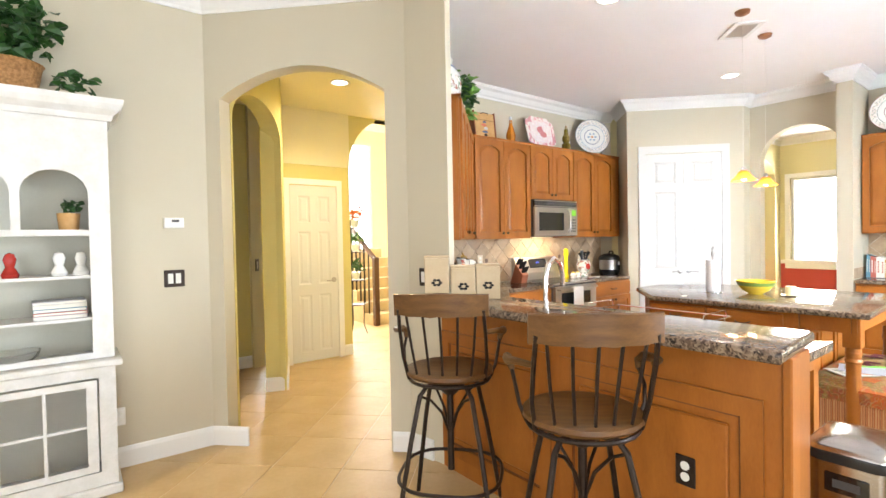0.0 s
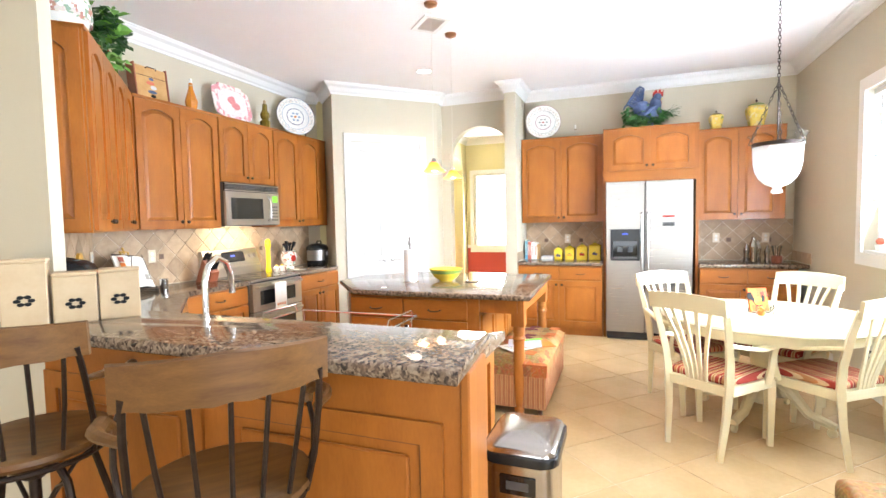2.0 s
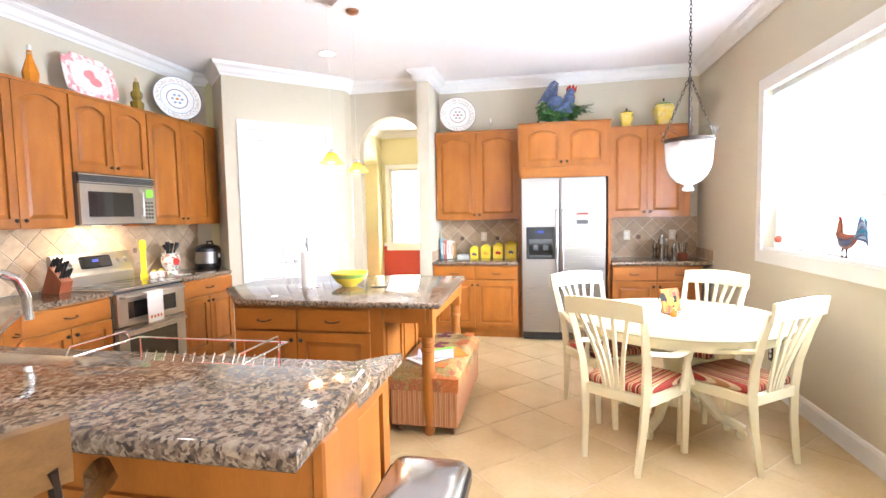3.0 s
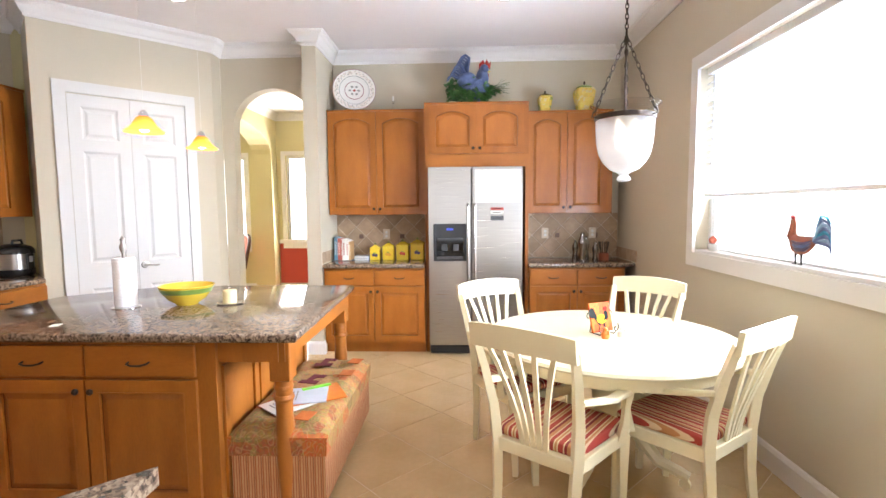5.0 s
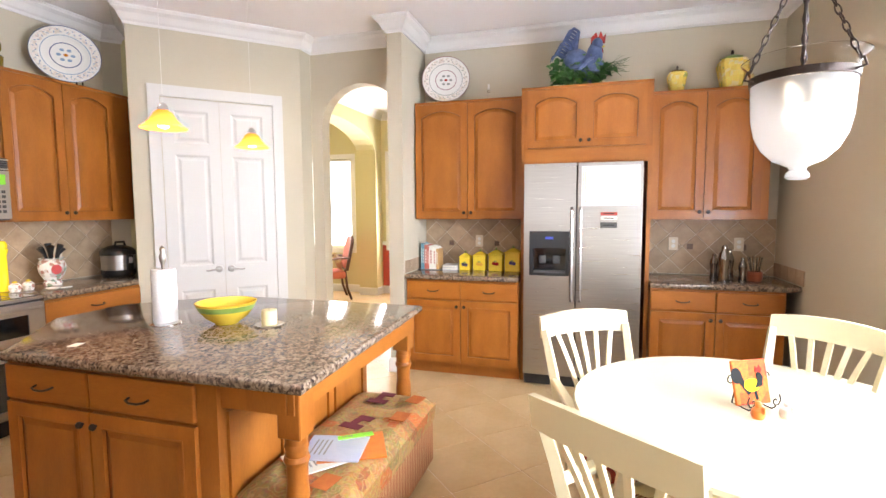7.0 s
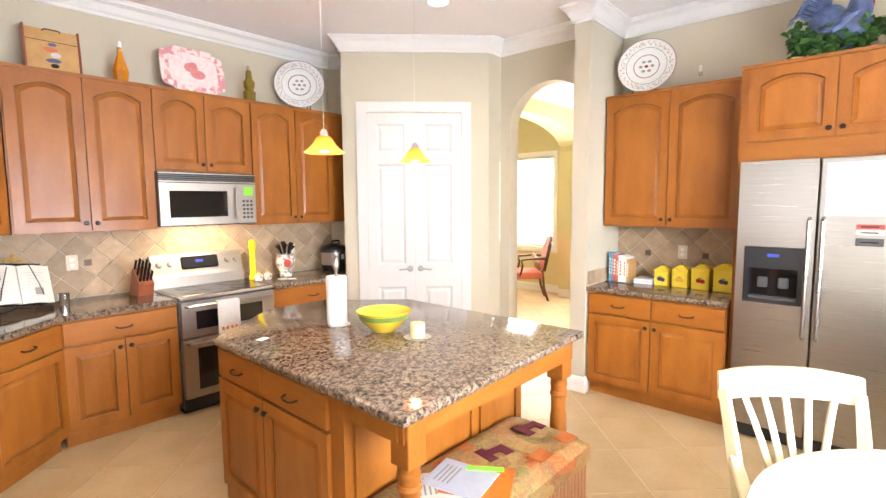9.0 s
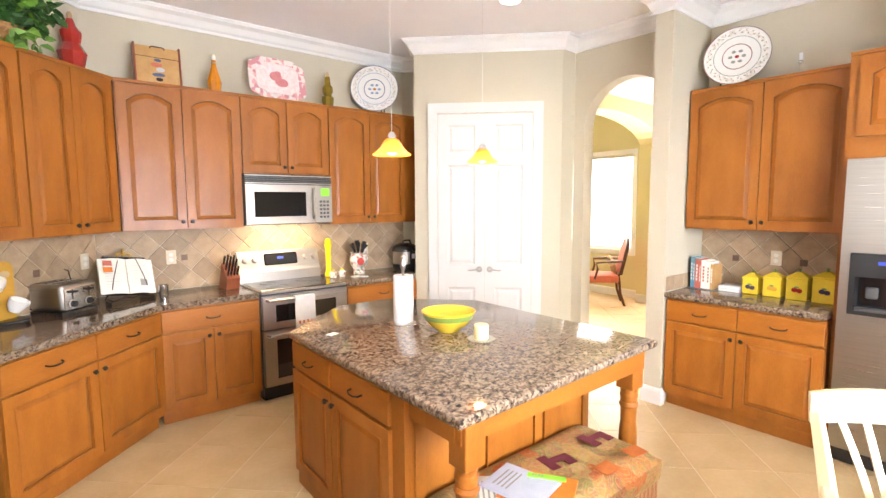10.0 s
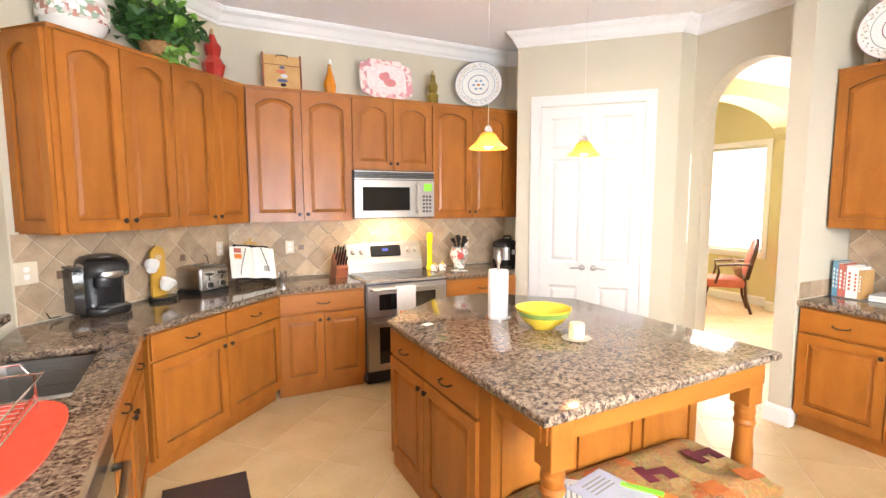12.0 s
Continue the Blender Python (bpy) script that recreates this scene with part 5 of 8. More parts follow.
lamp("dining_daylight", "AREA", look((13.40, 4.35, 1.6), (9.5, 4.0, 1.0)), 95, (1, 0.98, 0.94), 1.4, 1.5)
lamp("gallery_daylight", "AREA", look((13.38, 2.45, 1.7), (9.5, 1.9, 1.4)), 150, (1, 0.99, 0.97), 0.8, 1.5)


def armchair_thing(m):
    c = thing("dining_armchair", m, "dark carved armchair with salmon upholstery and brown pillow", "chair")
    part("seat", prism([(-0.24, -0.22), (0.24, -0.22), (0.29, 0.26), (-0.29, 0.26)], 0.36, 0.48, 0.03, 3), M["salmon"], c, smooth=True)
    part("backrest", slab(arch(-0.22, 0.22, 0, 0.38, 0.14), [], -0.03, 0.03), M["salmon"], c, m=pose(0, -0.25, 0.52, 12))
    part("back_frame", slab(arch(-0.25, 0.25, -0.03, 0.38, 0.17), [arch(-0.22, 0.22, 0, 0.38, 0.14)], -0.025, 0.025), M["darkwood"], c, m=pose(0, -0.25, 0.52, 12))
    for sx in (-1, 1):
        part("front_leg", tube([(sx * 0.26, 0.24, 0.37), (sx * 0.285, 0.27, 0.25), (sx * 0.265, 0.25, 0.1), (sx * 0.28, 0.28, 0)], 0.02, 8, radii=[0.03, 0.03, 0.018, 0.024]), M["darkwood"], c, smooth=True)
        part("back_leg", tube([(sx * 0.21, -0.22, 0.5), (sx * 0.21, -0.25, 0.2), (sx * 0.21, -0.32, 0)], 0.02, 8), M["darkwood"], c, smooth=True)
        part("arm", tube([(sx * 0.24, -0.3, 0.70), (sx * 0.29, -0.1, 0.70), (sx * 0.31, 0.12, 0.68), (sx * 0.29, 0.1, 0.58), (sx * 0.28, 0.14, 0.42)], 0.018, 8), M["darkwood"], c, smooth=True)
    part("pillow", lathe([(0, -0.05), (0.1, -0.045), (0.17, 0), (0.1, 0.045), (0, 0.05)], 4), M["tin"], c, smooth=True, m=pose(0, -0.14, 0.62, 70))
    return c


armchair_thing(pose(12.70, 3.70, 0, 0, 0, 38))

# ---- hutch ----
HX1 = 3.13
c = thing("china_hutch", pose(HX1 - 1.5, 3.10, 0), "distressed white china hutch with open shelves and glazed doors", "cabinet")
HW = M["hutchwhite"]
part("lower_body", slab(rect(0, 1.5, 0.06, 0.74), [rect(0.08, 1.42, 0.14, 0.68)], 0, 0.02), HW, c)
bm = bx(0, 0.02, 0.02, 0.35, 0, 0.74)
box(bm, 1.48, 1.5, 0.02, 0.35, 0, 0.74)
box(bm, 0.02, 1.48, 0.02, 0.35, 0.06, 0.08)
part("carcass", bm, HW, c)
part("base_moulding", bx(-0.02, 1.52, -0.02, 0.35, 0, 0.058, bev=0.008), HW, c)
part("back_board", bx(0.0, 1.5, 0.335, 0.352, 0.08, 2.25), M["hutchback"], c, "grey-green back board with shade in its colour")
part("counter_top", bx(-0.035, 1.535, -0.04, 0.352, 0.742, 0.78, bev=0.01, seg=2), HW, c)
for sx in (0, 1):
    x0 = 0.09 + sx * 0.665
    dr = part("glass_door", slab(rect(x0, x0 + 0.655, 0.15, 0.67), [rect(x0 + 0.05 + i * 0.19, x0 + 0.05 + i * 0.19 + 0.175, 0.19 + j * 0.23, 0.19 + j * 0.23 + 0.215) for i in range(3) for j in range(2)], -0.014, -0.001), HW, c)
    part("pane", bx(x0 + 0.04, x0 + 0.61, -0.006, -0.003, 0.185, 0.64), M["glass"], dr)
part("side_panel", bx(0, 0.02, 0.05, 0.334, 0.78, 2.10), HW, c)
part("side_panel", bx(1.48, 1.5, 0.05, 0.334, 0.78, 2.10), HW, c)
part("upper_face", slab(rect(0, 1.5, 0.785, 2.0), [arch(0.10 + i * 0.335, 0.10 + i * 0.335 + 0.295, 1.52, 1.72, 0.13, 12) for i in range(4)] + [rect(0.10, 1.40, 0.82, 1.485)], 0.03, 0.049), HW, c)
part("frieze", bx(0, 1.5, 0.03, 0.334, 2.0, 2.14), HW, c)
part("cornice", swept([(0, 0.33), (0, 0.03), (1.5, 0.03), (1.5, 0.33)][::-1], [(0, 2.14), (-0.02, 2.14), (-0.03, 2.17), (-0.06, 2.20), (-0.075, 2.23), (-0.08, 2.26), (0, 2.26)]), HW, c)
part("top_board", bx(0.0, 1.5, 0.031, 0.334, 2.235, 2.255), HW, c)
for z in (1.02, 1.26, 1.505):
    part("shelf", bx(0.02, 1.48, 0.05, 0.334, z - 0.016, z), HW, c)
for i, (z, mt, h) in enumerate(((1.02, "greybook", 0.022), (1.042, "redbook", 0.018), (1.06, "bluebook", 0.02), (1.08, "paper", 0.022), (1.102, "greybook", 0.018))):
    b_ = thing("book", pose(HX1 - 0.36, 3.20, z, 0, 0, i * 2 - 4), "flat-lying hardback book on the hutch shelf", "book", "books on the hutch")
    part("cover", bx(0, 0.24, 0, 0.17, 0.0005, h - 0.001), M[mt], b_)
    part("page_block", bx(0.003, 0.237, -0.0015, -0.0002, 0.003, h - 0.004), M["paper"], b_)
for x, z in ((-0.24, 1.26), (-0.14, 1.26), (-0.45, 1.26)):
    s_ = thing("figurine", pose(HX1 + x, 3.24, z), "small white porcelain ornament on the hutch shelf", "ornament", "ornaments on the hutch")
    part("shape", lathe([(0, 0), (0.035, 0), (0.04, 0.02), (0.02, 0.06), (0.03, 0.1), (0.02, 0.13), (0, 0.14)], 12), M["porcelain" if x > -0.4 else "redglaze"], s_, smooth=True)
s_ = thing("planter", pose(HX1 - 0.19, 3.24, 1.505), "small face-shaped planter with green leaves", "planter")
part("pot", lathe([(0, 0), (0.045, 0), (0.05, 0.06), (0.055, 0.11), (0, 0.1)], 14), M["boxwood"], s_, smooth=True)
leaf_clump("foliage", s_, (0, 0, 0.15), (0.06, 0.05, 0.035), 50, M["leaf"], 0.03, 9)
s_ = thing("glass_bowl", pose(HX1 - 0.45, 3.22, 0.78), "clear glass serving bowl on the hutch counter", "bowl")
part("bowl", lathe([(0, 0), (0.05, 0), (0.11, 0.05), (0.12, 0.08), (0.112, 0.08), (0.1, 0.052), (0.045, 0.008), (0, 0.008)], 20), M["glass"], s_, smooth=True)
pt = thing("ivy_basket", pose(HX1 - 0.42, 3.25, 2.256), "wicker basket of trailing ivy on top of the hutch", "potted plant")
part("basket", lathe([(0, 0), (0.11, 0), (0.14, 0.16), (0.15, 0.17), (0.135, 0.17), (0, 0.15)], 18), M["wicker"], pt, smooth=True)
leaf_clump("foliage", pt, (-0.02, 0, 0.36), (0.24, 0.15, 0.22), 380, M["leaf"], 0.07, 2)
leaf_clump("trailing_vine", pt, (0.27, -0.05, 0.10), (0.13, 0.05, 0.08), 40, M["leaf"], 0.06, 3)
th = thing("thermostat", pose(3.505, 3.46, 1.572), "white wall thermostat beside the arch", "thermostat")
part("case", bx(-0.06, 0.06, -0.03, -0.001, -0.035, 0.035, bev=0.004), M["white"], th)
part("screen", bx(-0.015, 0.03, -0.032, -0.0305, 0.005, 0.022), M["greymetal"], th)


def switch_plate(name, m, w=0.075, h=0.115, plate="bronze", rocks=1, label="dark bronze wall plate with white rocker switch", outlet=False):
    s_ = thing(name, m, label, "switch" if not outlet else "outlet")
    part("plate", bx(-w / 2, w / 2, -0.008, -0.001, -h / 2, h / 2, bev=0.003), M[plate], s_)
    if outlet:
        for dz in (-0.021, 0.021):
            part("socket", prism([(0.017 * math.cos(a * math.pi / 6), 0.017 * math.sin(a * math.pi / 6)) for a in range(12)], 0, 0.003), M["porcelain"], s_, "white socket face", m=pose(0, -0.008, dz, 90))
    else:
        for k in range(rocks):
            x = (k - (rocks - 1) / 2) * 0.046
            part("rocker", bx(x - 0.016, x + 0.016, -0.011, -0.0082, -0.034, 0.034, bev=0.001), M["porcelain"], s_)
    return s_


switch_plate("light_switch", pose(3.50, 3.46, 1.196), 0.125, 0.115, rocks=2, label="dark bronze double switch plate with white rockers")
switch_plate("wall_outlet", pose(3.16, 3.46, 0.33), plate="white", outlet=True, label="white duplex outlet low on the wall")
switch_plate("wall_outlet", pose(8.21, S_Y, 0.30, 0, 0, 180), plate="bronze", outlet=True, label="dark outlet plate low on the wall behind the table")
switch_plate("bar_outlet", pose(4.7675, 0.62, 0.53, 0, 0, -90), plate="bronze", outlet=True, label="black outlet plate with white sockets on the bar panel")
part("plate", bx(-0.06, 0.06, -0.008, -0.001, -0.055, 0.055), M["bronze"], sw)
part("rocker", bx(-0.02, 0.02, -0.011, -0.0082, -0.034, 0.034), M["porcelain"], sw)

# ---- hanging lamps, vent, cans ----
# lights every can, the three assumed ones too
for x, y in CANS:
    lamp("can_light", "SPOT", look((x, y, CEIL - 0.03), (x, y + 0.001, 0)), 46, WARM, 0.07, spot=150)

for i, (x, y) in enumerate(CANS + [(5.11, 4.17)]):
    zc = CEIL if i < len(CANS) else 3.0
    c = thing("recessed_light", pose(x, y, zc), "round white recessed ceiling light, lit", "ceiling light", "recessed ceiling lights")
    part("trim", lathe([(0.075, -0.001), (0.10, -0.001), (0.10, -0.006), (0.092, -0.010), (0.075, -0.006)], 24), M["white"], c, smooth=True)
    part("lens", lathe([(0.0, -0.004), (0.076, -0.004), (0.076, -0.002), (0, -0.002)], 24), M["canglow"], c)
c = thing("ceiling_vent", pose(7.52, 1.46, CEIL, 0, 0, 45), "white louvred air vent in the ceiling", "vent")
part("frame", slab(rect(-0.17, 0.17, -0.12, 0.12), [rect(-0.13, 0.13, -0.08, 0.08)], 0.001, 0.012), M["white"], c, m=pose(0, 0, 0, -90))
part("backing", bx(-0.13, 0.13, -0.08, 0.08, -0.003, -0.001), M["greymetal"], c)
for k in range(8):
    part("slat", bx(-0.13, 0.13, -0.009, 0.009, -0.0005, 0.0005), M["white"], c, m=pose(0, -0.07 + k * 0.02, -0.008, 35))
for x, y in ((7.15, 1.31), (7.81, 1.38)):
    c = thing("pendant_lamp", pose(x, y, 0), "small lit pendant lamp with flared amber glass shade", "pendant lamp", "pendants over the island")
    part("canopy", lathe([(0, CEIL), (0.055, CEIL), (0.05, CEIL - 0.02), (0.02, CEIL - 0.035), (0, CEIL - 0.036)], 20), M["copper"], c, smooth=True)
    part("cord", tube([(0, 0, 1.95), (0, 0, CEIL - 0.03)], 0.0010, 6), M["porcelain"], c)
    part("socket", lathe([(0, 1.952), (0.010, 1.950), (0.02, 1.935), (0.022, 1.917), (0, 1.917)], 14), M["chrome"], c, smooth=True)
    part("shade", lathe([(0.018, 1.922), (0.036, 1.91), (0.055, 1.878), (0.075, 1.858), (0.092, 1.846), (0.090, 1.843), (0.073, 1.854), (0.052, 1.874), (0.033, 1.904), (0.016, 1.918)], 28), M["shade"], c, smooth=True)
    part("bulb", lathe([(0, 1.843), (0.020, 1.850), (0.026, 1.868), (0.018, 1.895), (0, 1.91)], 14), M["bulb"], c, smooth=True).visible_shadow = False
    lamp("pendant_light", "POINT", pose(x, y, 1.82), 5, (1, 0.75, 0.42), 0.03)
LX, LY = 7.39, -1.09
c = thing("lantern_pendant", pose(LX, LY, 0), "bell-jar glass lantern pendant hung on iron chains", "pendant lamp")
part("canopy", lathe([(0, CEIL), (0.065, CEIL), (0.06, CEIL - 0.025), (0.02, CEIL - 0.04), (0, CEIL - 0.04)], 20), M["bronze"], c, smooth=True)
part("clear_collar", lathe([(0.176, 1.984), (0.160, 1.970), (0.150, 1.945), (0.147, 1.905), (0.144, 1.905), (0.147, 1.945), (0.157, 1.970), (0.173, 1.984)], 36), M["collarglass"], c, "clear flared glass collar", smooth=True).visible_shadow = False
part("glass_bell", lathe([(0.1465, 1.904), (0.145, 1.86), (0.141, 1.79), (0.130, 1.735), (0.108, 1.69), (0.072, 1.652), (0.028, 1.632), (0.023, 1.622), (0.034, 1.610), (0.036, 1.598), (0.026, 1.590), (0.000, 1.588), (0.000, 1.593), (0.026, 1.60), (0.019, 1.622), (0.024, 1.637), (0.070, 1.656), (0.105, 1.694), (0.126, 1.737), (0.137, 1.79), (0.141, 1.86), (0.1425, 1.904)], 36), M["frosted"], c, "frosted glass bell jar", smooth=True).visible_shadow = False
part("band", lathe([(0.1475, 1.906), (0.151, 1.906), (0.153, 1.930), (0.1495, 1.930)], 36), M["bronze"], c, smooth=True)
part("rod", tube([(0, 0, 1.90), (0, 0, 2.35)], 0.006, 8), M["bronze"], c)
cl = part("candle_cluster", tube([(0.06 * math.cos(a * math.pi / 8), 0.06 * math.sin(a * math.pi / 8), 1.83) for a in range(16)], 0.005, 6, closed=True), M["bronze"], c)
for k in range(3):
    a = 2 * math.pi * k / 3
    part("candle_bulb", lathe([(0, 0), (0.009, 0), (0.009, 0.03), (0.014, 0.045), (0.006, 0.075), (0, 0.08)], 10), M["bulb2"], cl, smooth=True, m=pose(0.05 * math.cos(a), 0.05 * math.sin(a), 1.83))


def chain(parent, p0, p1, link=0.034):
    p0, p1 = Vector(p0), Vector(p1)
    n = max(2, int((p1 - p0).length / (link * 0.72)))
    qd = (p1 - p0).to_track_quat("Z", "Y").to_matrix().to_4x4()
    bm = bmesh.new()
    for i in range(n):
        mm = Matrix.Translation(p0.lerp(p1, (i + 0.5) / n)) @ qd @ Matrix.Rotation((i % 2) * math.pi / 2, 4, "Z")
        tube([mm @ Vector((0.008 * math.cos(t), 0, link / 2 * math.sin(t))) for t in [k * math.pi / 4 for k in range(8)]], 0.0026, 4, bm, closed=True)
    return part("chain", bm, M["bronze"], parent, "dark iron chain")


chain(c, (0, 0, 2.34), (0, 0, CEIL - 0.03))
for k in range(3):
    a = radians(100 + 120 * k)
    chain(c, (0.163 * math.cos(a), 0.163 * math.sin(a), 1.945), (0, 0, 2.33), 0.042)
    part("hook", tube([(0.150 * math.cos(a), 0.150 * math.sin(a), 1.915), (0.180 * math.cos(a), 0.180 * math.sin(a), 1.92), (0.170 * math.cos(a), 0.170 * math.sin(a), 1.948)], 0.004, 6), M["bronze"], c)
lamp("lantern_light", "POINT", pose(LX, LY, 1.80), 3.5, (1, 0.9, 0.75), 0.04)
lamp("microwave_light", "AREA", look((7.52, 3.60, 1.43), (7.52, 3.75, 0.9)), 15, (1, 0.80, 0.52), 0.4, 0.1)


# ---- under-counter: dishwasher and peninsula cabinets ----
base_cabinet(pose(SX, 0.46, 0, 0, 0, 90), 0.20, "narrow maple filler cabinet beside the dishwasher", ndoor=1, ndraw=1)
c = thing("dishwasher", pose(SX, 0.665, 0, 0, 0, 90), "stainless dishwasher with curved handle and black control strip", "dishwasher")
part("tub", bx(0.0, 0.60, 0.01, 0.55, 0.08, 0.865), M["greymetal"], c)
part("toe_kick", bx(0.0, 0.60, 0.06, 0.5, 0, 0.079), M["black"], c)
part("door", bx(0.004, 0.596, -0.024, 0.009, 0.11, 0.74, bev=0.004), M["steel"], c)
part("control_strip", bx(0.004, 0.596, -0.026, 0.009, 0.745, 0.862, bev=0.004), M["black"], c)
part("handle", tube([(0.05, -0.024, 0.70), (0.08, -0.07, 0.72), (0.30, -0.085, 0.73), (0.52, -0.07, 0.72), (0.55, -0.024, 0.70)], 0.013, 8), M["steel"], c, smooth=True)

# ---- sink, tap, rack ----
s = thing("kitchen_sink", pose(5.10, 1.40, 0), "undermounted stainless steel kitchen sink", "sink")
bm = bmesh.new()
w_, h_, dp_ = 0.37, 0.70, 0.19
pts0, pts1 = [(0, 0), (w_, 0), (w_, h_), (0, h_)], [(0.03, 0.03), (w_ - 0.03, 0.03), (w_ - 0.03, h_ - 0.03), (0.03, h_ - 0.03)]
A = [bm.verts.new((x, y, 0.869)) for x, y in pts0]
B = [bm.verts.new((x, y, 0.869 - dp_ + 0.02)) for x, y in [(0.012, 0.012), (w_ - 0.012, 0.012), (w_ - 0.012, h_ - 0.012), (0.012, h_ - 0.012)]]
C = [bm.verts.new((x, y, 0.869 - dp_)) for x, y in pts1]
for P_, Q_ in ((A, B), (B, C)):
    for k in range(4):
        bm.faces.new((P_[k], P_[(k + 1) % 4], Q_[(k + 1) % 4], Q_[k]))
bm.faces.new(C)
part("basin", bm, M["steel"], s)
part("drain", lathe([(0, 0.699), (0.04, 0.699), (0.045, 0.697), (0, 0.697)], 16, cx=0.185, cy=0.35), M["chrome"], s)
f = thing("kitchen_tap", pose(5.045, 1.53, CT1), "tall chrome kitchen tap with pull-down spout", "tap")
part("base", lathe([(0, 0), (0.026, 0), (0.026, 0.012), (0.018, 0.02), (0.018, 0.1), (0, 0.1)], 16), M["chrome"], f, smooth=True)
part("spout", tube([(0, 0, 0.09), (0, 0, 0.30), (0.02, 0, 0.36), (0.07, 0, 0.395), (0.12, 0, 0.37), (0.145, 0, 0.31), (0.15, 0, 0.23)], 0.014, 10), M["chrome"], f, smooth=True)
part("lever", tube([(0, -0.015, 0.06), (0, -0.06, 0.09), (0.0, -0.09, 0.12)], 0.006, 8), M["chrome"], f, smooth=True)
m_ = thing("drying_mat", pose(0, 0, CT1), "bright red oval drying mat on the granite counter", "mat")
part("mat", prism([(5.275 + 0.235 * (abs(math.cos(a)) ** 0.6) * (1 if math.cos(a) > 0 else -1), 1.03 + 0.36 * (abs(math.sin(a)) ** 0.7) * (1 if math.sin(a) > 0 else -1)) for a in [2 * math.pi * k / 36 for k in range(36)]], 0.0005, 0.006), M["mat_red"], m_)
rk = thing("dish_rack", pose(5.09, 0.72, CT1 + 0.006), "chrome wire dish rack on a red mat", "dish rack")
RW, RL, RH = 0.33, 0.60, 0.115
for z, o in ((0.03, 0.02), (RH, 0.0)):
    part("rim", tube([(o, o, z), (RW - o, o, z), (RW - o, RL - o, z), (o, RL - o, z)], 0.0035, 6, closed=True), M["chrome"], rk)
for sy in (0, 1):
    part("raised_end", tube([(0.04, sy * RL, RH), (0.06, sy * RL, RH + 0.035), (RW - 0.06, sy * RL, RH + 0.035), (RW - 0.04, sy * RL, RH)], 0.003, 6), M["chrome"], rk)
bm = bmesh.new()
for k in range(14):
    y = 0.04 + k * 0.04
    tube([(0.01, y, 0.07), (0.03, y, 0.03), (RW - 0.03, y, 0.03), (RW - 0.01, y, 0.07)], 0.0018, 4, bm)
    tube([(0.12, y, 0.03), (0.13, y, 0.085), (0.14, y, 0.03)], 0.0018, 4, bm)
part("wire_tines", bm, M["chrome"], rk, kind="stuff")
for x in (0.02, RW - 0.02):
    for y in (0.02, RL - 0.02):
        part("foot", tube([(x, y, 0), (x, y, 0.03), (x * 1.0, y, RH)], 0.004, 6), M["chrome"], rk)

# ---- bin ----
def rounded(x0, x1, y0, y1, rad, n=6):
    """Outline of a rectangle with rounded corners."""
    out = []
    for cx_, cy_, a0 in ((x1 - rad, y1 - rad, 0), (x0 + rad, y1 - rad, 90), (x0 + rad, y0 + rad, 180), (x1 - rad, y0 + rad, 270)):
        out += [(cx_ + rad * math.cos(radians(a0 + 90 * k / n)), cy_ + rad * math.sin(radians(a0 + 90 * k / n))) for k in range(n + 1)]
    return out


b = thing("waste_bin", pose(5.15, 0.085, 0), "brushed steel rectangular sensor bin with black lid rim", "waste bin")
part("body", prism(rounded(0.0, 0.335, 0.02, 0.26, 0.045), 0.0125, 0.575), M["binsteel"], b, smooth=True)
part("base", prism(rounded(-0.005, 0.34, 0.015, 0.265, 0.047), 0, 0.012), M["black"], b, smooth=True)
part("rim", prism(rounded(-0.014, 0.350, 0.0, 0.28, 0.055), 0.5755, 0.612, 0.007, 3), M["black"], b, smooth=True)
bm = bmesh.new()
rs = []
ring = rounded(-0.004, 0.340, 0.009, 0.271, 0.048)
for f_, z in ((1, 0.6122), (0.985, 0.622), (0.93, 0.632), (0.75, 0.642), (0.45, 0.649), (0.2, 0.651)):
    rs.append([bm.verts.new((0.168 + (x - 0.168) * f_, 0.14 + (y - 0.14) * f_, z)) for x, y in ring])
for P_, Q_ in zip(rs, rs[1:]):
    for k in range(len(ring)):
        bm.faces.new((P_[k], P_[(k + 1) % len(ring)], Q_[(k + 1) % len(ring)], Q_[k]))
bm.faces.new(rs[0]), bm.faces.new(rs[-1])
part("lid", bm, M["binsteel"], b, "domed polished steel lid", smooth=True)
part("sensor_panel", bx(-0.006, -0.0003, 0.075, 0.205, 0.465, 0.535, bev=0.003), M["blackglass"], b)
part("sensor_window", bx(-0.008, -0.0062, 0.10, 0.18, 0.485, 0.515, bev=0.001), M["greymetal"], b)
part("label", bx(0.055, 0.07, 0.06, 0.10, 0.6415, 0.6435), M["black"], b)

# ---- ottoman under the island ----
o = thing("ottoman", pose(7.50, 0.632, 0, 0, 0, 0), "patchwork upholstered ottoman with tufted top on casters", "ottoman")
part("skirt", prism([(-0.535, -0.225), (0.535, -0.225), (0.535, 0.225), (-0.535, 0.225)], 0.06, 0.30, 0.006), M["rope"], o, "vertically striped woven side")
bm = bmesh.new()
NX, NY = 30, 14
gr = []
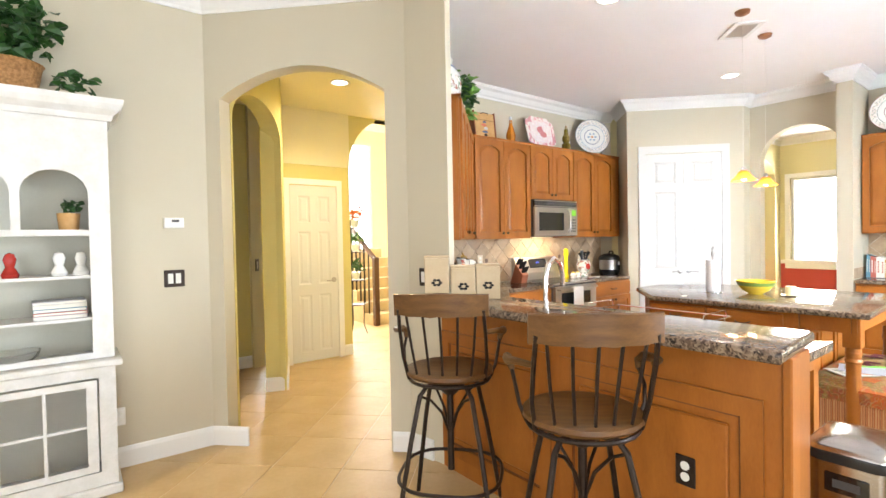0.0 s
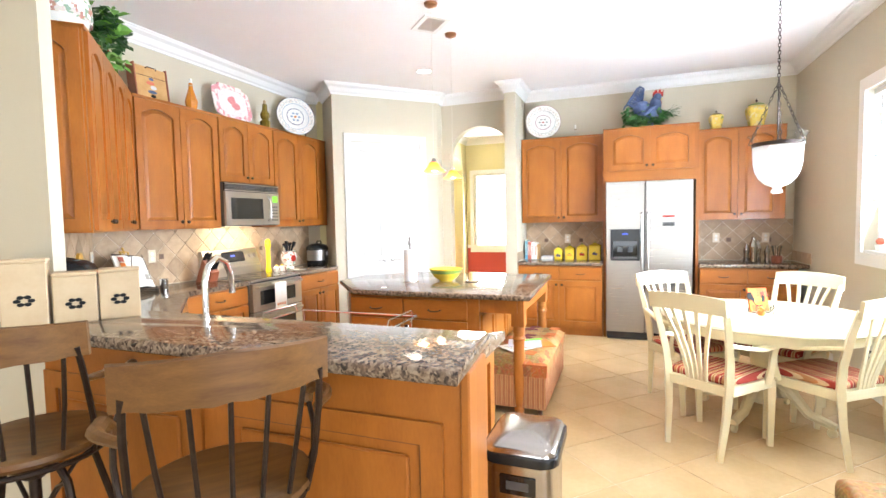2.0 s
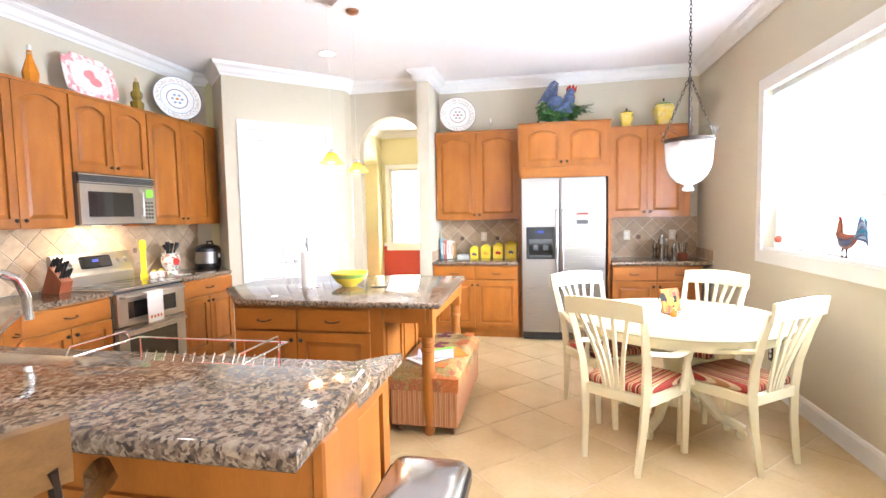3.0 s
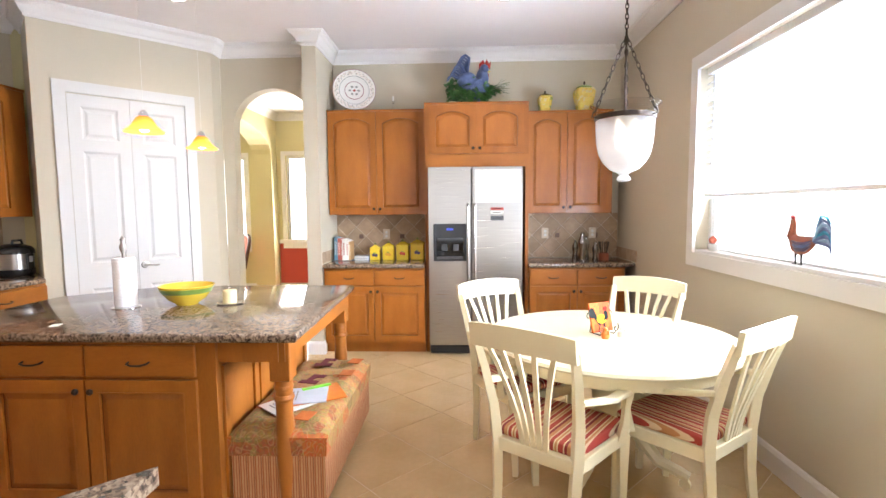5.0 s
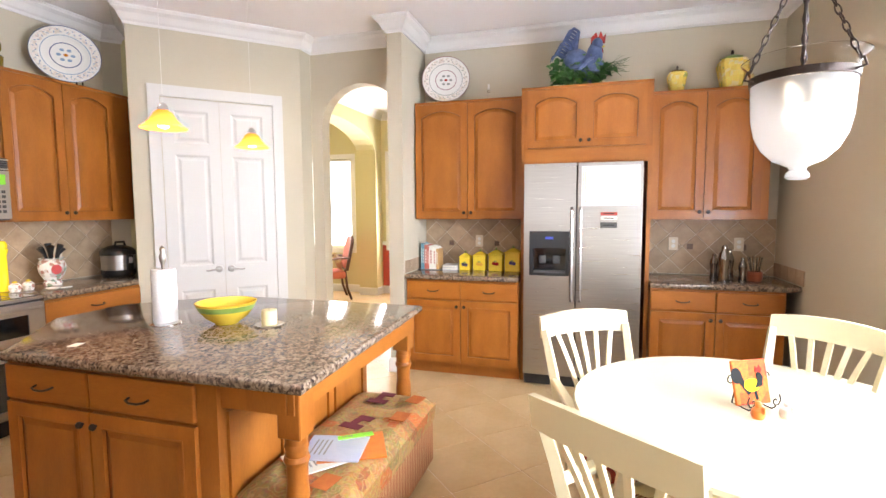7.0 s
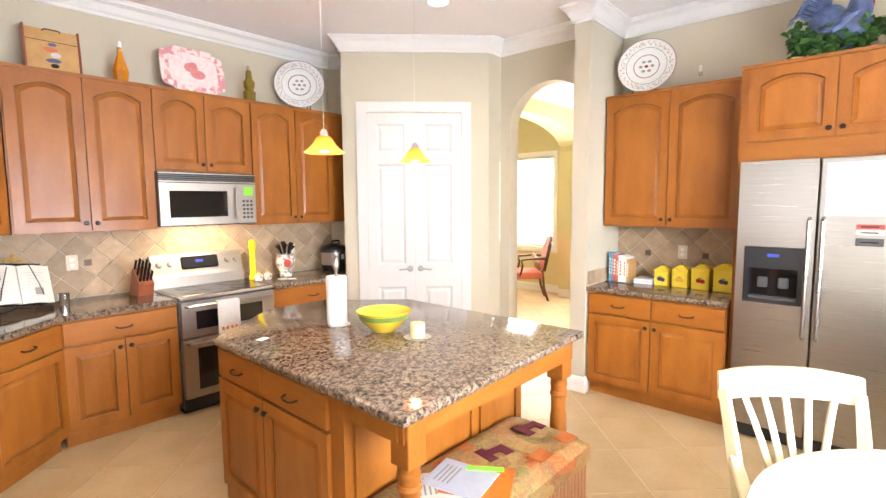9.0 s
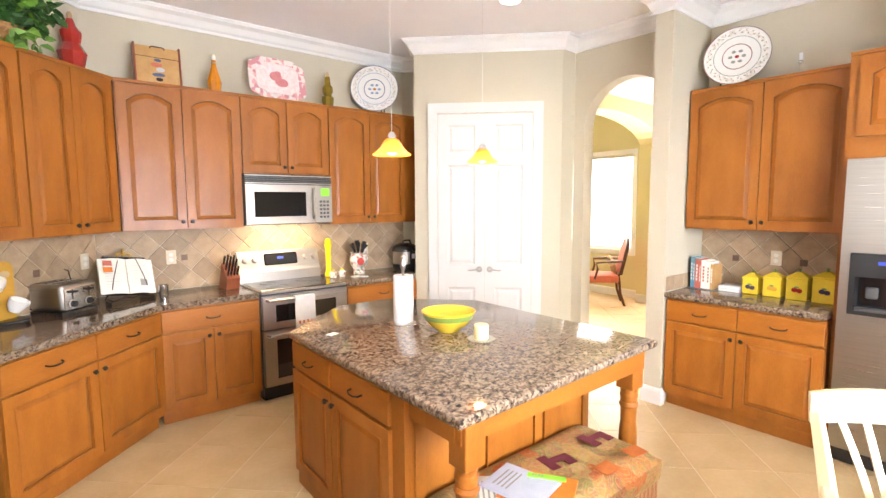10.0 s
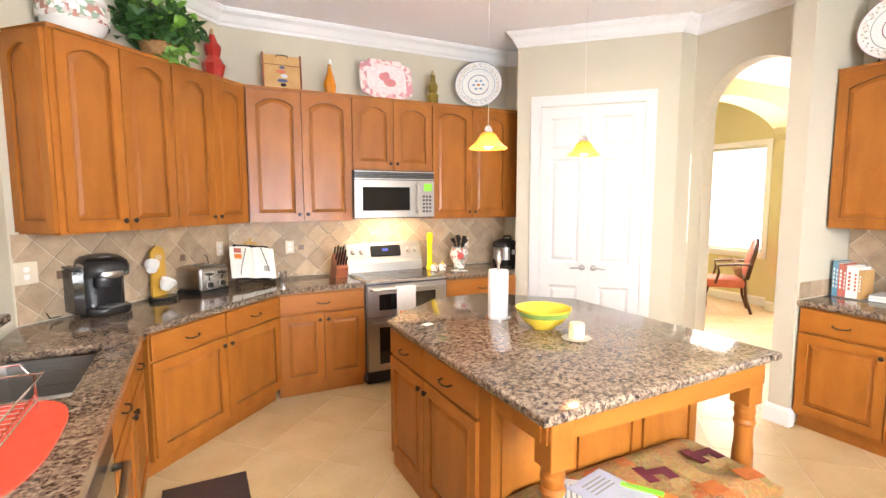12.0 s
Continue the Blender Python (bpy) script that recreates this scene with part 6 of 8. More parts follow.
for i in range(NX + 1):
    row = []
    for j in range(NY + 1):
        u, v = i / NX * 2 - 1, j / NY * 2 - 1
        ed = min(1, (1 - abs(u)) * 6) ** 0.5 * min(1, (1 - abs(v)) * 3) ** 0.5
        d_ = min(math.hypot((u - a) * 2.2, v - b_) for a in (-0.66, -0.22, 0.22, 0.66) for b_ in (-0.3, 0.3))
        row.append(bm.verts.new((u * 0.55, v * 0.24, 0.395 + 0.055 * ed * (1 - 0.55 * math.exp(-(d_ * 4) ** 2)))))
    gr.append(row)
for i in range(NX):
    for j in range(NY):
        bm.faces.new((gr[i][j], gr[i + 1][j], gr[i + 1][j + 1], gr[i][j + 1]))
brd = [gr[i][0] for i in range(NX + 1)] + [gr[NX][j] for j in range(1, NY + 1)] + [gr[i][NY] for i in range(NX - 1, -1, -1)] + [gr[0][j] for j in range(NY - 1, 0, -1)]
lo = [bm.verts.new((v.co.x * 0.985, v.co.y * 0.97, 0.301)) for v in brd]
for k in range(len(brd)):
    bm.faces.new((brd[k], brd[(k + 1) % len(brd)], lo[(k + 1) % len(brd)], lo[k]))
bm.faces.new(lo)
part("cushion", bm, M["patch"], o, "tufted patchwork cushion top", smooth=True)
rnd = random.Random(4)
for k, (x, y) in enumerate(((-0.30, 0.12), (0.08, 0.02), (0.40, 0.03), (-0.43, -0.10), (0.43, -0.16), (0.20, -0.16))):
    mt = "wine" if k in (1, 2) else "orangecloth"
    o_ = (0.06, 0.045)
    bm = bmesh.new()
    if k in (1, 2):
        sh = [(-0.07, -0.055), (-0.02, -0.055), (-0.02, -0.01), (0.03, -0.01), (0.03, -0.055), (0.08, -0.055), (0.08, 0.03), (-0.02, 0.03), (-0.02, 0.06), (-0.07, 0.06)]
    else:
        sh = [(-0.05, -0.04), (0.05, -0.04), (0.05, 0.04), (-0.05, 0.04)]
    part("patch", prism(sh, 0, 0.0025, bm=bm), M[mt], o, "appliqued cloth patch", m=pose(x, y, 0.4495, 0, 0, rnd.uniform(-12, 12)))
for sx in (-1, 1):
    for sy in (-1, 1):
        cs = part("caster", lathe([(0, -0.012), (0.022, -0.012), (0.025, 0), (0.022, 0.012), (0, 0.012)], 12), M["darkwood"], o, smooth=True, m=pose(sx * 0.49, sy * 0.18, 0.025, 90))
        part("mount", bx(-0.015, 0.015, -0.015, 0.015, 0.018, 0.035), M["darkwood"], cs, m=pose(0, 0, 0, -90))
for k, (nm, mt, x, y, w_, h_, rz, z, lb) in enumerate((("magazine", "orange", 7.34, 0.56, 0.24, 0.29, 28, 0.452, "orange-covered magazine lying on the patchwork ottoman"), ("envelope", "folder", 7.30, 0.62, 0.22, 0.26, 12, 0.458, "grey-blue printed folder lying on the ottoman"), ("notebook", "greenlabel", 7.42, 0.58, 0.03, 0.16, 35, 0.463, "green notebook lying on the magazines"), ("paper_sheet", "paper", 7.22, 0.65, 0.20, 0.27, 50, 0.4495, "loose white paper sheet on the ottoman"))):
    t_ = thing(nm, pose(x, y, z, 0, 0, rz), lb, nm.split("_")[0])
    part("cover", bx(-w_ / 2, w_ / 2, -h_ / 2, h_ / 2, 0.0, 0.005), M[mt], t_)
    bm = bmesh.new()
    for q_ in range(4):
        box(bm, -w_ * 0.3, w_ * 0.3, h_ * (0.1 + q_ * 0.08), h_ * (0.13 + q_ * 0.08), 0.0051, 0.0056)
    part("printed_bars", bm, M["greytext"] if nm != "magazine" else M["paper"], t_)

# ---- on the island ----
t_ = thing("paper_towel_stand", pose(7.455, 1.675, CT1), "white paper towel roll on a chrome stand", "paper towel")
part("base", lathe([(0, 0), (0.075, 0), (0.075, 0.004), (0.06, 0.009), (0, 0.009)], 24), M["chrome"], t_, smooth=True)
part("roll", lathe([(0.02, 0.011), (0.056, 0.011), (0.058, 0.02), (0.058, 0.275), (0.055, 0.284), (0.02, 0.284)], 32), M["papertowel"], t_, smooth=True)
part("finial", lathe([(0, 0.28), (0.008, 0.28), (0.008, 0.31), (0.016, 0.33), (0.018, 0.35), (0.010, 0.37), (0.014, 0.39), (0, 0.41)], 12), M["nickel"], t_, "ornate metal finial", smooth=True)
t_ = thing("fruit_bowl", pose(7.545, 1.37, CT1), "yellow glazed bowl with a green band", "bowl")
part("bowl", lathe([(0.0, 0.0), (0.055, 0.0), (0.06, 0.008), (0.10, 0.035), (0.128, 0.072), (0.132, 0.078), (0.124, 0.075), (0.095, 0.04), (0.05, 0.014), (0, 0.012)][::1], 40), M["yellowbowl"], t_, smooth=True)
part("rim", lathe([(0.1285, 0.073), (0.146, 0.108), (0.151, 0.113), (0.146, 0.115), (0.139, 0.108), (0.1245, 0.076)], 40), M["yellowbowl"], t_, smooth=True)
part("green_band", lathe([(0.1300, 0.0730), (0.1320, 0.0730), (0.1455, 0.1010), (0.1415, 0.1010)], 40), M["greenglaze"], t_, "green painted band", smooth=True)
t_ = thing("candle", pose(7.555, 1.12, CT1), "square cream candle on a glass coaster", "candle")
part("coaster", lathe([(0, 0), (0.05, 0), (0.075, 0.006), (0.077, 0.009), (0.05, 0.006), (0, 0.005)], 8), M["shellglass"], t_, smooth=True)
part("wax", lathe([(0.0, 0.007), (0.036, 0.007), (0.038, 0.012), (0.038, 0.078), (0.034, 0.083), (0.015, 0.080), (0, 0.079)], 24), M["candlewax"], t_, smooth=True)
part("wick", tube([(0, 0, 0.08), (0.001, 0, 0.092)], 0.001, 5), M["blackprint"], t_)
t_ = thing("paper_scrap", pose(7.02, 1.72, CT1 + 0.0005, 0, 0, 20), "small white paper scrap on the island", "paper")
part("sheet", bx(-0.03, 0.03, -0.02, 0.02, 0, 0.001), M["paper"], t_)
# framed rooster tile on the table
t_ = thing("tile_frame", pose(7.50, -1.03, 0.75, 0, 0, -62), "orange rooster picture tile on a black wire easel", "picture frame")
part("tile", bx(-0.075, 0.075, -0.006, 0.006, 0.012, 0.175, bev=0.002), M["orangetile"], t_, m=pose(0, 0, 0, -14))
face = pose(0, 0.0, 0, -14)


def painted(pts, mt, label, lift):
    part("painted_bird", prism(pts, 0, 0.0012), M[mt], t_, label, m=face @ pose(0, -0.0062 - lift, 0.09, 90))


painted([(-0.062 + 0.018 * math.cos(a_) * 1.3, 0.030 + 0.030 * math.sin(a_)) for a_ in [k * math.pi / 8 for k in range(16)]], "blackprint", "black painted tail", 0.0)
painted([(-0.075, 0.03), (-0.045, -0.01), (-0.02, -0.045), (-0.008, -0.035), (-0.03, 0.005), (-0.045, 0.05)], "blackprint", "black painted tail", 0.0003)
painted([(0.0 + 0.034 * math.cos(a_), -0.008 + 0.024 * math.sin(a_)) for a_ in [k * math.pi / 8 for k in range(16)]], "brightyellow", "yellow painted body", 0.0006)
painted([(0.012, -0.02), (0.045, -0.012), (0.052, 0.02), (0.036, 0.045), (0.022, 0.03), (0.024, 0.005)], "blackprint", "black painted breast", 0.0015)
painted([(0.018, 0.04), (0.022, 0.062), (0.032, 0.052), (0.040, 0.066), (0.050, 0.05), (0.044, 0.036)], "redglaze", "red painted comb", 0.002)
painted([(0.005, -0.030), (0.018, -0.030), (0.022, -0.062), (0.010, -0.062)], "blackprint", "black painted leg", 0.0)
part("easel", tube([(-0.05, -0.045, 0.018), (-0.05, -0.03, 0.004), (-0.05, 0.05, 0.004), (-0.03, 0.045, 0.14), (0.03, 0.045, 0.14), (0.05, 0.05, 0.004), (0.05, -0.03, 0.004), (0.05, -0.045, 0.018)], 0.003, 6), M["bronze"], t_)
for sx in (-1, 1):
    part("scroll", tube([(sx * 0.05 + sx * 0.006 * k * math.cos(k * 0.9) * 0.5, -0.045, 0.022 + 0.018 + 0.0035 * k * math.sin(k * 0.9)) for k in range(9)], 0.0026, 6), M["bronze"], t_, "curled wire scroll", smooth=True)
    part("scroll", tube([(sx * 0.078 + 0.014 * math.cos(k * 0.75), 0.03, 0.105 + 0.016 * math.sin(k * 0.75)) for k in range(8)], 0.0024, 6), M["bronze"], t_, "curled wire scroll", smooth=True)
for nm, x, y, mt in (("orange", -0.065, -0.085, "orange"), ("white", 0.04, -0.10, "porcelain")):
    g_ = thing("hen_shaker", pose(7.50 + (x * math.cos(radians(-62)) - y * math.sin(radians(-62))), -1.03 + (x * math.sin(radians(-62)) + y * math.cos(radians(-62))), 0.75, 0, 0, 20), "small %s ceramic hen shaker on the table" % nm, "shaker", "hen shakers")
    part("hen", lathe([(0, 0), (0.018, 0), (0.024, 0.015), (0.022, 0.032), (0.011, 0.042), (0.012, 0.055), (0.006, 0.062), (0, 0.063)], 12), M[mt], g_, smooth=True)
    part("tail", bx(-0.032, -0.016, -0.004, 0.004, 0.025, 0.05, bev=0.003), M[mt], g_)

# ---- yellow canisters, books, bar tools on the fridge wall ----
for k, (y, s_, rs_) in enumerate(((0.70, 0.90, 0), (0.555, 1.0, 1), (0.40, 1.1, 2), (0.24, 1.2, 3))):
    t_ = thing("canister", pose(10.02, y, CT1, 0, 0, -90), "square yellow ceramic canister with painted fruit and peaked lid", "canister", "yellow canisters")
    a_, hb = 0.052 + 0.006 * k, 0.115 + 0.018 * k
    part("jar", bx(-a_, a_, -a_, a_, 0.0, hb, bev=0.006, seg=2), M["yellowglaze"], t_)
    bm = bmesh.new()
    q0 = [bm.verts.new((sx * a_ * 1.06, sy * a_ * 1.06, hb + 0.002)) for sx, sy in ((-1, -1), (1, -1), (1, 1), (-1, 1))]
    q1 = [bm.verts.new((sx * a_ * 1.06, sy * a_ * 1.06, hb + 0.012)) for sx, sy in ((-1, -1), (1, -1), (1, 1), (-1, 1))]
    q2 = [bm.verts.new((sx * a_ * 0.25, sy * a_ * 0.25, hb + 0.045)) for sx, sy in ((-1, -1), (1, -1), (1, 1), (-1, 1))]
    for P_, Q_ in ((q0, q1), (q1, q2)):
        for i in range(4):
            bm.faces.new((P_[i], P_[(i + 1) % 4], Q_[(i + 1) % 4], Q_[i]))
    bm.faces.new(q0), bm.faces.new(q2)
    ld = part("lid", bm, M["yellowglaze"], t_, "peaked yellow lid")
    part("knob", lathe([(0, 0), (0.008, 0), (0.006, 0.008), (0.012, 0.018), (0, 0.026)], 10), M["greenglaze"], ld, smooth=True, m=pose(0, 0, hb + 0.045))
    for q_, (dx, dz) in enumerate(((-0.012, 0.0), (0.016, -0.004), (0.0, 0.02))):
        mt = ("purple", "yellowfruit", "redglaze", "purple")[k] if q_ < 2 else "greenglaze"
        part("painted_fruit", prism([(0.019 * math.cos(i * math.pi / 6) * (1 if q_ < 2 else 0.8), 0.017 * math.sin(i * math.pi / 6) * (1 if q_ < 2 else 0.4)) for i in range(12)], 0, 0.0015), M[mt], t_, "painted fruit motif", m=pose(dx, -a_, hb * 0.48 + dz, 90))
for k, (mt, h_, w_) in enumerate((("bluebook", 0.25, 0.018), ("bluebook", 0.24, 0.014), ("redbook", 0.235, 0.028), ("redbook", 0.22, 0.016), ("paper", 0.225, 0.036), ("paper", 0.215, 0.03), ("boxwood", 0.20, 0.02))):
    y = 1.125 - sum((0.018, 0.014, 0.028, 0.016, 0.036, 0.03, 0.02)[:k]) - 0.002 * k
    t_ = thing("book", pose(9.93, y, CT1 + 0.004, 0, 0, -90), "upright cookbook beside the stub wall", "book", "cookbooks on the counter")
    part("cover", bx(0.0, w_, 0, 0.17, 0, h_), M[mt], t_)
    part("page_block", bx(0.002, w_ - 0.002, 0.003, 0.165, h_ + 0.0001, h_ + 0.0015), M["paper"], t_)
    bm = bmesh.new()
    for q_ in range(5):
        box(bm, w_ * 0.3, w_ * 0.7, -0.0012, -0.0002, h_ * (0.25 + q_ * 0.12), h_ * (0.33 + q_ * 0.12))
    part("spine_print", bm, M["redbook" if mt == "paper" else "paper"], t_, "printed spine bars")
t_ = thing("book_tray", pose(9.90, 1.13, CT1, 0, 0, -90), "thin dark tray under the cookbooks", "tray")
part("plate", bx(-0.01, 0.22, -0.02, 0.20, 0, 0.004), M["greymetal"], t_)
for k in range(2):
    t_ = thing("book", pose(9.95, 0.915, CT1 + k * 0.022, 0, 0, -90 + 3 * k), "silver-grey book lying flat on the granite", "book", "flat books on the counter")
    part("cover", bx(0.0, 0.15, 0, 0.2, 0.001, 0.021), M["greybook"], t_)
    part("page_block", bx(0.003, 0.147, -0.0015, -0.0002, 0.004, 0.018), M["paper"], t_)
SH = [(0, 0), (0.034, 0), (0.038, 0.02), (0.030, 0.09), (0.038, 0.15), (0.040, 0.165), (0.033, 0.20), (0.018, 0.225), (0.018, 0.25), (0.010, 0.26), (0, 0.262)]
for x, y, s_, nm in ((9.72, -1.45, 1.12, "large"), (9.90, -1.42, 0.80, "medium"), (9.74, -1.585, 0.75, "small"), (9.90, -1.53, 0.95, "slim")):
    t_ = thing("cocktail_shaker", pose(x, y, CT1), "%s polished steel cocktail shaker on the granite" % nm, "cocktail shaker", "cocktail shakers")
    part("body", lathe([(r * s_, z * s_) for r, z in SH[:6]] + [(0, 0.166 * s_)], 18), M["darksteel"], t_, smooth=True)
    part("cap", lathe([(0, 0.1665 * s_)] + [(r * s_, z * s_ + 0.001) for r, z in SH[5:]], 18), M["darksteel"], t_, smooth=True)
t_ = thing("tool_holder", pose(9.88, -1.71, CT1), "dark red wooden cup of bar tools", "holder")
part("cup", lathe([(0, 0), (0.05, 0), (0.055, 0.01), (0.055, 0.075), (0.047, 0.075), (0.047, 0.015), (0, 0.015)], 18), M["knifewood"], t_, smooth=True)
for k in range(6):
    a = k * 1.05
    part("bar_tool", tube([(0.02 * math.cos(a), 0.02 * math.sin(a), 0.02), (0.05 * math.cos(a), 0.05 * math.sin(a), 0.19)], 0.004, 6, radii=[0.003, 0.008]), M["darksteel"], t_)

# ---- on top of the fridge-wall cabinets ----


def plate(m, r, label, mats, stand=True, bird=False):
    t_ = thing("display_plate", m, label, "plate")
    f_ = pose(0, 0, r * math.cos(radians(12)) + 0.012, 78)
    part("dish", lathe([(0, 0.0), (r * 0.55, 0.0), (r * 0.62, 0.006), (r * 0.97, 0.022), (r, 0.026), (r * 0.97, 0.018), (r * 0.6, -0.004), (0, -0.006)], 48), M["porcelain"], t_, smooth=True, m=f_)
    part("rim_pattern", lathe([(r * 0.74, 0.0127), (r * 0.94, 0.0213), (r * 0.935, 0.0222), (r * 0.735, 0.0137)], 48), M[mats[0]], t_, "patterned rim band", m=f_)
    part("ring", lathe([(r * 0.42, 0.0004), (r * 0.45, 0.0004), (r * 0.45, 0.0016), (r * 0.42, 0.0016)], 40), M[mats[1]], t_, "painted ring", m=f_)
    part("well_ring", lathe([(r * 0.685, 0.0095), (r * 0.705, 0.0105), (r * 0.703, 0.0118), (r * 0.683, 0.0108)], 44), M[mats[3]], t_, "thin painted ring", m=f_)
    bm = bmesh.new()
    for k in range(26):
        a = k * 2 * math.pi / 26
        for o_, s_, da in ((0.80, 0.050, 0), (0.87, 0.042, 0.09)):
            c_ = Vector((r * o_ * math.cos(a + da), r * o_ * math.sin(a + da), 0.0165 + (o_ - 0.74) * 0.043))
            t1 = Vector((-math.sin(a + 0.9 * (-1) ** k), math.cos(a + 0.9 * (-1) ** k), 0)) * r * s_
            n1 = Vector((t1.y, -t1.x, 0)) * 0.42
            bm.faces.new([bm.verts.new(c_ + v_) for v_ in (t1, n1, -t1, -n1)])
    part("rim_wreath", bm, M[mats[4]], t_, "painted leaf wreath on the rim", m=f_)
    part("edge_line", lathe([(r * 0.985, 0.0245), (r * 1.005, 0.0255), (r * 1.005, 0.0275), (r * 0.985, 0.0265)], 48), M[mats[1]], t_, m=f_)
    for k in range(7):
        a = k * 2 * math.pi / 6
        rr_ = 0 if k == 6 else r * 0.2
        part("painted_motif", prism([(0.012 * r / 0.17 * math.cos(i) + rr_ * math.cos(a), 0.009 * r / 0.17 * math.sin(i) + rr_ * math.sin(a)) for i in [j * math.pi / 4 for j in range(8)]], 0.0003, 0.0015), M[mats[2] if k == 6 else mats[3]], t_, "painted centre motif", m=f_)
    if stand:
        for sx in (-1, 1):
            part("stand", tube([(sx * r * 0.4, -0.07, 0.03), (sx * r * 0.4, -0.06, 0.004), (sx * r * 0.3, 0.07, 0.004), (sx * r * 0.15, 0.06, r * 0.9)], 0.006, 6), M["black"], t_, "black plate stand leg")
    return t_


T = U1 + 0.006
plate(pose(10.02, 0.89, T - 0.025, 0, 0, -78), 0.225, "large white floral plate with red ring on a black stand", ("porcelainwarm", "mauve", "redglaze", "sagepaint", "sagepaint"))
t_ = thing("glass_candlestick", pose(10.03, 0.48, T - 0.025), "clear glass candlestick with short white candle", "candlestick")
part("stem", lathe([(0, 0), (0.03, 0), (0.028, 0.008), (0.008, 0.02), (0.006, 0.09), (0.014, 0.10), (0.014, 0.115), (0, 0.115)], 14), M["glass"], t_, smooth=True)
part("candle", lathe([(0, 0.116), (0.011, 0.116), (0.011, 0.165), (0, 0.167)], 12), M["porcelain"], t_)
# rooster with greenery
t_ = thing("rooster_figure", pose(9.80, -0.36, U1 - 0.004, 0, 0, -90) @ Matrix.Scale(0.93, 4), "large blue ceramic rooster with red comb among green foliage", "figurine")
bm = bmesh.new()
for (x, z, rx_, rz_) in ((0.05, 0.19, 0.125, 0.095), (0.10, 0.28, 0.07, 0.11), (0.12, 0.37, 0.05, 0.055), (-0.06, 0.25, 0.11, 0.10)):
    bmesh.ops.create_uvsphere(bm, u_segments=16, v_segments=10, radius=1, matrix=Matrix.Translation((x, 0, z)) @ Matrix.Diagonal((rx_, 0.07, rz_, 1)))
bmesh.ops.recalc_face_normals(bm, faces=bm.faces[:])
part("body", bm, M["bluepaint"], t_, smooth=True)
bm = lathe([(0, 0), (0.05, 0), (0.04, 0.03), (0.03, 0.10), (0, 0.11)], 12, cx=0.04)
part("legs", bm, M["bluepaint"], t_, smooth=True).name = "pedestal"
for k in range(11):
    o_, y_ = 0.1 * k, 0.010 * (k % 5 - 2)
    hx, hz = -0.05 - 0.014 * k, 0.52 - 0.021 * k
    pts = [(-0.02, y_, 0.24), (-0.06 - 0.004 * k, y_, 0.34 - 0.006 * k), (hx + 0.01, y_, hz - 0.03), (hx - 0.03, y_, hz), (hx - 0.075, y_, hz - 0.02), (hx - 0.095, y_, hz - 0.07)]
    part("tail_feather", tube(pts, 0.018, 6, radii=[0.020, 0.018, 0.015, 0.013, 0.010, 0.003]), M["bluepaint"], t_, smooth=True)
for k in range(4):
    part("wing_feather", tube([(0.10 - 0.02 * k, -0.066, 0.26 - 0.02 * k), (0.03 - 0.02 * k, -0.078, 0.22 - 0.02 * k), (-0.06 - 0.015 * k, -0.070, 0.20 - 0.012 * k)], 0.02, 6, radii=[0.012, 0.022, 0.006]), M["bluepaint"], t_, "blue wing feather", smooth=True)
part("comb", prism([(0, 0), (0.03, 0.03), (0.04, 0.0), (0.055, 0.035), (0.07, 0.0), (0.085, 0.02), (0.08, -0.03), (0.0, -0.03)], -0.012, 0.012), M["redglaze"], t_, "red comb", m=pose(0.065, 0, 0.425, 90) @ Matrix.Scale(1.5, 4))
part("wattle", lathe([(0, 0), (0.016, 0.012), (0.02, 0.03), (0.01, 0.055), (0, 0.06)], 10), M["redglaze"], t_, "red wattle", smooth=True, m=pose(0.155, 0, 0.28))
part("beak", lathe([(0.012, 0), (0.008, 0.018), (0, 0.035)], 8), M["yellowglaze"], t_, m=pose(0.155, 0, 0.35, 0, 90))
leaf_clump("foliage", t_, (-0.02, 0.03, 0.13), (0.27, 0.10, 0.15), 420, M["leaf"], 0.065, 21)
bm = bmesh.new()
rnd = random.Random(8)
for k in range(26):
    a = rnd.uniform(-0.3, 0.5)
    tube([(0.1, 0.03, 0.1), (0.2, rnd.uniform(-0.05, 0.05), 0.12 + 0.1 * rnd.random()), (0.30 + 0.1 * rnd.random(), rnd.uniform(-0.08, 0.08), 0.10 + 0.16 * rnd.random())], 0.0016, 3, bm)
part("grass_blades", bm, M["leaf"], t_, kind="stuff")
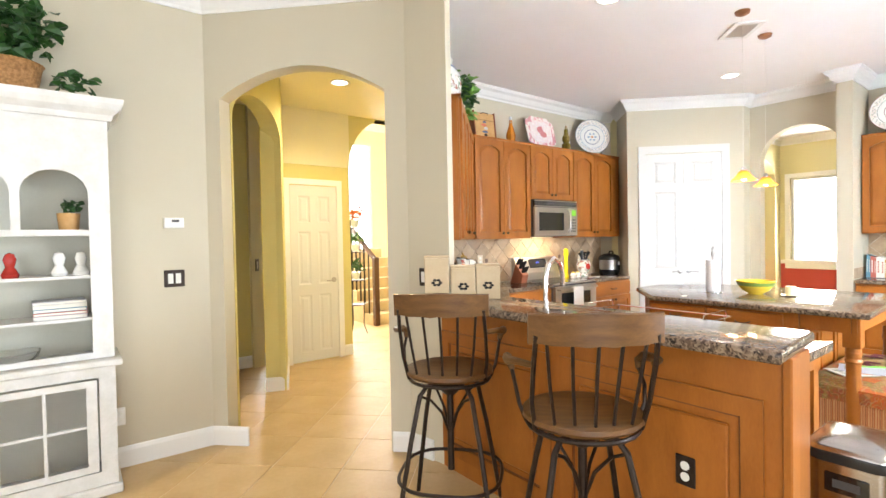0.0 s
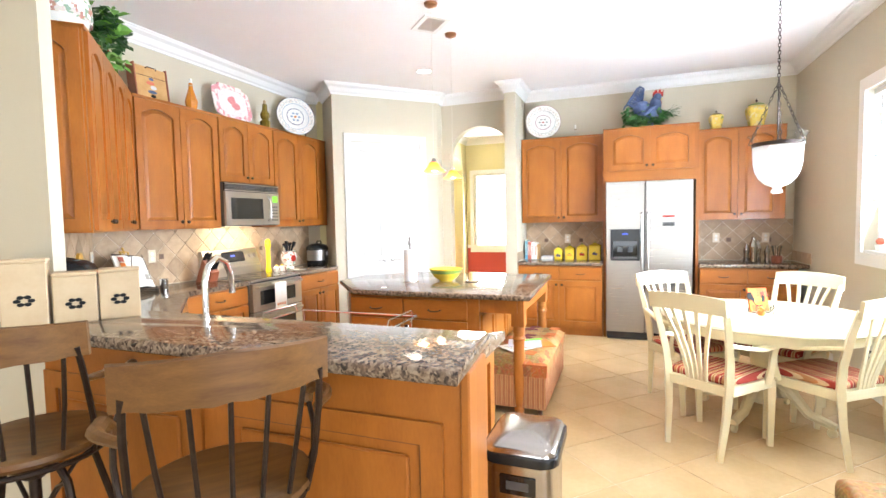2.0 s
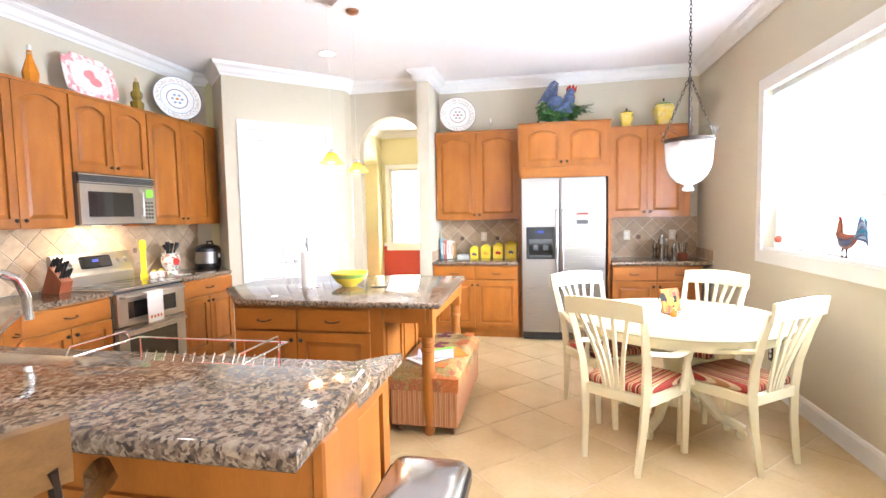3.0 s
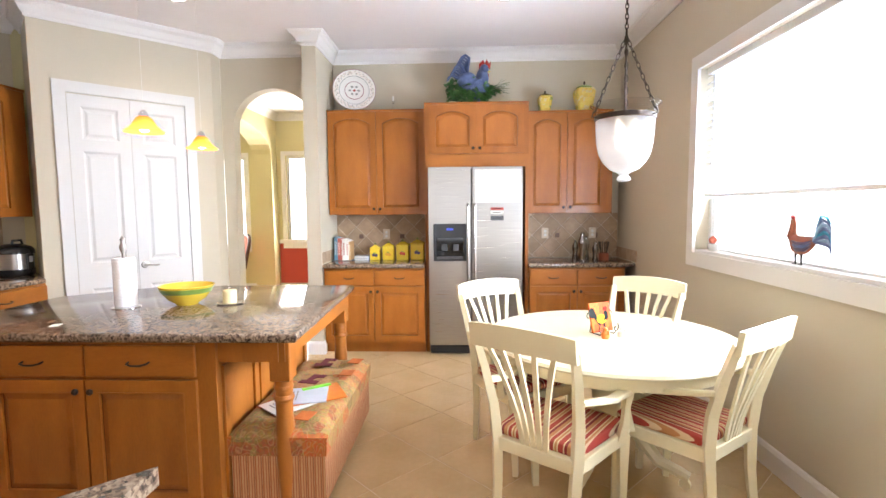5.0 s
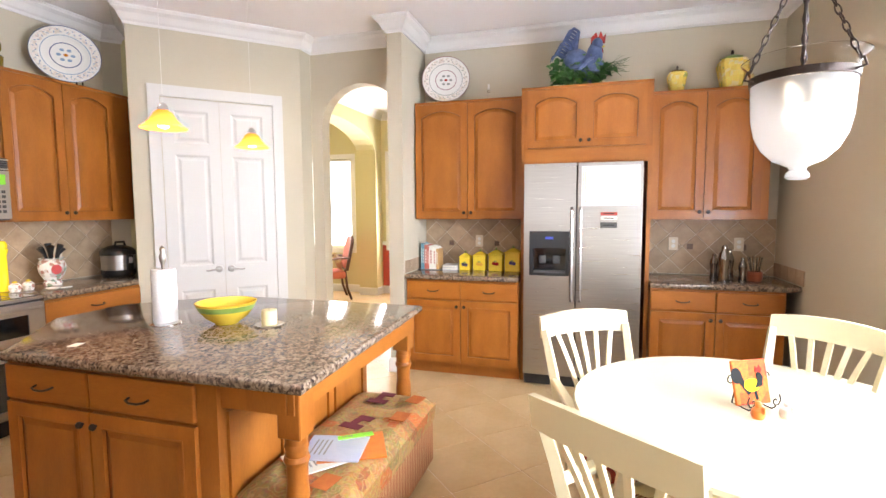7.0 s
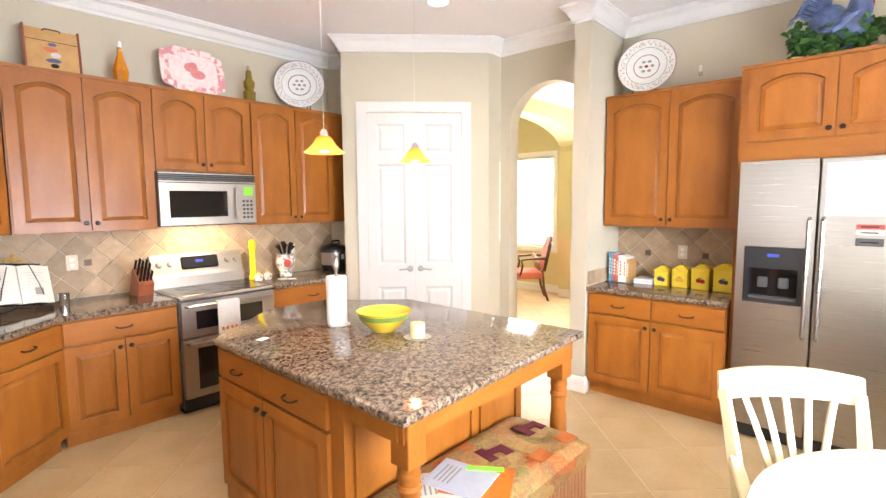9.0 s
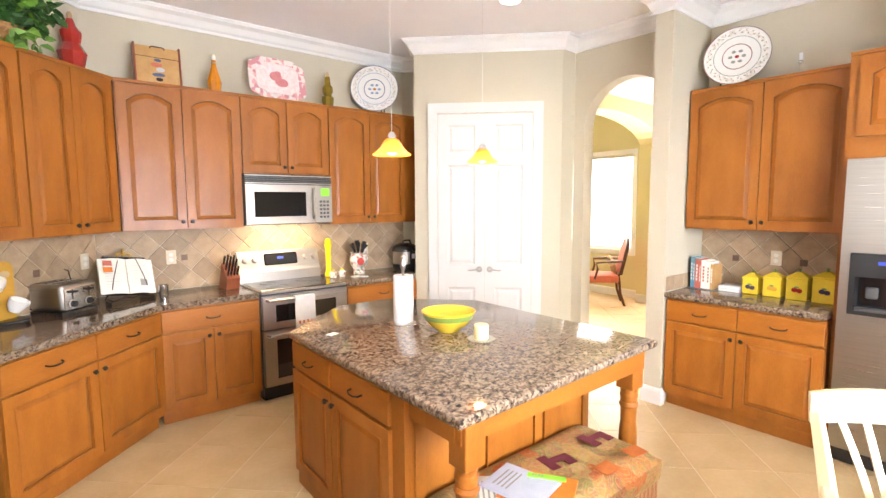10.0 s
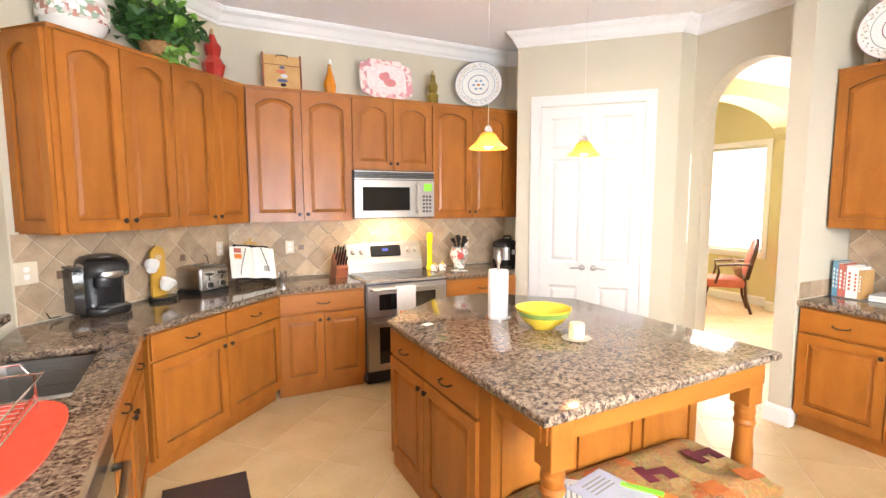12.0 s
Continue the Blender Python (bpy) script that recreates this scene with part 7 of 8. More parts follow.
for x, y, s_, lb in ((10.02, -1.115, 0.92, "small yellow painted ceramic ginger jar with lid"), (10.02, -1.52, 1.28, "large yellow painted ceramic ginger jar with dark lid")):
    t_ = thing("ginger_jar", pose(x, y, T - 0.064), lb, "jar")
    bm = bmesh.new()
    rs = []
    for r_, z in ((0.045, 0), (0.05, 0.01), (0.07, 0.11), (0.078, 0.16), (0.07, 0.185), (0.055, 0.19)):
        rs.append([bm.verts.new((sx * r_ * s_, sy * r_ * s_, z * s_)) for sx, sy in ((-1, -0.8), (-0.8, -1), (0.8, -1), (1, -0.8), (1, 0.8), (0.8, 1), (-0.8, 1), (-1, 0.8))])
    for P_, Q_ in zip(rs, rs[1:]):
        for i in range(8):
            bm.faces.new((P_[i], P_[(i + 1) % 8], Q_[(i + 1) % 8], Q_[i]))
    bm.faces.new(rs[0]), bm.faces.new(rs[-1])
    part("jar", bm, M["yellowware"], t_)
    ld = part("lid", lathe([(0.066 * s_, 0.191 * s_), (0.068 * s_, 0.2 * s_), (0.035 * s_, 0.215 * s_), (0, 0.218 * s_)], 8), M["olive" if s_ < 1 else "greenglaze"], t_)
    part("knob", lathe([(0.006, 0.216 * s_), (0.012, 0.235 * s_), (0.006, 0.25 * s_), (0, 0.252 * s_)], 10), M["bronze"], ld, smooth=True)

# ---- on top of the range-wall cabinets ----
t_ = thing("wooden_box", pose(6.60, 3.70, T, -6), "upright painted wooden box with dark ends and floral panel", "box")
part("panel", bx(-0.145, 0.145, -0.03, 0.05, 0, 0.30), M["boxwood"], t_)
for sx in (-1, 1):
    part("end_board", bx(sx * 0.145 - (0.014 if sx < 0 else 0), sx * 0.145 + (0.014 if sx > 0 else 0), -0.04, 0.055, 0, 0.315, bev=0.003), M["knifewood"], t_)
part("handle", tube([(-0.05, -0.035, 0.285), (-0.04, -0.05, 0.295), (0.04, -0.05, 0.295), (0.05, -0.035, 0.285)], 0.004, 6), M["bronze"], t_)
part("lid_seam", bx(-0.144, 0.144, -0.0308, -0.0302, 0.218, 0.222), M["blackprint"], t_)
for k, (x, z, w_, h_, mt) in enumerate(((0, 0.20, 0.05, 0.02, "bluepaint"), (-0.01, 0.165, 0.08, 0.028, "salmon"), (0.015, 0.13, 0.06, 0.03, "greybook"), (0, 0.09, 0.09, 0.025, "bluepaint"), (0.005, 0.055, 0.05, 0.025, "blackprint"))):
    part("painted_motif", prism([(w_ * 0.5 * math.cos(i * math.pi / 5), h_ * 0.6 * math.sin(i * math.pi / 5)) for i in range(10)], 0, 0.001), M[mt], t_, "painted floral motif", m=pose(x, -0.03, z, 90))


def bottle(m, prof, mt, label, cap="cork", capz=None, cat="bottle"):
    t_ = thing("decor_bottle", m, label, cat)
    part("glass", lathe(prof, 8), M[mt], t_)
    r_, z_ = prof[-2]
    part("stopper", lathe([(0, z_ + 0.001), (0.014, z_ + 0.001), (0.016, z_ + 0.03), (0.008, z_ + 0.045), (0, z_ + 0.046)], 10), M[cap], t_, "stopper", smooth=True)
    part("ring", lathe([(0.016, z_ - 0.03), (0.021, z_ - 0.028), (0.021, z_ - 0.018), (0.016, z_ - 0.016)], 12), M["cork"], t_, "cord tied round the neck")
    return t_


bottle(pose(7.00, 3.68, T), [(0, 0), (0.042, 0), (0.055, 0.10), (0.05, 0.12), (0.02, 0.22), (0.016, 0.27), (0, 0.271)], "amber", "amber oil bottle with swing stopper on the cabinet top", "porcelain")
bottle(pose(8.00, 3.68, T), [(0, 0), (0.05, 0), (0.055, 0.05), (0.058, 0.10), (0.035, 0.12), (0.05, 0.15), (0.05, 0.19), (0.03, 0.22), (0.025, 0.29), (0, 0.291)], "olive", "olive green shaped bottle with cork on the cabinet top")
bottle(pose(6.07, 3.55, T), [(0, 0), (0.055, 0), (0.07, 0.06), (0.085, 0.13), (0.05, 0.19), (0.06, 0.24), (0.06, 0.27), (0.03, 0.31), (0.018, 0.35), (0, 0.351)], "redglaze", "red faceted glass bottle with raffia on the cabinet top")
t_ = thing("platter", pose(7.53, 3.70, T), "pink and white scalloped transferware platter on a stand", "plate")
def oct_(rx_, rz_):
    return [(rx_ * sx, rz_ * sz) for sx, sz in ((-1, -0.55), (-0.93, -0.75), (-0.68, -0.82), (-0.6, -1), (0.6, -1), (0.68, -0.82), (0.93, -0.75), (1, -0.55), (1, 0.55), (0.93, 0.75), (0.68, 0.82), (0.6, 1), (-0.6, 1), (-0.68, 0.82), (-0.93, 0.75), (-1, 0.55))]
pf = pose(0, 0, 0.20, 78)
part("dish", prism(oct_(0.255, 0.19), 0, 0.012, 0.004), M["pinkware"], t_, m=pf)
part("well", prism(oct_(0.19, 0.135), 0.0125, 0.0165), M["pinkpale"], t_, "pale printed centre", m=pf)
for x, z, a_, b_ in ((-0.02, 0.02, 0.055, 0.042), (0.03, -0.03, 0.06, 0.04), (0.0, 0.05, 0.03, 0.02)):
    part("printed_motif", prism([(x + a_ * math.cos(i * math.pi / 6), z + b_ * math.sin(i * math.pi / 6)) for i in range(12)], 0.017, 0.0182), M["pinkdeep"], t_, "pink printed motif", m=pf)
for sx in (-1, 1):
    part("stand", tube([(sx * 0.06, -0.045, 0.03), (sx * 0.06, -0.04, 0.004), (sx * 0.05, 0.07, 0.004), (sx * 0.03, 0.05, 0.16)], 0.005, 6), M["black"], t_, "black stand leg")
plate(pose(8.49, 3.64, T, 0, 0, -33), 0.235, "round faience plate with fruit centre and blue edging", ("porcelainwarm", "bluepaint", "amber", "skypaint", "skypaint"))
# angled wall top
t_ = thing("rooster_vase", pose(5.33, 2.84, T), "white ceramic vase painted with roosters and blue bands", "vase")
part("vase", lathe([(0, 0), (0.10, 0), (0.15, 0.06), (0.175, 0.14), (0.165, 0.23), (0.12, 0.30), (0.10, 0.32), (0.115, 0.35), (0.105, 0.35), (0.09, 0.32), (0, 0.31)], 32), M["porcelain"], t_, smooth=True)
part("band", lathe([(0.1405, 0.275), (0.1275, 0.293), (0.124, 0.296), (0.1365, 0.275)][::1], 32), M["bluepaint"], t_)
part("painted_band", lathe([(0.1745, 0.09), (0.1778, 0.14), (0.1735, 0.20), (0.1725, 0.20), (0.1765, 0.14), (0.1730, 0.09)], 32), M["floralware"], t_, "painted rooster frieze", smooth=True)
t_ = thing("ivy_plant", pose(5.72, 3.22, T), "leafy green ivy in a pot trailing over the cabinet edge", "potted plant")
part("pot", lathe([(0, 0), (0.08, 0), (0.11, 0.13), (0.12, 0.14), (0.105, 0.14), (0, 0.12)], 18), M["wicker"], t_, smooth=True)
leaf_clump("foliage", t_, (0, 0, 0.25), (0.27, 0.22, 0.15), 460, M["leaf"], 0.07, 31)
leaf_clump("light_foliage", t_, (0.03, -0.08, 0.30), (0.2, 0.16, 0.12), 60, M["leaflight"], 0.075, 32)
leaf_clump("trailing_leaves", t_, (0.12, -0.13, 0.03), (0.10, 0.08, 0.07), 34, M["leaflight"], 0.07, 33)
part("stem", tube([(0, 0, 0.2), (0.12, 0.05, 0.38), (0.24, 0.16, 0.36), (0.30, 0.24, 0.30)], 0.004, 5), M["leaf"], t_)

# ---- on the angled and range counters ----
t_ = thing("coffee_maker", pose(5.36, 2.925, CT1, 0, 0, 32), "large black pod coffee maker with silver lever band and smoky tank", "coffee maker")
oval = lambda rx_, ry_, cy_, n_=28: [(rx_ * (abs(math.cos(2 * math.pi * k / n_)) ** 0.75) * (1 if math.cos(2 * math.pi * k / n_) > 0 else -1), cy_ + ry_ * (abs(math.sin(2 * math.pi * k / n_)) ** 0.75) * (1 if math.sin(2 * math.pi * k / n_) > 0 else -1)) for k in range(n_)]
part("base", prism(oval(0.13, 0.135, -0.01), 0, 0.045, 0.012), M["black"], t_, smooth=True)
part("column", prism(oval(0.128, 0.085, 0.035), 0.046, 0.25), M["black"], t_, smooth=True)
part("spout_block", prism(oval(0.075, 0.05, -0.07), 0.165, 0.24, 0.01), M["black"], t_, "black spout housing", smooth=True)
bm = bmesh.new()
rings_ = []
for f_, z_, y_ in ((0.97, 0.235, 0.0), (1.0, 0.26, 0.0), (1.0, 0.298, 0.0), (0.93, 0.328, 0.006), (0.74, 0.350, 0.014), (0.40, 0.361, 0.02)):
    rings_.append([bm.verts.new((x * f_, (y + 0.01) * f_ - 0.01 + y_, z_ - 0.10 * max(0, -y - 0.02) * (z_ > 0.27))) for x, y in oval(0.133, 0.138, -0.01)])
for P_, Q_ in zip(rings_, rings_[1:]):
    for k in range(28):
        bm.faces.new((P_[k], P_[(k + 1) % 28], Q_[(k + 1) % 28], Q_[k]))
bm.faces.new(rings_[0]), bm.faces.new(rings_[-1])
part("head", bm, M["black"], t_, "domed black head", smooth=True)
lv = [(0.136 * math.cos(a_), -0.01 + 0.142 * math.sin(a_), 0.292 - 0.05 * max(0, -math.sin(a_)) ** 2) for a_ in [math.pi + math.pi * k / 16 for k in range(17)]]
bm = bmesh.new()
rings_ = [[bm.verts.new((x * k_, (y + 0.01) * k_ - 0.01, z + dz_)) for k_, dz_ in ((1.0, -0.018), (1.025, -0.012), (1.02, 0.014), (0.96, 0.026), (0.95, 0.0))] for x, y, z in lv]
for P_, Q_ in zip(rings_, rings_[1:]):
    for k in range(5):
        bm.faces.new((P_[k], P_[(k + 1) % 5], Q_[(k + 1) % 5], Q_[k]))
bm.faces.new(rings_[0]), bm.faces.new(rings_[-1])
part("silver_band", bm, M["steel"], t_, "wide silver lever band", smooth=True)
part("water_tank", prism([(-0.185, -0.075), (-0.134, -0.085), (-0.134, 0.075), (-0.18, 0.065)], 0.02, 0.285, 0.012, 3), M["smoked"], t_, "smoky water tank", smooth=True)
part("tank_lid", prism([(-0.188, -0.078), (-0.134, -0.088), (-0.134, 0.078), (-0.183, 0.068)], 0.286, 0.302, 0.005), M["black"], t_)
part("drip_tray", prism(oval(0.07, 0.05, -0.095), 0.0452, 0.056, 0.003), M["greymetal"], t_, smooth=True)
part("button_row", bx(-0.03, 0.03, -0.066, -0.05, 0.344, 0.349), M["greymetal"], t_)
part("cord", tube([(-0.15, 0.08, 0.02), (-0.21, 0.06, 0.006), (-0.27, 0.03, 0.01), (-0.29, 0.05, 0.06), (-0.27, 0.09, 0.12)], 0.004, 6), M["black"], t_)
t_ = thing("mug_tree", pose(5.66, 3.22, CT1, 0, 0, 45), "yellow wooden utensil board with white cup and black base", "holder")
part("base", lathe([(0, 0), (0.085, 0), (0.09, 0.01), (0.085, 0.02), (0, 0.02)], 24), M["black"], t_, smooth=True)
part("board", slab(arch(-0.055, 0.055, 0, 0.30, 0.05), [], 0.0, 0.018), M["ochre"], t_, m=pose(0, 0.02, 0.02))
part("medallion", prism([(0.03 * math.cos(i * math.pi / 8), 0.022 * math.sin(i * math.pi / 8)) for i in range(16)], 0, 0.004), M["tin"], t_, m=pose(0, 0.02, 0.29, 90))
cp = part("cup", lathe([(0, 0), (0.03, 0), (0.048, 0.04), (0.05, 0.075), (0.045, 0.075), (0.042, 0.04), (0, 0.01)], 20), M["porcelain"], t_, "hanging white cup", smooth=True, m=pose(-0.02, -0.045, 0.075, 25, 10))
part("cup_handle", tube([(0.045, 0, 0.065), (0.075, 0, 0.055), (0.075, 0, 0.03), (0.046, 0, 0.025)], 0.005, 6), M["porcelain"], cp)
part("cup", lathe([(0, 0), (0.03, 0), (0.045, 0.04), (0.047, 0.07), (0.042, 0.07), (0.04, 0.04), (0, 0.01)], 20), M["porcelain"], t_, "hanging white cup", smooth=True, m=pose(-0.075, 0.0, 0.21, -30, 40))
t_ = thing("toaster", pose(5.92, 3.43, CT1, 0, 0, 42), "brushed steel four-slot toaster with black knobs and levers", "toaster")
part("body", bx(-0.135, 0.14, -0.125, 0.125, 0.016, 0.195, bev=0.03, seg=4), M["steel"], t_, smooth=True)
part("base", bx(-0.13, 0.135, -0.118, 0.118, 0, 0.0155), M["black"], t_)
for y in (-0.085, -0.035, 0.035, 0.085):
    part("slot", bx(-0.10, 0.10, y - 0.013, y + 0.013, 0.1953, 0.197), M["black"], t_)
part("control_face", bx(-0.118, 0.118, -0.131, -0.1255, 0.028, 0.165, bev=0.002), M["chrome"], t_)
for x in (-0.06, 0.06):
    kb = part("knob", lathe([(0, 0.024), (0.018, 0.022), (0.022, 0.0), (0, 0)], 16), M["black"], t_, smooth=True, m=pose(x, -0.131, 0.062, 90))
    part("knob_ring", lathe([(0.022, 0.003), (0.027, 0.003), (0.027, 0.0), (0.022, 0.0)], 16), M["steel"], kb, smooth=True)
    part("lever_slot", bx(x - 0.004, x + 0.004, -0.1322, -0.1312, 0.095, 0.155), M["black"], t_)
    part("lever", bx(x - 0.024, x + 0.024, -0.155, -0.1325, 0.135, 0.149, bev=0.004), M["black"], t_)
part("cord", tube([(-0.12, 0.13, 0.03), (-0.02, 0.16, 0.01), (0.12, 0.15, 0.02), (0.19, 0.12, 0.10), (0.18, 0.14, 0.24), (0.13, 0.17, 0.27)], 0.0035, 6), M["black"], t_, smooth=True)
t_ = thing("cookbook_stand", pose(6.30, 3.60, CT1, 0, 0, 18), "open cookbook resting on a black wire stand with a gilt crest", "book stand")
lean = pose(0, -0.015, 0.035, -24, 7)
part("back_board", bx(-0.15, 0.15, 0, 0.008, 0.0, 0.30), M["blackprint"], t_, m=lean)
for sx in (-1, 1):
    bm = bmesh.new()
    cols_ = []
    for i in range(7):
        u = i / 6
        cols_.append([bm.verts.new((sx * (0.003 + 0.185 * u), y_ - 0.020 * math.sin(math.pi * min(1, u * 1.25)) ** 0.8, z_)) for y_, z_ in ((-0.004, 0.005), (-0.016, 0.005), (-0.016, 0.275), (-0.004, 0.275))])
    for P_, Q_ in zip(cols_, cols_[1:]):
        for k in range(4):
            bm.faces.new((P_[k], P_[(k + 1) % 4], Q_[(k + 1) % 4], Q_[k]))
    bm.faces.new(cols_[0]), bm.faces.new(cols_[-1])
    pg = part("page", bm, M["paper"], t_, "open curved white page", smooth=True, m=lean)
    bm = bmesh.new()
    for k in range(9):
        x0_ = sx * 0.095 - 0.06
        box(bm, x0_, x0_ + 0.085 + 0.03 * ((k * 7) % 3 - 1) * 0.5, -0.0375, -0.0368, 0.05 + 0.021 * k, 0.054 + 0.021 * k)
    part("printed_lines", bm, M["greybook"], pg, "grey printed lines")
part("picture", bx(-0.165, -0.105, -0.0385, -0.0376, 0.215, 0.255), M["redbook"], t_, "small red printed picture", m=lean)
part("picture", bx(-0.165, -0.105, -0.0385, -0.0376, 0.165, 0.205), M["orange"], t_, "small orange printed picture", m=lean)
part("picture", bx(0.075, 0.125, -0.0385, -0.0376, 0.06, 0.11), M["greytext"], t_, "small grey printed picture", m=lean)
part("ledge", tube([(-0.16, -0.06, 0.03), (-0.13, -0.085, 0.012), (-0.05, -0.075, 0.035), (0, -0.085, 0.02), (0.05, -0.075, 0.035), (0.13, -0.085, 0.012), (0.16, -0.06, 0.03)], 0.004, 6), M["bronze"], t_, smooth=True)
for sx in (-1, 1):
    part("page_holder", tube([(sx * 0.06, -0.04, 0.30), (sx * 0.08, -0.052, 0.24), (sx * 0.105, -0.062, 0.16), (sx * 0.12, -0.072, 0.09)], 0.003, 6), M["bronze"], t_, "bead-ended wire page holder", smooth=True, m=pose(0, 0.03, 0))
    part("foot", tube([(sx * 0.14, -0.07, 0.02), (sx * 0.15, -0.085, 0.004), (sx * 0.12, 0.08, 0.004), (sx * 0.08, 0.03, 0.12)], 0.004, 6), M["bronze"], t_)
bm = tube([(-0.04, 0, 0.0), (-0.05, 0, 0.025), (-0.02, 0, 0.03), (0, 0, 0.015), (0.02, 0, 0.03), (0.05, 0, 0.025), (0.04, 0, 0.0)], 0.007, 6)
lathe([(0, 0.02), (0.010, 0.03), (0.006, 0.045), (0.011, 0.06), (0, 0.072)], 10, bm)
part("crest", bm, M["ochre"], t_, "gilt scrolled crest", smooth=True, m=lean @ pose(0, 0.004, 0.30))
t_ = thing("steel_cup", pose(6.53, 3.58, CT1), "small steel cup on the granite counter", "cup")
part("cup", lathe([(0, 0), (0.032, 0), (0.036, 0.085), (0.033, 0.085), (0.029, 0.006), (0, 0.006)], 20), M["chrome"], t_, smooth=True)
t_ = thing("knife_block", pose(7.02, 3.60, CT1, 0, 0, 8), "cherry wood knife block full of black-handled knives", "knife block")
bm = bmesh.new()
bp_ = [(-0.09, 0.0), (0.06, 0.0), (0.085, 0.09), (-0.01, 0.215)]
A = [bm.verts.new((-0.055, y, z)) for y, z in bp_]
B = [bm.verts.new((0.055, y, z)) for y, z in bp_]
for i in range(4):
    bm.faces.new((A[i], A[(i + 1) % 4], B[(i + 1) % 4], B[i]))
bm.faces.new(A), bm.faces.new(B)
part("block", bm, M["knifewood"], t_, m=pose(0, 0, 0, 0, 0, 180))
rnd = random.Random(3)
for i in range(4):
    for j in range(3):
        x = -0.038 + i * 0.026
        s0 = Vector((x, 0.015 - 0.035 * j, 0.20 - 0.045 * j))
        part("knife_handle", bar(s0, s0 + Vector((0, -0.045, 0.085)) * rnd.uniform(0.8, 1.1), 0.012, 0.02, bev=0.003), M["black"], t_)
t_ = thing("pepper_mill", pose(7.96, 3.68, CT1), "tall bright yellow glass pepper mill", "pepper mill")
part("body", lathe([(0, 0), (0.034, 0), (0.036, 0.02), (0.026, 0.05), (0.024, 0.26), (0.034, 0.30), (0.034, 0.31), (0, 0.312)], 20), M["brightyellow"], t_, smooth=True)
part("cap", lathe([(0.0, 0.313), (0.028, 0.313), (0.032, 0.34), (0.022, 0.365), (0, 0.372)], 20), M["brightyellow"], t_, smooth=True)
for x in (7.95, 8.04):
    t_ = thing("shaker", pose(x, 3.56, CT1), "round porcelain shaker with painted flowers", "shaker", "painted shakers")
    part("pot", lathe([(0, 0), (0.028, 0), (0.038, 0.025), (0.034, 0.05), (0.02, 0.062), (0, 0.064)], 18), M["floralware"], t_, smooth=True)
    part("cap", lathe([(0, 0.0645), (0.016, 0.0645), (0.012, 0.078), (0, 0.08)], 14), M["yellowglaze"], t_, smooth=True)
t_ = thing("spoon_rest", pose(8.10, 3.40, CT1, 0, 0, -20), "white ceramic spoon rest beside the cooktop", "spoon rest")
part("dish", lathe([(0, 0), (0.03, 0), (0.05, 0.014), (0.046, 0.014), (0.028, 0.005), (0, 0.005)], 18), M["porcelain"], t_, smooth=True)
part("grip", bx(0.04, 0.12, -0.012, 0.012, 0.003, 0.012, bev=0.004), M["porcelain"], t_)
t_ = thing("utensil_urn", pose(8.27, 3.64, CT1), "painted ceramic urn holding black utensils", "utensil jar")
part("urn", lathe([(0, 0), (0.055, 0), (0.06, 0.02), (0.05, 0.035), (0.085, 0.10), (0.092, 0.14), (0.085, 0.18), (0.07, 0.2), (0.085, 0.215), (0.078, 0.215), (0.06, 0.2), (0, 0.19)], 28), M["floralware"], t_, smooth=True)
part("painted_motif", prism([(0.035 * math.cos(i * math.pi / 5), 0.04 * math.sin(i * math.pi / 5)) for i in range(10)], 0, 0.003), M["redglaze"], t_, m=pose(-0.03, -0.089, 0.13, 90, 0, -18))
for k, (dx, dy, h_) in enumerate(((-0.05, 0, 0.10), (0.0, 0.02, 0.13), (0.05, -0.01, 0.09), (0.02, -0.04, 0.12), (-0.02, -0.03, 0.11))):
    part("utensil", tube([(dx * 0.4, dy * 0.4, 0.15), (dx, dy, 0.20 + h_ * 0.5), (dx * 1.6, dy * 1.6, 0.20 + h_)], 0.01, 6, radii=[0.006, 0.012, 0.024]), M["black"], t_, "black utensil head")
t_ = thing("pressure_cooker", pose(8.83, 3.63, CT1), "round electric pressure cooker with black lid", "cooker")
part("pot", lathe([(0, 0), (0.12, 0), (0.135, 0.02), (0.135, 0.06), (0, 0.06)], 32), M["black"], t_, smooth=True)
part("steel_wall", lathe([(0.0, 0.061), (0.132, 0.061), (0.132, 0.19), (0, 0.19)], 32), M["steel"], t_, smooth=True)
part("lid", lathe([(0, 0.191), (0.14, 0.191), (0.14, 0.22), (0.12, 0.25), (0.06, 0.275), (0, 0.28)], 32), M["black"], t_, smooth=True)
part("handle", tube([(-0.05, -0.03, 0.27), (-0.04, -0.03, 0.305), (0.04, -0.03, 0.305), (0.05, -0.03, 0.27)], 0.01, 8), M["black"], t_, smooth=True)
part("control_panel", bx(-0.035, 0.035, -0.145, -0.128, 0.05, 0.19, bev=0.006), M["black"], t_)
part("display", bx(-0.018, 0.018, -0.1475, -0.1455, 0.12, 0.17), M["greybook"], t_)

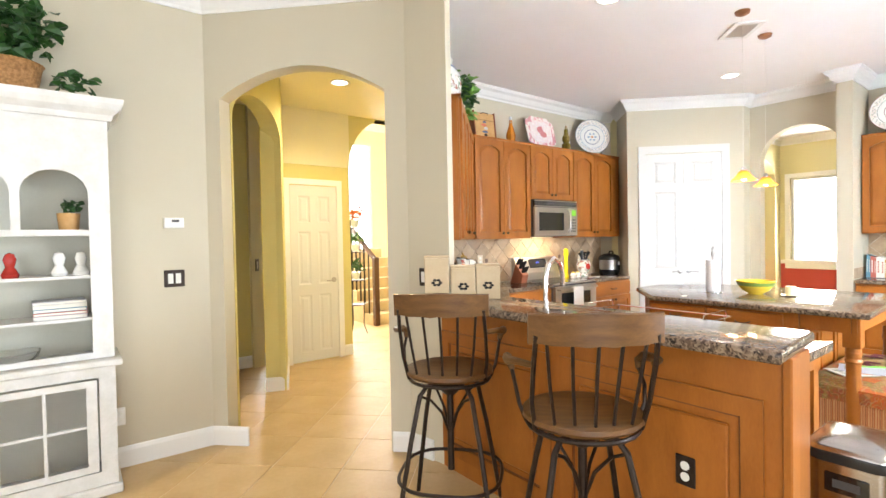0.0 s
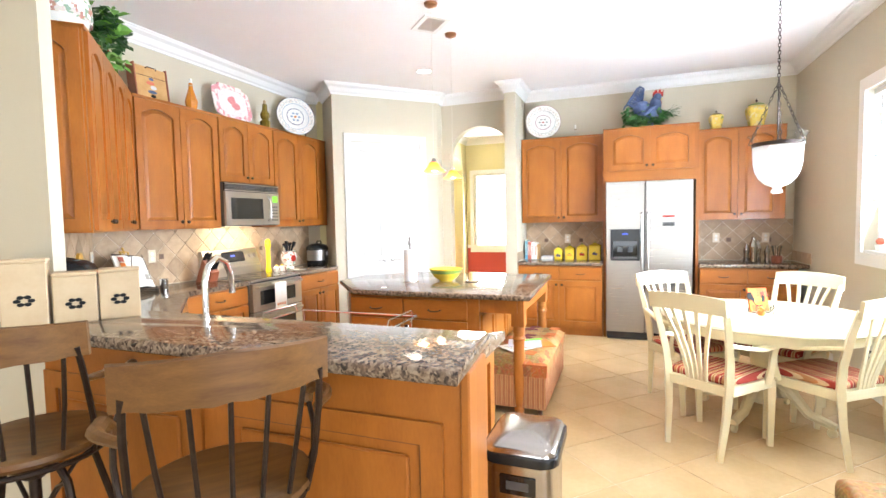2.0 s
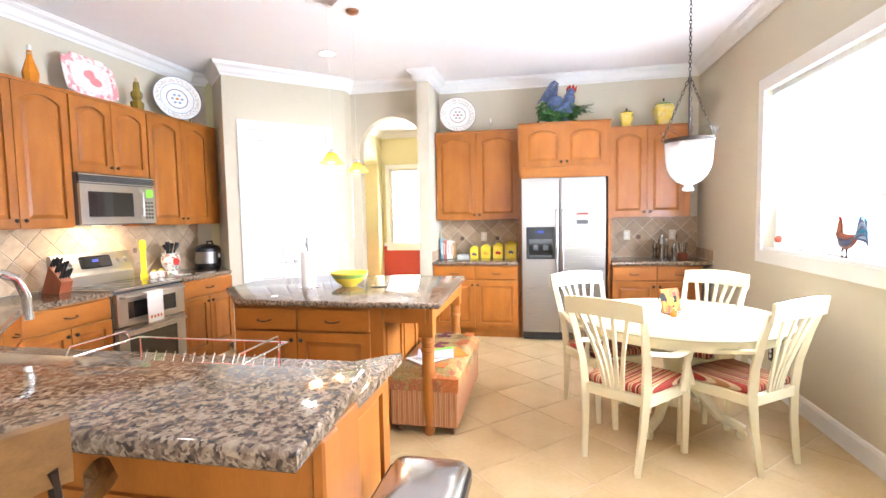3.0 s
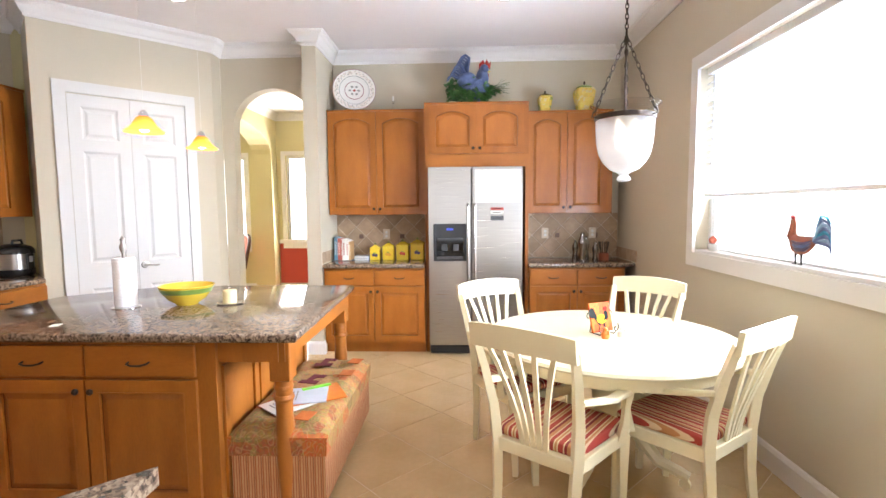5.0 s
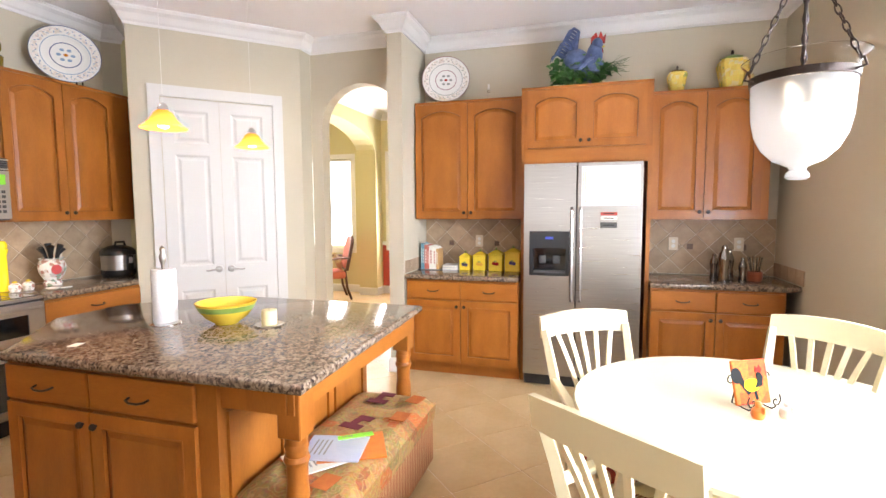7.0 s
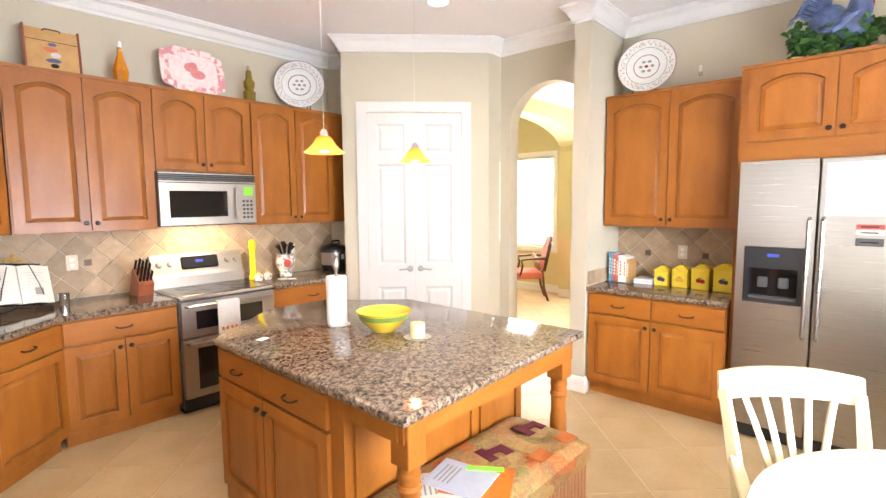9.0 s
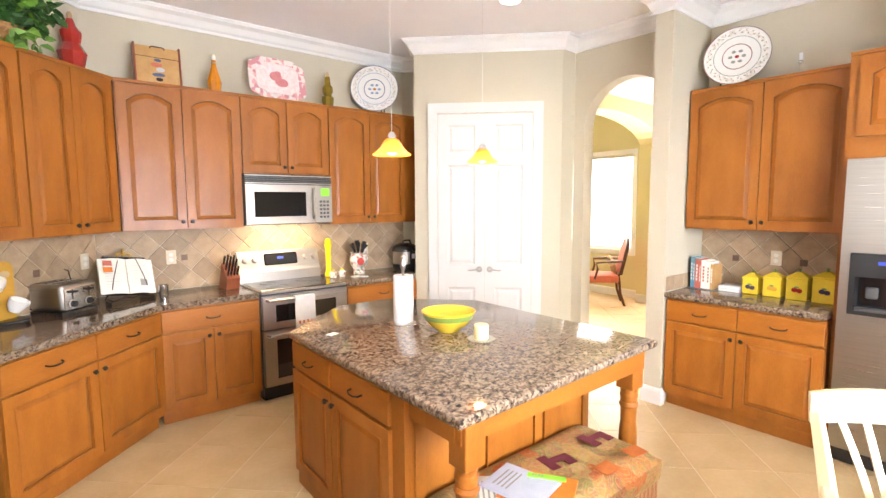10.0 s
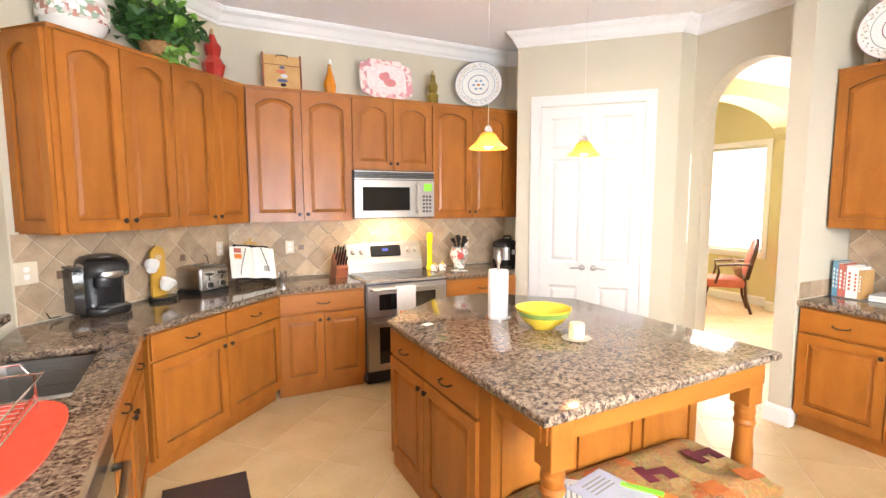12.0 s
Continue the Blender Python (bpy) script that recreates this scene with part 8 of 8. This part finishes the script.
# ---- tan tins and pan on the bar ----
for x, y, h_ in ((4.680, 2.06, 0.25), (4.805, 1.965, 0.19), (4.935, 1.89, 0.195)):
    t_ = thing("tin_canister", pose(x, y, 1.066, 0, 0, -37), "tan rectangular tin with a black printed emblem", "canister", "tan tins on the bar")
    part("body", bx(-0.072, 0.072, -0.05, 0.05, 0, h_, bev=0.004), M["tin"], t_)
    part("lid", bx(-0.074, 0.074, -0.052, 0.052, h_ + 0.0005, h_ + 0.014, bev=0.003), M["tin"], t_)
    for k in range(6):
        part("emblem", prism([(0.012 * math.cos(i * math.pi / 4), 0.008 * math.sin(i * math.pi / 4)) for i in range(8)], 0, 0.001), M["blackprint"], t_, "black printed emblem", m=pose(0.022 * math.cos(k * 1.05), -0.05, h_ * 0.42 + 0.016 * math.sin(k * 1.05), 90))
for nm, m_ in (("wall_switch", pose(4.757, 2.30, 1.185, 0, 0, -81)),):
    switch_plate(nm, m_, 0.075, 0.115, label="dark bronze switch plate with white rocker above the bar")

# ---- wall plates over the backsplash ----
AW = lambda s, z: pose(4.99 + s * q, 4.99 - KD + s * q, z, 0, 0, 45) @ pose(0, -0.012, 0)
switch_plate("wall_outlet", AW(0.05 / q * 0.5 + 0.02, 1.20), 0.12, 0.125, plate="almond", outlet=True, label="almond outlet plate on the tiled backsplash")
switch_plate("wall_outlet", AW(1.50, 1.20), plate="almond", outlet=True, label="almond outlet plate on the tiled backsplash")
switch_plate("wall_outlet", pose(6.64, 3.848, 1.18), plate="almond", outlet=True, label="almond outlet plate on the tiled backsplash")
switch_plate("wall_outlet", pose(8.46, 3.848, 1.14), plate="almond", outlet=True, label="almond outlet plate on the tiled backsplash")
switch_plate("wall_outlet", pose(10.188, 0.60, 1.18, 0, 0, -90), plate="almond", outlet=True, label="almond outlet plate on the tiled backsplash")
switch_plate("wall_outlet", pose(10.188, -1.155, 1.18, 0, 0, -90), plate="almond", outlet=True, label="almond outlet plate on the tiled backsplash")
switch_plate("wall_outlet", pose(10.188, -1.67, 1.18, 0, 0, -90), plate="almond", outlet=True, label="almond outlet plate on the tiled backsplash")

# ---- rooster and pot in the window ----
t_ = thing("glass_rooster", pose(7.37, S_Y - 0.055, WZ0 + 0.0205), "coloured glass rooster standing in the kitchen window", "figurine")
bm = bmesh.new()
rings_ = []
for x, z, rx_, rz_ in ((-0.10, 0.135, 0.004, 0.012), (-0.075, 0.125, 0.014, 0.030), (-0.03, 0.108, 0.020, 0.046), (0.02, 0.102, 0.024, 0.052), (0.065, 0.115, 0.022, 0.050), (0.085, 0.148, 0.018, 0.034), (0.080, 0.185, 0.014, 0.024), (0.076, 0.215, 0.013, 0.020), (0.078, 0.238, 0.008, 0.012)):
    up_ = x > 0.07
    rings_.append([bm.verts.new((x + (rz_ * math.cos(a_) if up_ else 0), rx_ * math.sin(a_), z + (0 if up_ else rz_ * math.cos(a_)))) for a_ in [2 * math.pi * k / 12 for k in range(12)]])
for P_, Q_ in zip(rings_, rings_[1:]):
    for k in range(12):
        bm.faces.new((P_[k], P_[(k + 1) % 12], Q_[(k + 1) % 12], Q_[k]))
bm.faces.new(rings_[0]), bm.faces.new(rings_[-1])
part("body", bm, M["knifewood"], t_, "russet glass body", smooth=True)
part("comb", prism([(-0.012, -0.004), (-0.016, 0.016), (-0.004, 0.010), (0.002, 0.026), (0.010, 0.012), (0.020, 0.022), (0.020, 0.002)], -0.004, 0.004), M["redglaze"], t_, m=pose(0.078, 0, 0.240, 90))
part("wattle", lathe([(0, -0.018), (0.008, -0.010), (0.006, 0), (0, 0.004)], 10), M["redglaze"], t_, smooth=True, m=pose(0.094, 0, 0.215))
part("beak", lathe([(0.006, 0), (0, 0.018)], 8), M["yellowglaze"], t_, m=pose(0.096, 0, 0.230, 0, 90))
for k in range(3):
    part("wing_feather", tube([(0.05 - 0.01 * k, 0.022, 0.125 - 0.018 * k), (0.0, 0.027, 0.112 - 0.014 * k), (-0.05, 0.024, 0.118 - 0.016 * k), (-0.085, 0.018, 0.135 - 0.014 * k)], 0.01, 6, radii=[0.006, 0.012, 0.010, 0.003]), M["bluepaint" if k % 2 else "purple"], t_, "blue glass wing feather", smooth=True)
for k in range(8):
    h_ = 0.26 - 0.020 * k
    part("tail_feather", tube([(-0.085, 0.004 * (k % 3 - 1), 0.130), (-0.10 - 0.004 * k, 0.004 * (k % 3 - 1), 0.13 + (h_ - 0.13) * 0.6), (-0.125 - 0.006 * k, 0, h_), (-0.165 - 0.004 * k, 0, h_ - 0.012), (-0.195, 0, h_ - 0.045)], 0.01, 6, radii=[0.008, 0.010, 0.010, 0.007, 0.002]), M[("teal", "bluepaint", "skypaint", "bluepaint")[k % 4]], t_, smooth=True)
for x in (0.0, 0.045):
    part("leg", tube([(x, 0, 0.075), (x + 0.006, 0, 0.035), (x, 0, 0.003), (x + 0.025, 0, 0.003)], 0.005, 6, radii=[0.010, 0.005, 0.004, 0.003]), M["blackprint"], t_, smooth=True)
t_ = thing("small_pot", pose(8.26, S_Y - 0.05, WZ0 + 0.02), "small white pot with red flower on the window sill", "pot")
part("pot", lathe([(0, 0), (0.028, 0), (0.036, 0.05), (0.03, 0.05), (0, 0.045)], 16), M["porcelain"], t_, smooth=True)
part("bloom", lathe([(0, 0.05), (0.022, 0.055), (0.03, 0.08), (0.015, 0.10), (0, 0.105)], 10), M["salmon"], t_, smooth=True)

# ---- floor mat and footstool ----
t_ = thing("footstool", pose(5.44, -1.20, 0, 0, 0, 3), "orange and cream patterned square footstool", "footstool")
part("body", bx(-0.27, 0.27, -0.30, 0.30, 0.05, 0.34, bev=0.02, seg=2), M["patch"], t_)
part("cushion", bx(-0.28, 0.28, -0.31, 0.31, 0.342, 0.45, bev=0.035, seg=3), M["patch"], t_, smooth=True)
for sx in (-1, 1):
    for sy in (-1, 1):
        part("foot", lathe([(0, 0), (0.02, 0), (0.026, 0.03), (0.018, 0.05), (0, 0.05)], 10), M["darkwood"], t_, m=pose(sx * 0.22, sy * 0.25, 0))
t_ = thing("kitchen_mat", pose(5.90, 1.72, 0), "dark brown anti-fatigue mat in front of the sink", "mat")
part("pad", prism([(-0.24, -0.55), (0.19, -0.55), (0.19, 0.55), (-0.24, 0.55)], 0.0, 0.016, 0.006), M["brownmat"], t_)

# ---- backsplash tiles ----


def clip(poly, ax, lim, keep_less):
    out = []
    for i in range(len(poly)):
        a, b_ = poly[i - 1], poly[i]
        ia, ib = (a[ax] <= lim) == keep_less, (b_[ax] <= lim) == keep_less
        if ia != ib:
            t = (lim - a[ax]) / (b_[ax] - a[ax])
            out.append((a[0] + t * (b_[0] - a[0]), a[1] + t * (b_[1] - a[1])))
        if ib:
            out.append(b_)
    return out


def backsplash(m, W, z0, z1, insets, side=0.152, name="backsplash"):
    bs = part(name, bx(0, W, -0.004, -0.001, z0, z1), M["tgrout"], kind="structure", label="diagonal tumbled travertine tile backsplash", m=m)
    dg = side * math.sqrt(2)
    zc = (z0 + z1) / 2
    nx = int(W / (dg / 2)) + 3
    for i in range(-1, nx):
        for j in range(-3, 4):
            if (i + j) % 2:
                continue
            cx_, cz = i * dg / 2, zc + j * dg / 2
            h = dg / 2 - 0.0026
            po = [(cx_ - h, cz), (cx_, cz - h), (cx_ + h, cz), (cx_, cz + h)]
            for ax, lim, less in ((0, 0.001, False), (0, W - 0.001, True), (1, z0 + 0.001, False), (1, z1 - 0.001, True)):
                po = clip(po, ax, lim, less)
                if len(po) < 3:
                    break
            if len(po) < 3:
                continue
            bm = bmesh.new()
            A = [bm.verts.new((x, -0.0041, z)) for x, z in po]
            mx_, mz_ = sum(p[0] for p in po) / len(po), sum(p[1] for p in po) / len(po)
            B = [bm.verts.new((x + (mx_ - x) * 0.03, -0.010, z + (mz_ - z) * 0.03)) for x, z in po]
            for k in range(len(po)):
                bm.faces.new((A[k], A[(k + 1) % len(po)], B[(k + 1) % len(po)], B[k]))
            bm.faces.new(B)
            part("tile", bm, M["trav"], bs)
    for x in insets:
        part("inset_tile", bx(x - 0.024, x + 0.024, -0.0125, -0.0102, zc - 0.024, zc + 0.024, bev=0.001), M["travdark"], bs, "small dark metal inset tile")


backsplash(pose(4.99, 4.99 - KD, 0, 0, 0, 45), 1.615, CT1 + 0.001, U0 - 0.001, (0.24, 1.12))
backsplash(pose(6.14, 3.86, 0), 2.825, CT1 + 0.001, U0 + 0.01, (0.60, 1.90, 2.3))
backsplash(pose(10.2, 1.155, 0, 0, 0, -90), 1.02, CT1 + 0.001, 1.398, (0.27, 0.73))
backsplash(pose(10.2, -0.905, 0, 0, 0, -90), 1.04, CT1 + 0.001, 1.398, (0.385, 0.80))
ls = part("backsplash", bx(0, 0.60, -0.004, -0.001, CT1 + 0.001, CT1 + 0.12), M["tgrout"], kind="structure", label="low travertine tile ledge", m=pose(10.19, S_Y, 0, 0, 0, 180))
for k in range(4):
    part("tile", bx(k * 0.15 + 0.002, k * 0.15 + 0.148, -0.011, -0.0041, CT1 + 0.004, CT1 + 0.118, bev=0.002), M["trav"], ls)
ls = part("backsplash", bx(0, 0.60, -0.004, -0.001, CT1 + 0.001, CT1 + 0.12), M["tgrout"], kind="structure", label="low travertine tile ledge", m=pose(9.58, 1.16, 0))
for k in range(4):
    part("tile", bx(k * 0.15 + 0.002, k * 0.15 + 0.148, -0.0045, -0.0041, CT1 + 0.004, CT1 + 0.118), M["trav"], ls)

# ---- floor tiles, laid at 45 degrees ----
fl = bpy.data.objects["floor"]
TS = 0.4606


def tile_mesh():
    bm = bx(-TS / 2 + 0.002, TS / 2 - 0.002, -TS / 2 + 0.002, TS / 2 - 0.002, -0.0058, 0.0, bev=0.0015)
    me = bpy.data.meshes.new("tile")
    bm.to_mesh(me)
    bm.free()
    me.materials.append(M["tile"])
    return me


tm = tile_mesh()
tw = tm.copy()
made = 0
rest = bmesh.new()
for i in range(-30, 60):
    for j in range(-40, 40):
        s_, d_ = 8.08 + 0.6514 * (i + 0.5), 3.69 + 0.6514 * (j + 0.5)
        x, y = (s_ + d_) / 2, (s_ - d_) / 2
        if not (-2.4 < x < 14 and -2.4 < y < 10):
            continue
        if (y > 4.3 and x < 3.2) or (y > 7.2 and x > 9.8) or (4.2 < x < 9.3 and y > 7.8) or (y > 4.1 and 8 < x < 9.2):
            continue
        if made < 290 and ((4.5 < x < 10.0 and -2.0 < y < 4.0) or (3.0 < x <= 4.5 and 1.5 < y < 4.5)):
            t_ = new("tile", tm)
            t_.parent = fl
            t_.matrix_basis = pose(x, y, 0, 0, 0, 45)
            made += 1
        else:
            mm = pose(x, y, -0.0029, 0, 0, 45) @ Matrix.Diagonal((TS - 0.004, TS - 0.004, 0.0058, 1))
            bmesh.ops.create_cube(rest, size=1, matrix=mm)
part("outer_tiles", rest, M["tile"], fl, kind="stuff")
